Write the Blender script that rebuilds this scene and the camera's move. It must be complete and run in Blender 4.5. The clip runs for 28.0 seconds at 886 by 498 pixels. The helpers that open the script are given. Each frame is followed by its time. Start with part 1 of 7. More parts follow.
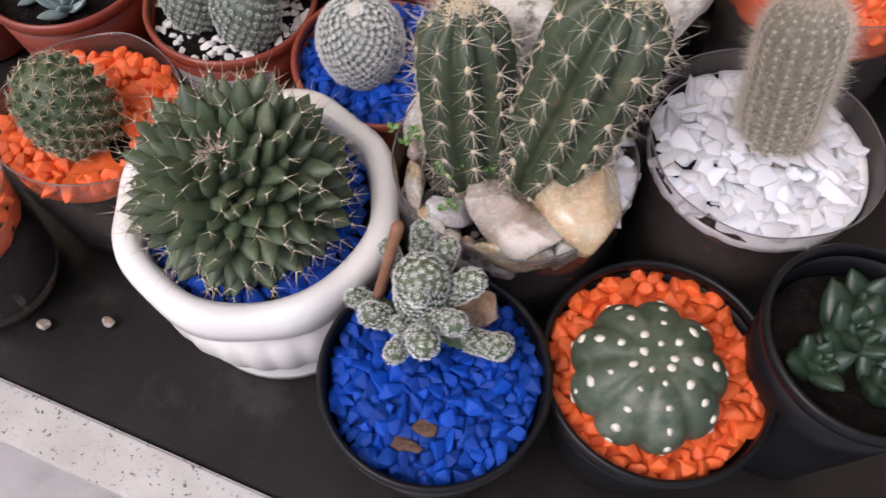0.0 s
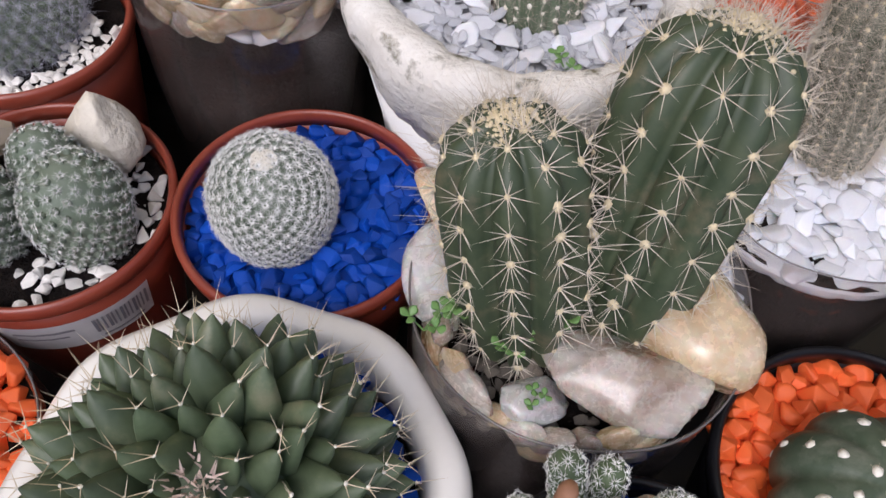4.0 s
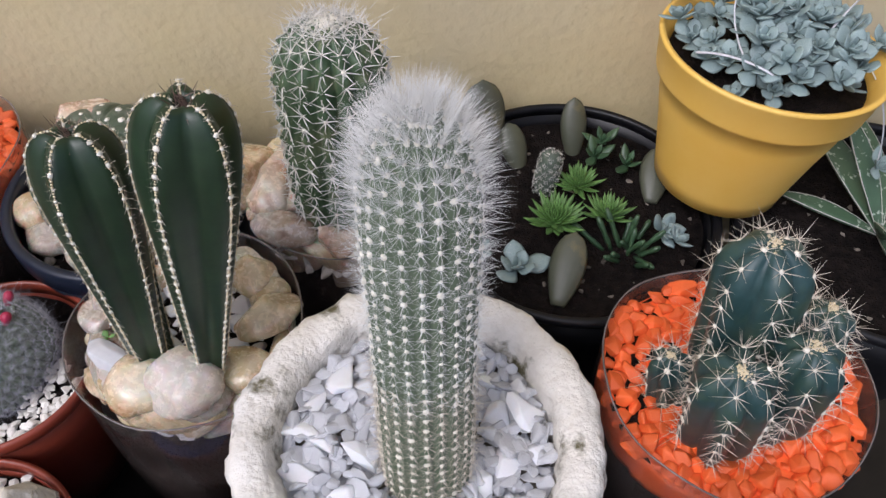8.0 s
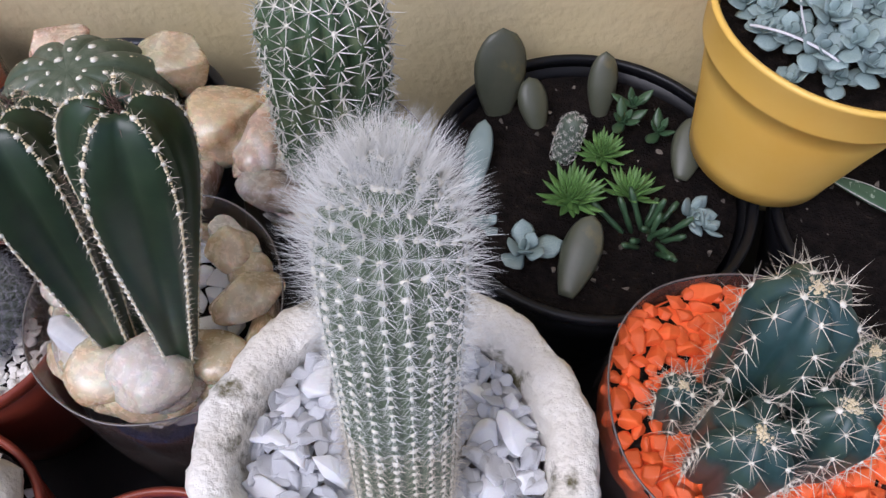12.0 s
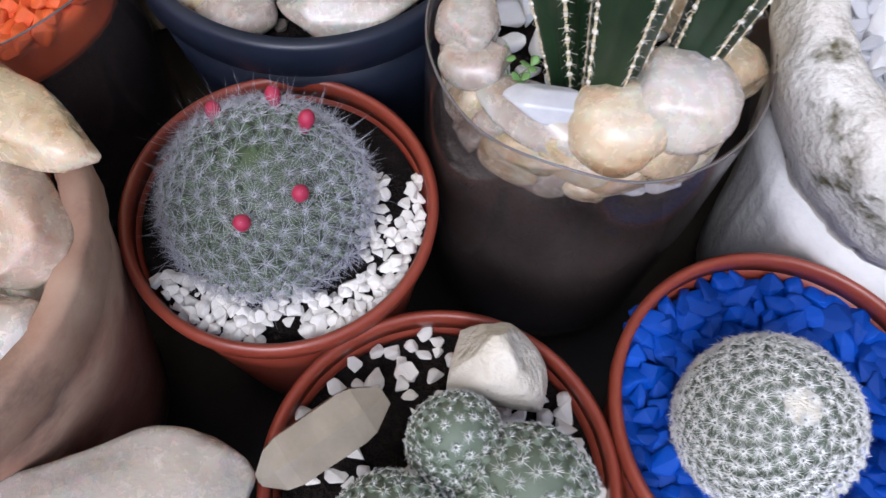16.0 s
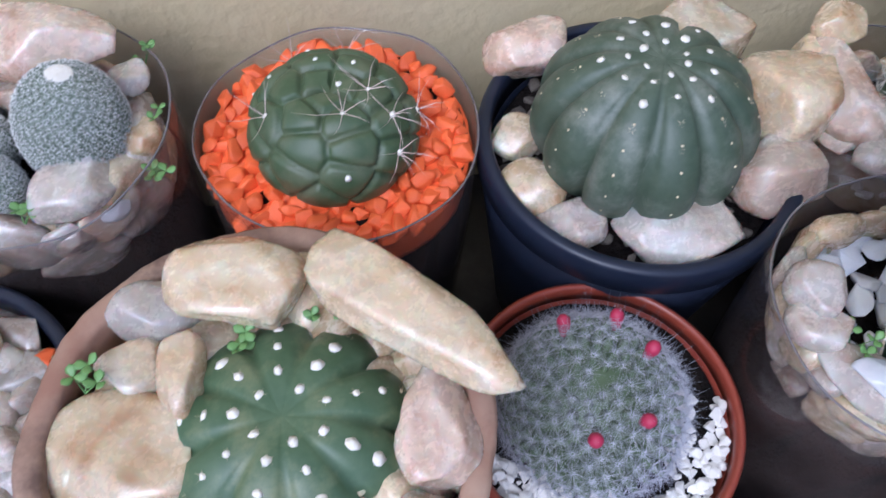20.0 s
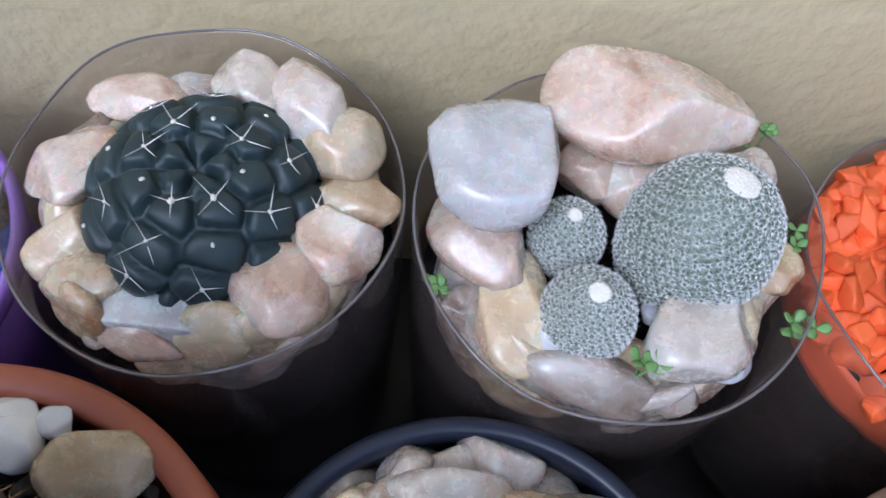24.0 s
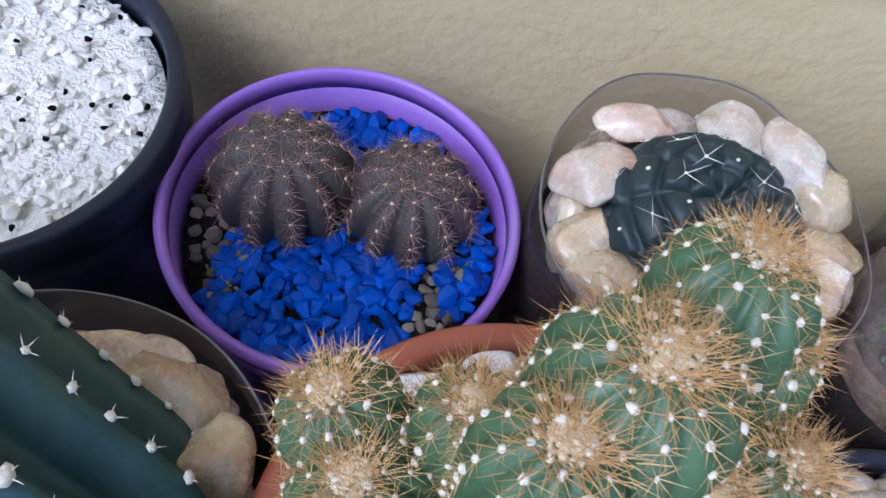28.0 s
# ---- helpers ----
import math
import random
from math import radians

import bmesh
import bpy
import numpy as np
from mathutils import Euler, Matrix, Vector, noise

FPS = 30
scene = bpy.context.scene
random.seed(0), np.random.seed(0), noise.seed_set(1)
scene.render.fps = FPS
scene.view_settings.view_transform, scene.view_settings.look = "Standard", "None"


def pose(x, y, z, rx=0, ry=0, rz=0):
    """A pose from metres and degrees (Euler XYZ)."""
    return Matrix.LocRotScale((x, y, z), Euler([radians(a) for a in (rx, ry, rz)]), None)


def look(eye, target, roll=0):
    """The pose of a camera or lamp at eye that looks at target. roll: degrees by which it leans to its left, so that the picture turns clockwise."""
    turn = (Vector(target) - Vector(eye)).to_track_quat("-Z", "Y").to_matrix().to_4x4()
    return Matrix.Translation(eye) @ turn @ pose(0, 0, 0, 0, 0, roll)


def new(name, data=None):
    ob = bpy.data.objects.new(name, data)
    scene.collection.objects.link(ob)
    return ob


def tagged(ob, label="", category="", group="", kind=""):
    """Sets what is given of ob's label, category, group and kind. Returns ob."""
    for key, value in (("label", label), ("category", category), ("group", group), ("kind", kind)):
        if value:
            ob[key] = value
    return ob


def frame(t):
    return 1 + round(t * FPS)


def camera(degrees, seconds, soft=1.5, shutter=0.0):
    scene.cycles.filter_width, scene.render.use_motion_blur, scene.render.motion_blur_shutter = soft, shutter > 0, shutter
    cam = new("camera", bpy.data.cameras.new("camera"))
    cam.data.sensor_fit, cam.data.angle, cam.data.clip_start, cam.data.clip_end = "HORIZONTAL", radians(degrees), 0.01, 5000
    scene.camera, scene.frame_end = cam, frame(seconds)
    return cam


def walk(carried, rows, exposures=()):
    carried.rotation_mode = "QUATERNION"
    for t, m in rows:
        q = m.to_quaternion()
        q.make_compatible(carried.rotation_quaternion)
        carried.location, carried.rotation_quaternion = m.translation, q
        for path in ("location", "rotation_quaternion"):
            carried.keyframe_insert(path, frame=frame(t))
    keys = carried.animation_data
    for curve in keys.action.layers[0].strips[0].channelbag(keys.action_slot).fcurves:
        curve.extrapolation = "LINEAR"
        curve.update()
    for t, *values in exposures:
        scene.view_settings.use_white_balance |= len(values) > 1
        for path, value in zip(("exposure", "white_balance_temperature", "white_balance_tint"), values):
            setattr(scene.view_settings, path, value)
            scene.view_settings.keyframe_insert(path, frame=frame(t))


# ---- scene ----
cam = camera(59.4, 28.0, soft=1.45, shutter=0.3)
# seconds, place in metres, turn in degrees (Euler XYZ)
PATH = [
    (0.0, -0.0002, -0.0003, 0.4428, 28.64, -0.42, 16.76),
    (0.5, -0.0519, 0.0154, 0.4138, 25.97, -1.22, 14.60),
    (1.0, -0.1131, 0.0472, 0.3545, 24.26, -2.29, 3.83),
    (1.5, -0.1325, 0.0498, 0.3483, 25.41, -2.54, -0.98),
    (2.0, -0.1352, 0.0625, 0.3394, 25.66, -1.75, -4.55),
    (2.5, -0.1282, 0.0825, 0.3331, 28.66, -2.00, -6.92),
    (3.0, -0.1261, 0.0937, 0.3419, 30.86, -4.10, -8.23),
    (3.5, -0.1184, 0.0977, 0.3511, 32.27, -4.03, -9.02),
    (5.5, -0.0807, 0.1252, 0.3891, 36.06, -2.59, -8.07),
    (6.0, -0.0514, 0.1679, 0.4106, 36.05, -2.05, -3.20),
    (6.5, -0.0369, 0.1947, 0.4233, 36.92, -1.46, 0.62),
    (7.0, -0.0281, 0.2057, 0.4330, 38.07, -1.39, 2.80),
    (7.5, -0.0209, 0.2104, 0.4466, 39.25, -1.17, 2.73),
    (8.0, -0.0130, 0.2118, 0.4497, 39.46, -0.62, 2.51),
    (8.5, -0.0095, 0.2190, 0.4622, 36.73, -0.28, 3.30),
    (9.0, -0.0001, 0.2290, 0.4895, 35.53, 0.59, 3.33),
    (9.5, 0.0069, 0.2360, 0.4924, 35.44, 1.01, 4.10),
    (10.0, 0.0173, 0.2362, 0.5085, 36.80, 0.06, 3.19),
    (10.5, 0.0101, 0.2332, 0.5006, 34.70, -1.00, 3.82),
    (11.0, 0.0002, 0.2489, 0.4746, 32.32, -0.89, 6.05),
    (11.5, -0.0013, 0.2667, 0.4511, 30.99, -0.93, 6.36),
    (13.5, -0.0758, 0.2747, 0.4404, 32.38, -2.53, 3.18),
    (14.0, -0.1207, 0.2820, 0.4471, 31.94, -2.78, -3.56),
    (14.5, -0.1453, 0.2816, 0.4585, 32.40, -2.34, -5.98),
    (15.0, -0.1903, 0.2756, 0.4297, 28.51, -2.53, -8.79),
    (15.4, -0.2251, 0.2645, 0.3833, 25.89, -1.46, -15.48),
    (15.5, -0.2296, 0.2636, 0.3714, 25.65, -1.55, -16.84),
    (16.0, -0.2453, 0.2744, 0.3314, 25.91, -1.89, -20.33),
    (16.5, -0.2531, 0.2886, 0.3147, 27.27, -0.87, -20.56),
    (17.0, -0.2571, 0.2968, 0.3098, 27.27, -0.98, -20.54),
    (17.5, -0.2621, 0.3060, 0.3115, 27.30, -1.33, -19.93),
    (18.0, -0.2709, 0.3137, 0.3351, 29.77, -1.32, -18.75),
    (18.5, -0.2846, 0.3254, 0.3584, 31.52, -1.03, -15.37),
    (19.0, -0.2968, 0.3287, 0.3684, 32.48, -1.77, -13.17),
    (19.5, -0.3104, 0.3276, 0.3760, 32.97, -1.63, -11.18),
    (20.0, -0.3230, 0.3208, 0.3739, 31.74, -1.37, -9.42),
    (20.5, -0.3350, 0.3115, 0.3525, 29.82, -1.55, -7.25),
    (20.6, -0.3350, 0.3108, 0.3481, 29.27, -1.73, -6.64),
    (21.0, -0.3459, 0.3198, 0.3407, 27.04, -2.44, -2.16),
    (21.5, -0.3800, 0.3420, 0.3285, 26.73, -3.50, 2.95),
    (22.0, -0.4297, 0.3807, 0.3140, 26.53, -4.08, 2.21),
    (22.5, -0.4530, 0.4026, 0.3117, 28.06, -5.49, -0.02),
    (24.5, -0.5036, 0.4248, 0.3318, 28.93, -3.55, 2.48),
    (25.0, -0.5142, 0.4228, 0.3369, 29.29, -3.70, 2.60),
    (25.5, -0.5364, 0.4045, 0.3507, 29.18, -3.84, 4.52),
    (26.0, -0.5455, 0.3804, 0.3686, 29.36, -4.03, 7.04),
    (26.5, -0.5491, 0.3664, 0.3725, 29.89, -4.75, 7.95),
    (26.8, -0.5642, 0.3596, 0.3661, 29.75, -5.62, 8.90),
    (27.0, -0.5771, 0.3590, 0.3553, 29.25, -6.18, 9.76),
    (27.5, -0.6105, 0.3777, 0.3487, 29.13, -7.35, 12.26),
    (28.0, -0.6245, 0.3899, 0.3433, 28.71, -7.23, 12.98),
]
walk(cam, [(t, pose(x, y, z, rx, ry, rz)) for t, x, y, z, rx, ry, rz in PATH], exposures=[(0.0, 0.06, 6200, 21), (1.0, 0.10, 6100, 20), (2.0, 0.06, 6350, 22), (3.0, -0.03, 5950, 19), (7.0, 0.06, 5950, 17), (8.0, 0.04, 5850, 17), (10.0, 0.12, 5320, 16), (11.0, 0.10, 5550, 20), (14.0, -0.03, 5650, 17), (15.0, -0.03, 5480, 19), (16.0, 0.18, 5550, 16), (17.0, 0.20, 5420, 16), (19.0, 0.30, 4950, 18), (20.6, 0.16, 5050, 17), (22.0, 0.22, 5000, 14), (25.0, 0.16, 4980, 15), (27.0, -0.14, 5100, 18), (28.0, 0.18, 4980, 15)])

# ---- light: a bright overcast sky, a weak wide sun ----
sky = bpy.data.worlds.new("sky")
scene.world = sky
sky.use_nodes = True
wn = sky.node_tree.nodes
tex = wn.new("ShaderNodeTexSky")
tex.sky_type = "NISHITA"
tex.sun_disc = False
tex.sun_elevation, tex.sun_rotation = radians(52), radians(215)
tex.dust_density = 4.0
grey = wn.new("ShaderNodeHueSaturation")
grey.inputs["Saturation"].default_value = 0.7
sky.node_tree.links.new(tex.outputs[0], grey.inputs["Color"])
sky.node_tree.links.new(grey.outputs[0], wn["Background"].inputs[0])
wn["Background"].inputs[1].default_value = 0.15
sun = new("sun", bpy.data.lights.new("sun", "SUN"))
sun.data.energy, sun.data.angle, sun.data.color = 1.1, radians(30), (1.0, 0.97, 0.93)
sun.matrix_world = look((-2.3, -3.2, 5.0), (0, 0, 0))


# ---- materials ----
def material(name, c1, c2=None, scale=60.0, rough=0.5, bump=0.2, fine=0.0, spec=0.5, metal=0.0, vary=0.0, c3=None, c3scale=9.0,
             c3cut=(0.5, 0.7), trans=0.0, sss=0.0, island=False, dist=0.0006, coat=0.0, detail=6.0, warp=0.0):
    """Two-scale noise colour with fine relief. vary: brightness change from piece to piece. c3: patches of a third colour."""
    m = bpy.data.materials.new(name)
    m.use_nodes = True
    n, ln = m.node_tree.nodes, m.node_tree.links
    b = n["Principled BSDF"]
    co = n.new("ShaderNodeTexCoord")
    no = n.new("ShaderNodeTexNoise")
    no.inputs["Distortion"].default_value = warp
    no.inputs["Scale"].default_value, no.inputs["Detail"].default_value, no.inputs["Roughness"].default_value = scale, detail, 0.62
    ln.new(co.outputs["Object"], no.inputs["Vector"])
    ramp = n.new("ShaderNodeMapRange")
    ramp.inputs[1].default_value, ramp.inputs[2].default_value = 0.34, 0.66
    ln.new(no.outputs["Fac"], ramp.inputs[0])
    mix = n.new("ShaderNodeMix")
    mix.data_type = "RGBA"
    mix.inputs[6].default_value, mix.inputs[7].default_value = (*c1, 1), (*(c2 or c1), 1)
    ln.new(ramp.outputs[0], mix.inputs[0])
    out = mix.outputs[2]
    if c3:
        n3 = n.new("ShaderNodeTexNoise")
        n3.inputs["Scale"].default_value, n3.inputs["Detail"].default_value = c3scale, 8.0
        n3.inputs["Roughness"].default_value = 0.65
        ln.new(co.outputs["Object"], n3.inputs["Vector"])
        r3 = n.new("ShaderNodeMapRange")
        r3.inputs[1].default_value, r3.inputs[2].default_value = c3cut
        ln.new(n3.outputs["Fac"], r3.inputs[0])
        m3 = n.new("ShaderNodeMix")
        m3.data_type = "RGBA"
        m3.inputs[7].default_value = (*c3, 1)
        ln.new(r3.outputs[0], m3.inputs[0])
        ln.new(out, m3.inputs[6])
        out = m3.outputs[2]
    if vary:
        hs = n.new("ShaderNodeHueSaturation")
        mr = n.new("ShaderNodeMapRange")
        mr.inputs[3].default_value, mr.inputs[4].default_value = 1 - vary, 1 + vary
        if island:
            ln.new(n.new("ShaderNodeNewGeometry").outputs["Random Per Island"], mr.inputs[0])
        else:
            ln.new(n.new("ShaderNodeObjectInfo").outputs["Random"], mr.inputs[0])
        ln.new(mr.outputs[0], hs.inputs["Value"])
        ln.new(out, hs.inputs["Color"])
        out = hs.outputs[0]
    ln.new(out, b.inputs["Base Color"])
    b.inputs["Roughness"].default_value, b.inputs["Metallic"].default_value = rough, metal
    b.inputs["Specular IOR Level"].default_value = spec
    b.inputs["Transmission Weight"].default_value = trans
    b.inputs["Coat Weight"].default_value = coat
    if sss:
        b.inputs["Subsurface Weight"].default_value, b.inputs["Subsurface Scale"].default_value = sss, 0.004
        b.inputs["Subsurface Radius"].default_value = (1.0, 0.8, 0.6)
    if bump:
        bp = n.new("ShaderNodeBump")
        bp.inputs["Strength"].default_value, bp.inputs["Distance"].default_value = bump, dist
        src = no.outputs["Fac"]
        if fine:
            n2 = n.new("ShaderNodeTexNoise")
            n2.inputs["Scale"].default_value, n2.inputs["Detail"].default_value = fine, 5.0
            ln.new(co.outputs["Object"], n2.inputs["Vector"])
            ad = n.new("ShaderNodeMath")
            ln.new(src, ad.inputs[0])
            ln.new(n2.outputs["Fac"], ad.inputs[1])
            src = ad.outputs[0]
        ln.new(src, bp.inputs["Height"])
        ln.new(bp.outputs[0], b.inputs["Normal"])
    return m


def clear_plastic(name, tint, clear=0.980, haze=0.09):
    """Thin scuffed plastic: mostly see-through, a little milky, its haze tint also imitating dull reflections; glossy,
    most at grazing angles.
    """
    m = bpy.data.materials.new(name)
    m.use_nodes = True
    n, ln = m.node_tree.nodes, m.node_tree.links
    b = n["Principled BSDF"]
    b.inputs["Base Color"].default_value, b.inputs["Roughness"].default_value = (*tint, 1), 0.25
    t = n.new("ShaderNodeBsdfTransparent")
    t.inputs[0].default_value = (0.955, 0.94, 0.94, 1)
    mx = n.new("ShaderNodeMixShader")
    co, no, mr = n.new("ShaderNodeTexCoord"), n.new("ShaderNodeTexNoise"), n.new("ShaderNodeMapRange")
    no.inputs["Scale"].default_value, no.inputs["Detail"].default_value = 22.0, 7.0
    ln.new(co.outputs["Object"], no.inputs["Vector"])
    ln.new(no.outputs["Fac"], mr.inputs[0])
    mr.inputs[1].default_value, mr.inputs[2].default_value = 0.35, 0.75
    mr.inputs[3].default_value, mr.inputs[4].default_value = 1 - clear, 1 - clear + haze * 0.35
    ln.new(mr.outputs[0], mx.inputs[0])
    ln.new(t.outputs[0], mx.inputs[1])
    ln.new(b.outputs[0], mx.inputs[2])
    gl = n.new("ShaderNodeBsdfGlossy")
    gl.inputs["Roughness"].default_value = 0.12
    lw = n.new("ShaderNodeLayerWeight")
    lw.inputs[0].default_value = 0.5
    pw, sc = n.new("ShaderNodeMath"), n.new("ShaderNodeMath")
    pw.operation, pw.inputs[1].default_value = "POWER", 3.5
    sc.operation, sc.inputs[1].default_value = "MULTIPLY_ADD", 0.42
    sc.inputs[2].default_value = 0.062
    ln.new(lw.outputs["Facing"], pw.inputs[0])
    ln.new(pw.outputs[0], sc.inputs[0])
    m2 = n.new("ShaderNodeMixShader")
    ln.new(sc.outputs[0], m2.inputs[0])
    ln.new(mx.outputs[0], m2.inputs[1])
    ln.new(gl.outputs[0], m2.inputs[2])
    ln.new(m2.outputs[0], n["Material Output"].inputs[0])
    return m


SMALL = {}


def stone_material(name, dark, low, high, vein, zoom=1.0):
    """Polished quartz or agate: cloudy bands of four tones, pale veins, glossy worn skin. Each stone shows another part of the pattern."""
    m = bpy.data.materials.new(name)
    m.use_nodes = True
    n, ln = m.node_tree.nodes, m.node_tree.links
    b = n["Principled BSDF"]
    co, oi, add = n.new("ShaderNodeTexCoord"), n.new("ShaderNodeObjectInfo"), n.new("ShaderNodeVectorMath")
    mul = n.new("ShaderNodeMath")
    mul.operation, mul.inputs[1].default_value = "MULTIPLY", 37.0
    ln.new(oi.outputs["Random"], mul.inputs[0])
    ln.new(co.outputs["Object"], add.inputs[0])
    ln.new(mul.outputs[0], add.inputs[1])

    def cloud(scale, warp, detail=9.0):
        t = n.new("ShaderNodeTexNoise")
        t.inputs["Scale"].default_value, t.inputs["Detail"].default_value = scale * zoom, detail
        t.inputs["Roughness"].default_value, t.inputs["Distortion"].default_value = 0.68, warp
        ln.new(add.outputs[0], t.inputs["Vector"])
        return t.outputs["Fac"]
    big, small, mid = cloud(34, 0.7, 3.0), cloud(240, 0.3), cloud(80, 0.6, 5.0)
    ramp = n.new("ShaderNodeValToRGB")
    el = ramp.color_ramp.elements
    el[0].position, el[0].color, el[1].position, el[1].color = 0.30, (*dark, 1), 0.70, (*vein, 1)
    for p, c in ((0.42, low), (0.56, high)):
        k = el.new(p)
        k.color = (*c, 1)
    ln.new(big, ramp.inputs[0])
    vr = n.new("ShaderNodeMapRange")
    vr.inputs[1].default_value, vr.inputs[2].default_value = 0.012, 0.0
    dist, sub = n.new("ShaderNodeMath"), cloud(26, 0.25, 9.0)
    dist.operation, dist.inputs[1].default_value = "SUBTRACT", 0.5
    ab = n.new("ShaderNodeMath")
    ab.operation = "ABSOLUTE"
    ln.new(sub, dist.inputs[0])
    ln.new(dist.outputs[0], ab.inputs[0])
    ln.new(ab.outputs[0], vr.inputs[0])
    vm = n.new("ShaderNodeMix")
    vm.data_type = "RGBA"
    vm.inputs[7].default_value = (*vein, 1)
    half = n.new("ShaderNodeMath")
    half.operation, half.inputs[1].default_value = "MULTIPLY", 0.4
    ln.new(vr.outputs[0], half.inputs[0])
    ln.new(half.outputs[0], vm.inputs[0])
    ln.new(ramp.outputs[0], vm.inputs[6])
    hs, mr = n.new("ShaderNodeHueSaturation"), n.new("ShaderNodeMapRange")
    mr.inputs[3].default_value, mr.inputs[4].default_value = 0.80, 1.12
    ln.new(oi.outputs["Random"], mr.inputs[0])
    mo, mm = n.new("ShaderNodeMapRange"), n.new("ShaderNodeMath")
    mo.inputs[1].default_value, mo.inputs[2].default_value, mo.inputs[3].default_value, mo.inputs[4].default_value = 0.34, 0.58, 0.88, 1.06
    mm.operation = "MULTIPLY"
    ln.new(mid, mo.inputs[0])
    ln.new(mo.outputs[0], mm.inputs[0])
    ln.new(mr.outputs[0], mm.inputs[1])
    ln.new(mm.outputs[0], hs.inputs["Value"])
    # healed cracks: thin pale or dark lines, broken up
    wob, vo = n.new("ShaderNodeVectorMath"), n.new("ShaderNodeTexVoronoi")
    wn_, sc_ = n.new("ShaderNodeTexNoise"), n.new("ShaderNodeVectorMath")
    wn_.inputs["Scale"].default_value, wn_.inputs["Detail"].default_value = 70.0 * zoom, 4.0
    ln.new(add.outputs[0], wn_.inputs["Vector"])
    sc_.operation, sc_.inputs[3].default_value = "SCALE", 0.022 / zoom
    ln.new(wn_.outputs["Color"], sc_.inputs[0])
    ln.new(add.outputs[0], wob.inputs[0])
    ln.new(sc_.outputs[0], wob.inputs[1])
    vo.feature, vo.inputs["Scale"].default_value = "DISTANCE_TO_EDGE", 62.0 * zoom
    ln.new(wob.outputs[0], vo.inputs["Vector"])
    ck, gate, cm = n.new("ShaderNodeMapRange"), n.new("ShaderNodeMapRange"), n.new("ShaderNodeMath")
    ck.inputs[1].default_value, ck.inputs[2].default_value = 0.035, 0.0
    ln.new(vo.outputs["Distance"], ck.inputs[0])
    gate.inputs[1].default_value, gate.inputs[2].default_value, gate.inputs[4].default_value = 0.52, 0.64, 0.38
    ln.new(mid, gate.inputs[0])
    cm.operation = "MULTIPLY"
    ln.new(ck.outputs[0], cm.inputs[0])
    ln.new(gate.outputs[0], cm.inputs[1])
    cx = n.new("ShaderNodeMix")
    cx.data_type = "RGBA"
    cx.inputs[7].default_value = (*[0.35 * c + 0.62 for c in vein], 1)
    ln.new(cm.outputs[0], cx.inputs[0])
    ln.new(vm.outputs[2], cx.inputs[6])
    ln.new(cx.outputs[2], hs.inputs["Color"])
    ln.new(hs.outputs[0], b.inputs["Base Color"])
    rr = n.new("ShaderNodeMapRange")
    rr.inputs[1].default_value, rr.inputs[2].default_value = 0.35, 0.65
    rr.inputs[3].default_value, rr.inputs[4].default_value = 0.06, 0.42
    ln.new(small, rr.inputs[0])
    ln.new(rr.outputs[0], b.inputs["Roughness"])
    b.inputs["Subsurface Weight"].default_value, b.inputs["Subsurface Scale"].default_value = 0.35, 0.006
    b.inputs["Transmission Weight"].default_value = 0.16
    b.inputs["Coat Weight"].default_value, b.inputs["Coat Roughness"].default_value = 0.45, 0.07
    bp, ad = n.new("ShaderNodeBump"), n.new("ShaderNodeMath")
    bp.inputs["Strength"].default_value, bp.inputs["Distance"].default_value = 0.15, 0.0018
    ln.new(small, ad.inputs[0])
    ln.new(mid, ad.inputs[1])
    ln.new(ad.outputs[0], bp.inputs["Height"])
    ln.new(bp.outputs[0], b.inputs["Normal"])
    if zoom == 1.0:
        SMALL[name] = stone_material(name + "_small", dark, low, high, vein, 0.02)
    return m


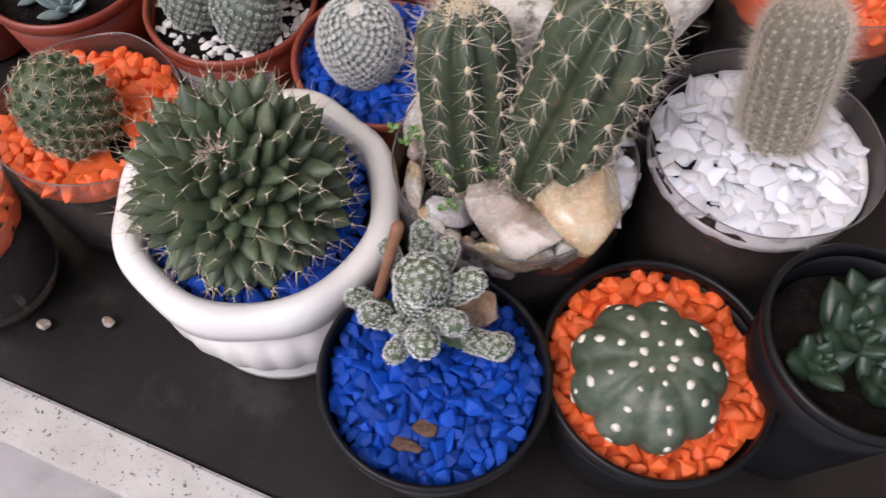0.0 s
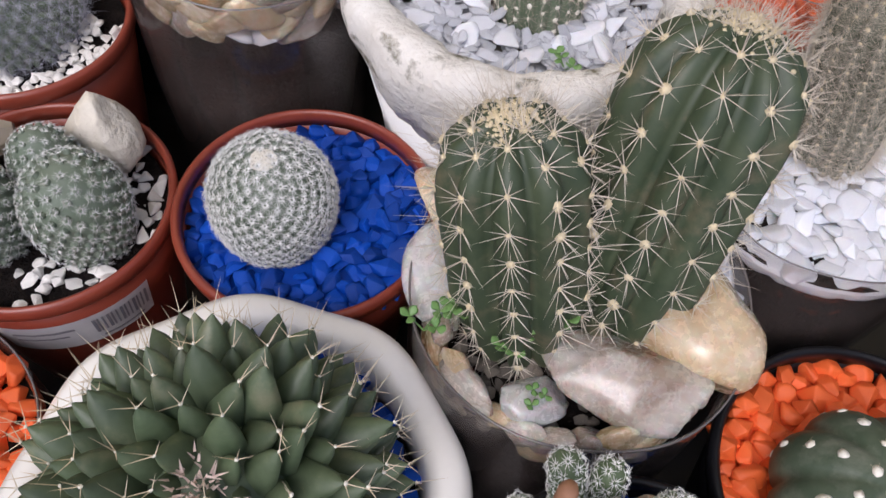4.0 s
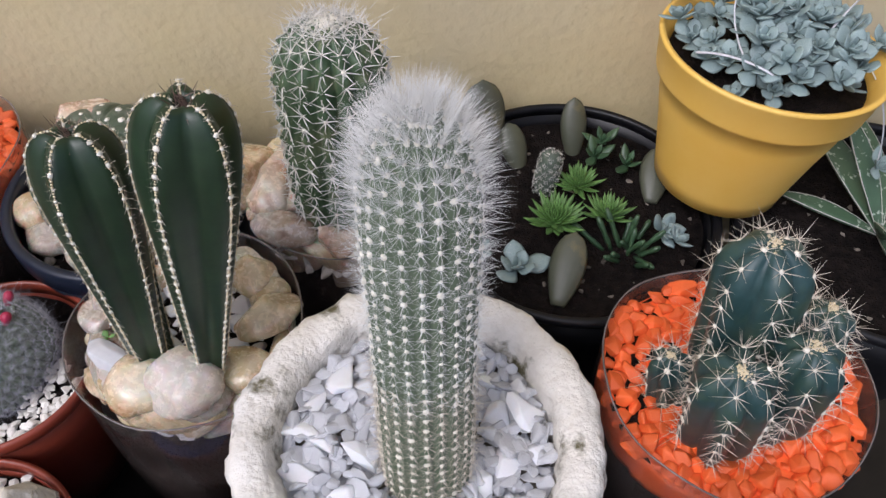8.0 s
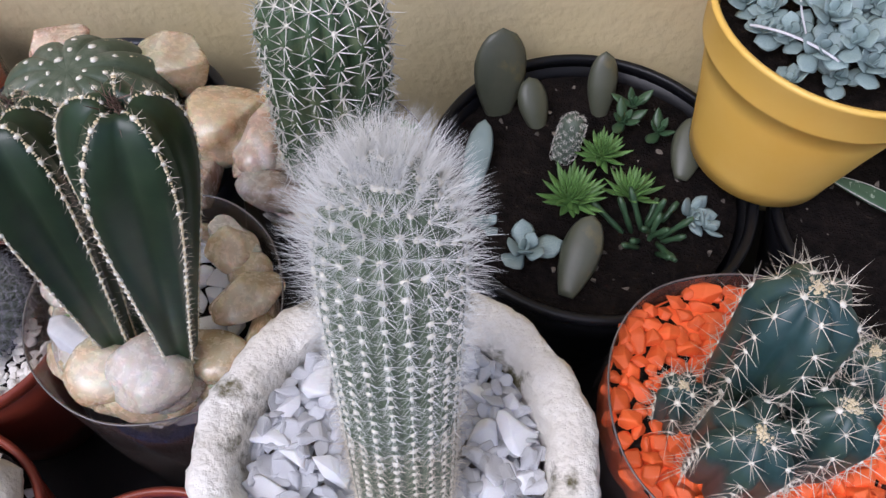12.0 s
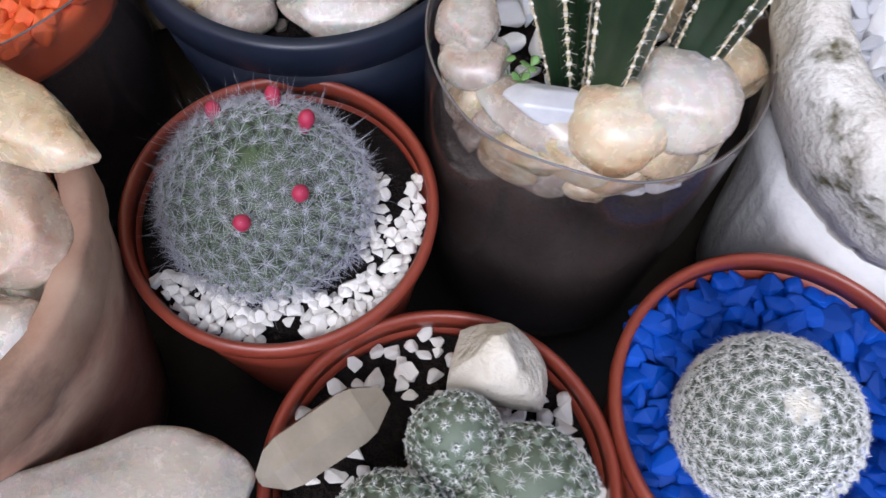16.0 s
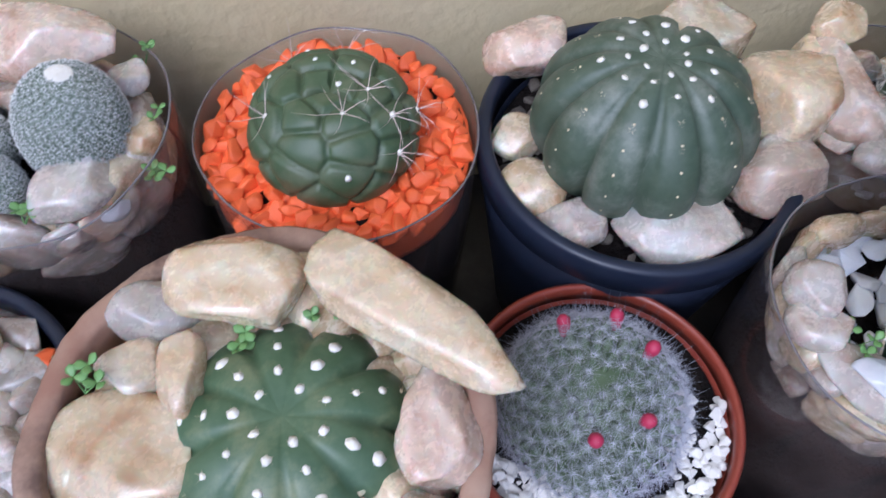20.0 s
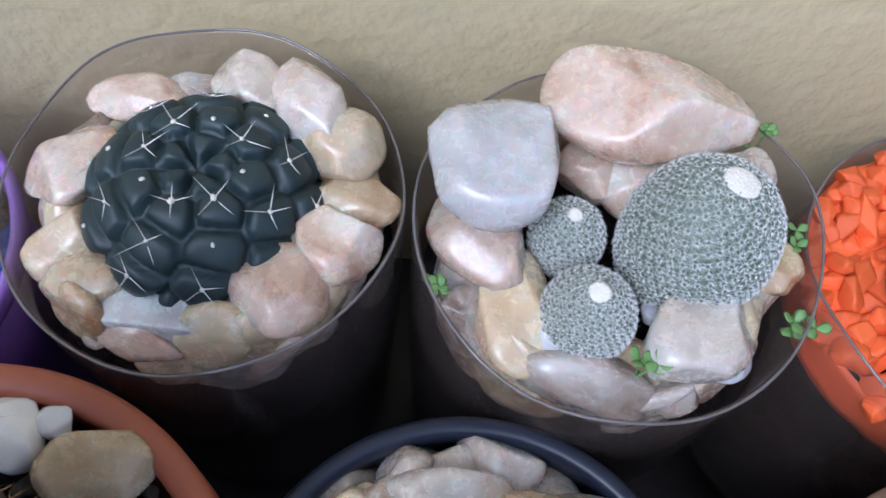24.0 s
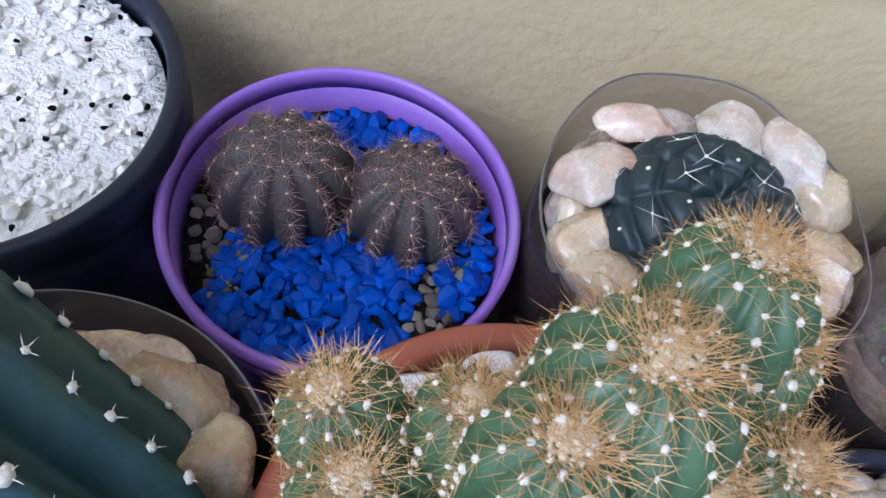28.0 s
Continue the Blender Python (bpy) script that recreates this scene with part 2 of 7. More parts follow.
M = dict(
    stucco=material("stucco", (0.60, 0.50, 0.275), (0.66, 0.56, 0.33), 7, 0.9, 0.30, 150, c3=(0.55, 0.47, 0.31), c3scale=1.6, dist=0.004, detail=14.0),
    table=material("dark_board", (0.007, 0.0055, 0.005), (0.016, 0.013, 0.011), 26, 0.40, 0.25, 260, spec=0.32, c3=(0.065, 0.055, 0.048), c3scale=16, c3cut=(0.56, 0.84), detail=10.0),
    edge=material("painted_edge", (0.60, 0.58, 0.54), (0.48, 0.46, 0.42), 30, 0.65, 0.5, 200, c3=(0.11, 0.095, 0.085), c3scale=290, c3cut=(0.585, 0.65), detail=9.0),
    concrete=material("concrete", (0.42, 0.40, 0.39), (0.52, 0.50, 0.49), 12, 0.9, 0.4, 150, c3=(0.30, 0.29, 0.28), c3scale=4),
    white_paint=material("white_glazed", (0.88, 0.86, 0.82), (0.82, 0.80, 0.75), 25, 0.32, 0.06, c3=(0.62, 0.57, 0.48), c3scale=20, c3cut=(0.66, 0.9), coat=0.3),
    rough_white=material("rough_white_cement", (0.84, 0.81, 0.75), (0.70, 0.66, 0.59), 60, 0.92, 0.6, 320, c3=(0.12, 0.105, 0.05), c3scale=44, c3cut=(0.55, 0.65), dist=0.003, detail=10.0),
    plain_cement=material("white_cement", (0.80, 0.79, 0.77), (0.70, 0.69, 0.67), 40, 0.85, 0.4, 220, c3=(0.55, 0.53, 0.48), c3scale=30, c3cut=(0.62, 0.8), dist=0.002),
    black_pot=material("black_plastic", (0.005, 0.005, 0.006), (0.010, 0.010, 0.012), 30, 0.38, 0.06, 200, spec=0.25),
    navy_pot=material("navy_plastic", (0.010, 0.014, 0.027), (0.016, 0.021, 0.038), 30, 0.36, 0.08, 200, spec=0.4, c3=(0.10, 0.09, 0.08), c3scale=60, c3cut=(0.70, 0.76)),
    red_pot=material("red_brown_plastic", (0.22, 0.040, 0.022), (0.27, 0.055, 0.030), 30, 0.34, 0.06, 200),
    terracotta=material("weathered_terracotta", (0.27, 0.14, 0.09), (0.42, 0.29, 0.20), 30, 0.85, 0.5, 180, c3=(0.14, 0.085, 0.06), c3scale=26, c3cut=(0.50, 0.66), detail=10.0),
    orange_pot=material("terracotta_plastic", (0.30, 0.085, 0.042), (0.35, 0.105, 0.055), 30, 0.5, 0.1, 200),
    yellow_pot=material("yellow_plastic", (0.83, 0.50, 0.085), (0.87, 0.56, 0.13), 20, 0.42, 0.05, 120, c3=(0.64, 0.36, 0.07), c3scale=30, c3cut=(0.66, 0.8)),
    purple_pot=material("purple_plastic", (0.25, 0.12, 0.50), (0.31, 0.16, 0.56), 30, 0.42, 0.06, 200, c3=(0.34, 0.24, 0.44), c3scale=20, c3cut=(0.55, 0.8)),
    # brown-grey haze tint: scuffed plastic plus dull reflections put into the colour
    clear=clear_plastic("clear_plastic", (0.34, 0.27, 0.24), 0.974, 0.28),
    cut_edge=material("cut_plastic_edge", (0.17, 0.15, 0.15), (0.12, 0.105, 0.10), 60, 0.22, 0.05, 300, coat=0.4),
    clear_orange=clear_plastic("clear_plastic_tinted", (0.65, 0.50, 0.42), 0.965),
    soil=material("dark_soil", (0.004, 0.003, 0.0027), (0.017, 0.012, 0.010), 170, 0.95, 1.0, 600, spec=0.15, dist=0.003, c3=(0.05, 0.036, 0.026), c3scale=300, c3cut=(0.63, 0.70)),
    orange=material("orange_painted_gravel", (0.78, 0.115, 0.020), (0.84, 0.16, 0.035), 90, 0.5, 0.25, 400, vary=0.16),
    blue=material("blue_painted_gravel", (0.003, 0.045, 0.32), (0.004, 0.075, 0.46), 90, 0.55, 0.25, 400, vary=0.35, spec=0.3),
    perlite=material("white_grit", (0.86, 0.83, 0.77), (0.76, 0.73, 0.67), 260, 0.85, 0.3, 600, vary=0.10, dist=0.001),
    quartz=material("milky_quartz", (0.93, 0.93, 0.94), (0.76, 0.77, 0.80), 70, 0.22, 0.2, 260, vary=0.14, trans=0.12, sss=0.35),
    grit=material("mixed_grit", (0.24, 0.20, 0.15), (0.10, 0.09, 0.08), 120, 0.8, 0.4, 300, vary=0.6),
    stone_tan=stone_material("tan_tumbled_stone", (0.42, 0.25, 0.125), (0.60, 0.455, 0.275), (0.71, 0.585, 0.40), (0.84, 0.77, 0.62)),
    stone_pink=stone_material("rose_tumbled_stone", (0.42, 0.24, 0.15), (0.60, 0.435, 0.32), (0.71, 0.575, 0.455), (0.83, 0.755, 0.67)),
    stone_white=stone_material("white_quartz_stone", (0.42, 0.33, 0.24), (0.58, 0.51, 0.42), (0.69, 0.63, 0.55), (0.79, 0.75, 0.70)),
    stone_grey=stone_material("grey_quartz_stone", (0.24, 0.16, 0.11), (0.42, 0.34, 0.27), (0.55, 0.48, 0.41), (0.71, 0.67, 0.62)),
    stone_ice=stone_material("icy_quartz_stone", (0.45, 0.41, 0.39), (0.60, 0.58, 0.56), (0.68, 0.665, 0.65), (0.80, 0.795, 0.79)),
    rock=material("chalky_white_rock", (0.64, 0.58, 0.47), (0.74, 0.69, 0.59), 90, 0.9, 0.8, 260, c3=(0.30, 0.24, 0.15), c3scale=90, c3cut=(0.62, 0.70), dist=0.002),
    crystal=material("clear_quartz", (0.95, 0.96, 0.98), (0.76, 0.78, 0.84), 110, 0.08, 0.35, 220, vary=0.16, trans=0.42),
    bark=material("brown_bark", (0.085, 0.045, 0.030), (0.15, 0.085, 0.055), 160, 0.8, 0.5, 500, dist=0.002),
    stick=material("brown_wood", (0.22, 0.10, 0.055), (0.30, 0.15, 0.08), 120, 0.7, 0.3),
    g_cushion=material("green_tubercle", (0.056, 0.084, 0.042), (0.100, 0.130, 0.070), 90, 0.46, 0.12, 400, island=True, vary=0.3, c3=(0.17, 0.17, 0.10), c3scale=90, c3cut=(0.56, 0.76)),
    g_mid=material("green_skin", (0.050, 0.082, 0.034), (0.075, 0.110, 0.052), 126, 0.48, 0.08, 300, c3=(0.12, 0.13, 0.070), c3scale=66, c3cut=(0.46, 0.72)),
    g_dome=material("dull_green_skin", (0.050, 0.076, 0.046), (0.078, 0.104, 0.068), 142, 0.48, 0.10, 300, c3=(0.19, 0.205, 0.16), c3scale=60, c3cut=(0.50, 0.74)),
    g_dark=material("dark_green_skin", (0.008, 0.024, 0.009), (0.015, 0.038, 0.014), 126, 0.4, 0.06, 300),
    g_grey=material("grey_green_skin", (0.075, 0.100, 0.072), (0.110, 0.135, 0.105), 60, 0.5, 0.1, 300, island=True, vary=0.1),
    g_blue=material("blue_green_skin", (0.026, 0.064, 0.064), (0.044, 0.096, 0.100), 126, 0.40, 0.06, 300, c3=(0.055, 0.095, 0.055), c3scale=54, c3cut=(0.46, 0.72)),
    g_slate=material("slate_green_skin", (0.013, 0.026, 0.029), (0.022, 0.040, 0.042), 126, 0.5, 0.08, 300),
    g_brown=material("brownish_green_skin", (0.046, 0.042, 0.040), (0.062, 0.044, 0.042), 40, 0.6, 0.2, 300, c3=(0.045, 0.068, 0.054), c3scale=30),
    g_pale=material("pale_grey_green_skin", (0.115, 0.15, 0.10), (0.165, 0.20, 0.15), 80, 0.6, 0.1, 300, island=True, vary=0.12),
    g_olive=material("dark_olive_skin", (0.036, 0.056, 0.028), (0.066, 0.086, 0.044), 90, 0.5, 0.12, 300, c3=(0.15, 0.125, 0.075), c3scale=70, c3cut=(0.54, 0.74)),
    g_dull=material("dull_olive_skin", (0.070, 0.082, 0.050), (0.10, 0.105, 0.070), 168, 0.55, 0.1, 300),
    g_vivid=material("vivid_green_skin", (0.040, 0.098, 0.040), (0.066, 0.140, 0.062), 126, 0.42, 0.08, 300, c3=(0.10, 0.17, 0.09), c3scale=90, c3cut=(0.46, 0.72)),
    g_hairy=material("pale_hairy_green_skin", (0.085, 0.120, 0.068), (0.13, 0.165, 0.105), 60, 0.6, 0.1, 300),
    g_grass=material("grass_green_skin", (0.046, 0.092, 0.040), (0.090, 0.140, 0.072), 70, 0.45, 0.10, 300, c3=(0.20, 0.22, 0.11), c3scale=60, c3cut=(0.50, 0.74)),
    hair=material("bright_white_hair", (0.84, 0.84, 0.82), (0.76, 0.76, 0.73), 40, 0.7, 0.0),
    smoky=material("smoky_clear_quartz", (0.62, 0.55, 0.44), (0.46, 0.40, 0.31), 60, 0.12, 0.2, 200, trans=0.55),
    speckle=material("speckled_white_grit", (0.88, 0.86, 0.81), (0.78, 0.76, 0.71), 320, 0.85, 0.9, 700, c3=(0.05, 0.04, 0.035), c3scale=330, c3cut=(0.64, 0.67), dist=0.0022),
    g_teal=material("dark_teal_skin", (0.016, 0.046, 0.046), (0.030, 0.070, 0.072), 126, 0.42, 0.06, 300, c3=(0.05, 0.08, 0.04), c3scale=54, c3cut=(0.46, 0.72)),
    leaf_deep=material("deep_green_leaf", (0.018, 0.040, 0.022), (0.036, 0.064, 0.036), 30, 0.36, 0.08, 300, vary=0.2),
    g_bark=material("corky_stem", (0.075, 0.070, 0.055), (0.12, 0.105, 0.085), 60, 0.8, 0.3, 300),
    g_column=material("fresh_green_skin", (0.078, 0.115, 0.052), (0.105, 0.145, 0.075), 168, 0.5, 0.08, 300),
    leaf_pale=material("pale_blue_leaf", (0.195, 0.27, 0.265), (0.285, 0.36, 0.345), 30, 0.5, 0.08, 300, vary=0.16),
    leaf_fresh=material("fresh_green_leaf", (0.095, 0.20, 0.045), (0.15, 0.28, 0.08), 40, 0.42, 0.08, 300, vary=0.18),
    leaf_dark=material("dark_green_leaf", (0.035, 0.080, 0.036), (0.060, 0.115, 0.055), 30, 0.38, 0.08, 300, vary=0.15),
    leaf_grey=material("grey_olive_leaf", (0.060, 0.066, 0.042), (0.095, 0.098, 0.068), 20, 0.42, 0.08, 200, c3=(0.22, 0.17, 0.06), c3scale=26, c3cut=(0.56, 0.74), vary=0.12),
    weed=material("bright_weed_leaf", (0.13, 0.25, 0.070), (0.18, 0.33, 0.10), 40, 0.45, 0.05, 200, vary=0.15, island=True),
    wool=material("white_wool", (0.80, 0.77, 0.68), (0.72, 0.68, 0.58), 300, 0.95, 0.5, 600),
    wool_tan=material("cream_wool", (0.72, 0.62, 0.42), (0.62, 0.52, 0.33), 300, 0.95, 0.5, 600),
    sp_white=material("white_spine", (0.74, 0.72, 0.67), (0.62, 0.59, 0.53), 40, 0.6, 0.0),
    sp_cream=material("cream_spine", (0.66, 0.60, 0.50), (0.54, 0.47, 0.38), 40, 0.6, 0.0),
    sp_grey=material("silver_hair", (0.52, 0.53, 0.57), (0.36, 0.36, 0.41), 40, 0.6, 0.0),
    sp_tan=material("tan_spine", (0.58, 0.46, 0.30), (0.70, 0.60, 0.44), 60, 0.55, 0.0),
    sp_gold=material("golden_spine", (0.50, 0.27, 0.085), (0.66, 0.45, 0.20), 60, 0.55, 0.0),
    sp_rosy=material("pinkish_spine", (0.62, 0.47, 0.40), (0.70, 0.58, 0.50), 60, 0.55, 0.0),
    sp_rust=material("rusty_spine", (0.26, 0.13, 0.11), (0.36, 0.23, 0.20), 60, 0.55, 0.0),
    sp_dark=material("dark_spine", (0.10, 0.06, 0.045), (0.18, 0.12, 0.09), 60, 0.55, 0.0),
    flower=material("magenta_flower", (0.34, 0.018, 0.055), (0.46, 0.035, 0.09), 60, 0.5, 0.1),
    label=material("paper_label", (0.66, 0.66, 0.68), (0.58, 0.58, 0.60), 50, 0.6, 0.1),
    ink=material("grey_print", (0.20, 0.20, 0.24), (0.28, 0.28, 0.30), 50, 0.6, 0.0),
)


# ---- shapes ----
def mesh(name, v, f, mat, smooth=True):
    me = bpy.data.meshes.new(name)
    me.from_pydata([tuple(p) for p in v], [], [tuple(q) for q in f])
    me.materials.append(mat)
    me.polygons.foreach_set("use_smooth", [smooth] * len(me.polygons))
    me.update()
    return me


def part(name, data, parent=None, label="", m=None, kind="", category="", group=""):
    ob = new(name, data)
    ob.parent = parent
    if m is not None:
        ob.matrix_basis = m
    return tagged(ob, label, category, group, kind)


def thing(name, m, label, category, group="", kind=""):
    ob = new(name)
    ob.empty_display_size = 0.02
    ob.matrix_basis = m
    return tagged(ob, label, category, group, kind)


def lathe(profile, seg=72, wob=None, close=True):
    """A turned shape: profile of (r, z); a profile that begins and ends on the axis is closed with fans."""
    v, f = [], []
    for i, (r, z) in enumerate(profile):
        for k in range(seg):
            a = 2 * math.pi * k / seg
            rr, zz = wob(r, z, a, i) if wob else (r, z)
            v.append((rr * math.cos(a), rr * math.sin(a), zz))
    n = len(profile)
    for i in range(n - 1):
        for k in range(seg):
            a, b = i * seg + k, i * seg + (k + 1) % seg
            f.append((a, b, b + seg, a + seg))
    if close:
        v.append((0, 0, profile[0][1]))
        v.append((0, 0, profile[-1][1]))
        for k in range(seg):
            f.append((len(v) - 2, (k + 1) % seg, k))
            f.append((len(v) - 1, (n - 1) * seg + k, (n - 1) * seg + (k + 1) % seg))
    return v, f


def spikes(base, way, length, radius, bend=0.0, sides=3):
    """Many thin cones in one go: arrays of feet, directions, lengths and foot radii."""
    base, way = np.asarray(base, float), np.asarray(way, float)
    n = len(base)
    length, radius = np.broadcast_to(length, n), np.broadcast_to(radius, n)
    way = way / (np.linalg.norm(way, axis=1)[:, None] + 1e-9)
    ref = np.where(np.abs(way[:, 2:3]) < 0.9, (0, 0, 1.0), (1.0, 0, 0))
    u = np.cross(way, ref)
    u /= np.linalg.norm(u, axis=1)[:, None]
    w = np.cross(way, u)
    rings = []
    for s, k in ((0.0, 1.0), (0.55, 0.62)):
        off = (u * bend * s * s * length[:, None]) if bend else 0
        for j in range(sides):
            a = 2 * math.pi * j / sides
            rings.append(base + way * (length * s)[:, None] + off + (u * math.cos(a) + w * math.sin(a)) * (radius * k)[:, None])
    tip = base + way * length[:, None] + (u * bend * length[:, None] if bend else 0)
    v = np.stack(rings + [tip], 1).reshape(-1, 3)
    q = 2 * sides + 1
    f = []
    for j in range(sides):
        k = (j + 1) % sides
        f += [(j, k, sides + k), (j, sides + k, sides + j), (sides + j, sides + k, 2 * sides)]
    f = (np.array(f)[None] + (np.arange(n) * q)[:, None, None]).reshape(-1, 3)
    return v.tolist(), f.tolist()


def blobs(places, size, squash=0.6, seed=1, normals=None):
    """Small lumpy tufts (woolly cushions) at many places."""
    rng = np.random.default_rng(seed)
    ico = bmesh.new()
    bmesh.ops.create_icosphere(ico, subdivisions=1, radius=1.0)
    iv = np.array([p.co[:] for p in ico.verts])
    fi = np.array([[p.index for p in q.verts] for q in ico.faces])
    ico.free()
    v, f = [], []
    for i, p in enumerate(places):
        s = size * rng.uniform(0.75, 1.25)
        q = iv * s * rng.uniform(0.8, 1.2, iv.shape) * np.array((rng.uniform(0.65, 1.25), rng.uniform(0.65, 1.25), 1.0))
        if normals is not None:
            nn = Vector(normals[i]).to_track_quat("Z", "Y").to_matrix()
            q[:, 2] *= squash
            q = q @ np.array(nn).T
        else:
            q[:, 2] *= squash
        f += (fi + len(v)).tolist()
        v += (q + np.array(p)).tolist()
    return v, f


def fan(normal, count, spread, rng, centre=0):
    """Spine directions round a normal: radial ones leaning by spread (0 upright, 1 flat), and central ones."""
    nn = np.array(normal, float)
    nn /= np.linalg.norm(nn) + 1e-9
    ref = np.array((0, 0, 1.0)) if abs(nn[2]) < 0.9 else np.array((1.0, 0, 0))
    u = np.cross(nn, ref)
    u /= np.linalg.norm(u)
    w = np.cross(nn, u)
    a0 = rng.uniform(0, 6.28)
    out = []
    for k in range(count):
        a = a0 + 2 * math.pi * (k + rng.uniform(-0.25, 0.25)) / count
        s = spread * rng.uniform(0.8, 1.15)
        out.append(nn * (1 - s * 0.85) + (u * math.cos(a) + w * math.sin(a)) * s)
    for k in range(centre):
        out.append(nn + rng.normal(0, 0.25, 3))
    return out


PEBBLES = {}


def pebble_meshes(key, mat, rounded):
    """Eight broken or rounded bits of stone about 1 unit across, shared by all pebbles of one bed."""
    if key in PEBBLES:
        return PEBBLES[key]
    rng = np.random.default_rng(sum(map(ord, key)))
    out = []
    for i in range(8):
        bm = bmesh.new()
        if rounded and "stone" in key:
            bmesh.ops.create_icosphere(bm, subdivisions=3, radius=0.56)
            cuts = [(Vector(rng.normal(size=3)).normalized(), rng.uniform(0.30, 0.5)) for _ in range(8)]
            for p in bm.verts:
                d = p.co.copy()
                for nn, k in cuts:
                    d -= nn * max(0.0, d.dot(nn) - k) * 0.85
                p.co = d * (1 + 0.14 * noise.noise(d * 3 + Vector((i * 7.0, 0, 0)))) * 1.08
            me = bpy.data.meshes.new("pebble")
            bm.to_mesh(me)
            bm.free()
            me.materials.append(SMALL[mat.name])
            me.polygons.foreach_set("use_smooth", [True] * len(me.polygons))
            out.append(me)
            continue
        n = 13 if not rounded else 16
        for p in rng.normal(size=(n, 3)):
            p = p / np.linalg.norm(p) * rng.uniform(0.42, 0.62) * np.array((1.0, 0.86, 0.7))
            bm.verts.new(p)
        res = bmesh.ops.convex_hull(bm, input=bm.verts)
        bmesh.ops.delete(bm, geom=[e for e in res["geom_interior"] if isinstance(e, bmesh.types.BMVert)], context="VERTS")
        bmesh.ops.dissolve_limit(bm, angle_limit=radians(16), verts=bm.verts, edges=bm.edges)
        bmesh.ops.bevel(bm, geom=bm.edges[:], offset=0.11 if rounded else 0.06, segments=2 if rounded else 1, profile=0.6, affect="EDGES", clamp_overlap=True)
        bmesh.ops.triangulate(bm, faces=[q for q in bm.faces if len(q.verts) > 4])
        me = bpy.data.meshes.new("pebble")
        bm.to_mesh(me)
        bm.free()
        me.materials.append(mat)
        me.polygons.foreach_set("use_smooth", [rounded] * len(me.polygons))
        out.append(me)
    PEBBLES[key] = out
    return out


def gravel(name, label, mat, centre, radius, size, seed, holes=(), rounded=False, dome=0.0, limit=290, sector=None, pieces="pebble", jitter=0.003, squeeze=1.0):
    """A bed of loose bits over a disc, leaving out holes (x, y, r, in the bed's own metres)."""
    bed = thing(name, pose(*centre), label, "gravel", kind="stuff")
    rng = np.random.default_rng(seed)
    rounded = rounded or pieces == "chip" and mat.name == "milky_quartz"
    kinds = pebble_meshes(mat.name + str(rounded), mat, rounded)
    flat = 0.70 if pieces == "chip" else 1.0
    step = size * 0.60 * squeeze
    pts, tries = [], 0
    cell = {}
    while tries < 14000 and len(pts) < limit:
        tries += 1
        a, r = rng.uniform(0, 6.2832), radius * math.sqrt(rng.uniform(0, 1))
        x, y = r * math.cos(a), r * math.sin(a)
        if any((x - h[0]) ** 2 + (y - h[1]) ** 2 < h[2] ** 2 for h in holes):
            continue
        if sector and not sector(x, y):
            continue
        key = (int(x // step), int(y // step))
        if any((x - p[0]) ** 2 + (y - p[1]) ** 2 < step * step for i in (-1, 0, 1) for j in (-1, 0, 1) for p in cell.get((key[0] + i, key[1] + j), ())):
            continue
        cell.setdefault(key, []).append((x, y))
        pts.append((x, y))
    for x, y in pts:
        s = size * rng.uniform(0.85, 1.5)
        z = dome * (1 - (x * x + y * y) / radius ** 2) + rng.uniform(-jitter, jitter) * 0.6
        m = pose(x, y, z, rng.uniform(-28, 28), rng.uniform(-28, 28), rng.uniform(0, 360)) @ Matrix.Diagonal((s * rng.uniform(0.85, 1.35 if flat == 1 else 1.6), s, s * flat * rng.uniform(0.8, 1.1), 1))
        part(pieces, kinds[rng.integers(8)], bed, m=m)
    return bed


def stone(x, y, z, sx, sy, sz, rz=0.0, mat="stone_tan", seed=1, tilt=(0, 0), label="", angular=0.35, group="", name="stone", taper=0.0):
    """One tumbled stone: a lumpy ellipsoid with a few worn flats. z is its middle."""
    rng = np.random.default_rng(seed)
    bm = bmesh.new()
    bmesh.ops.create_icosphere(bm, subdivisions=4, radius=1.0)
    sharp = min(1.0, max(0.0, (angular - 0.12) / 0.3))
    low, high = 0.80 - 0.22 * sharp, 0.96 - 0.12 * sharp
    cuts = [(Vector(rng.normal(size=3)).normalized(), rng.uniform(low, high)) for _ in range(int(6 + angular * 12))]
    cuts.append((Vector((rng.uniform(-0.3, 0.3), rng.uniform(-0.3, 0.3), 1)).normalized(), 0.86 - 0.24 * sharp))
    off = Vector(rng.uniform(-50, 50, 3))
    for p in bm.verts:
        d = p.co.copy()
        for nn, k in cuts:
            h = d.dot(nn)
            if h > k:
                d -= nn * (h - k) * (0.80 + 0.17 * sharp)
        d *= 1.10 + 0.10 * sharp + 0.11 * noise.noise(d * 1.2 + off) + 0.030 * noise.noise(d * 3.0 + off) + 0.008 * noise.noise(d * 9.0 + off)
        k = 1 - taper * (d.z + 0.8) / 1.6
        p.co = Vector((d.x * sx * k, d.y * sy * k, d.z * sz))
    me = bpy.data.meshes.new(name)
    bm.to_mesh(me)
    bm.free()
    me.materials.append(M[mat])
    me.polygons.foreach_set("use_smooth", [True] * len(me.polygons))
    return part(name, me, None, label, pose(x, y, z, tilt[0], tilt[1], rz), category="stone", group=group)


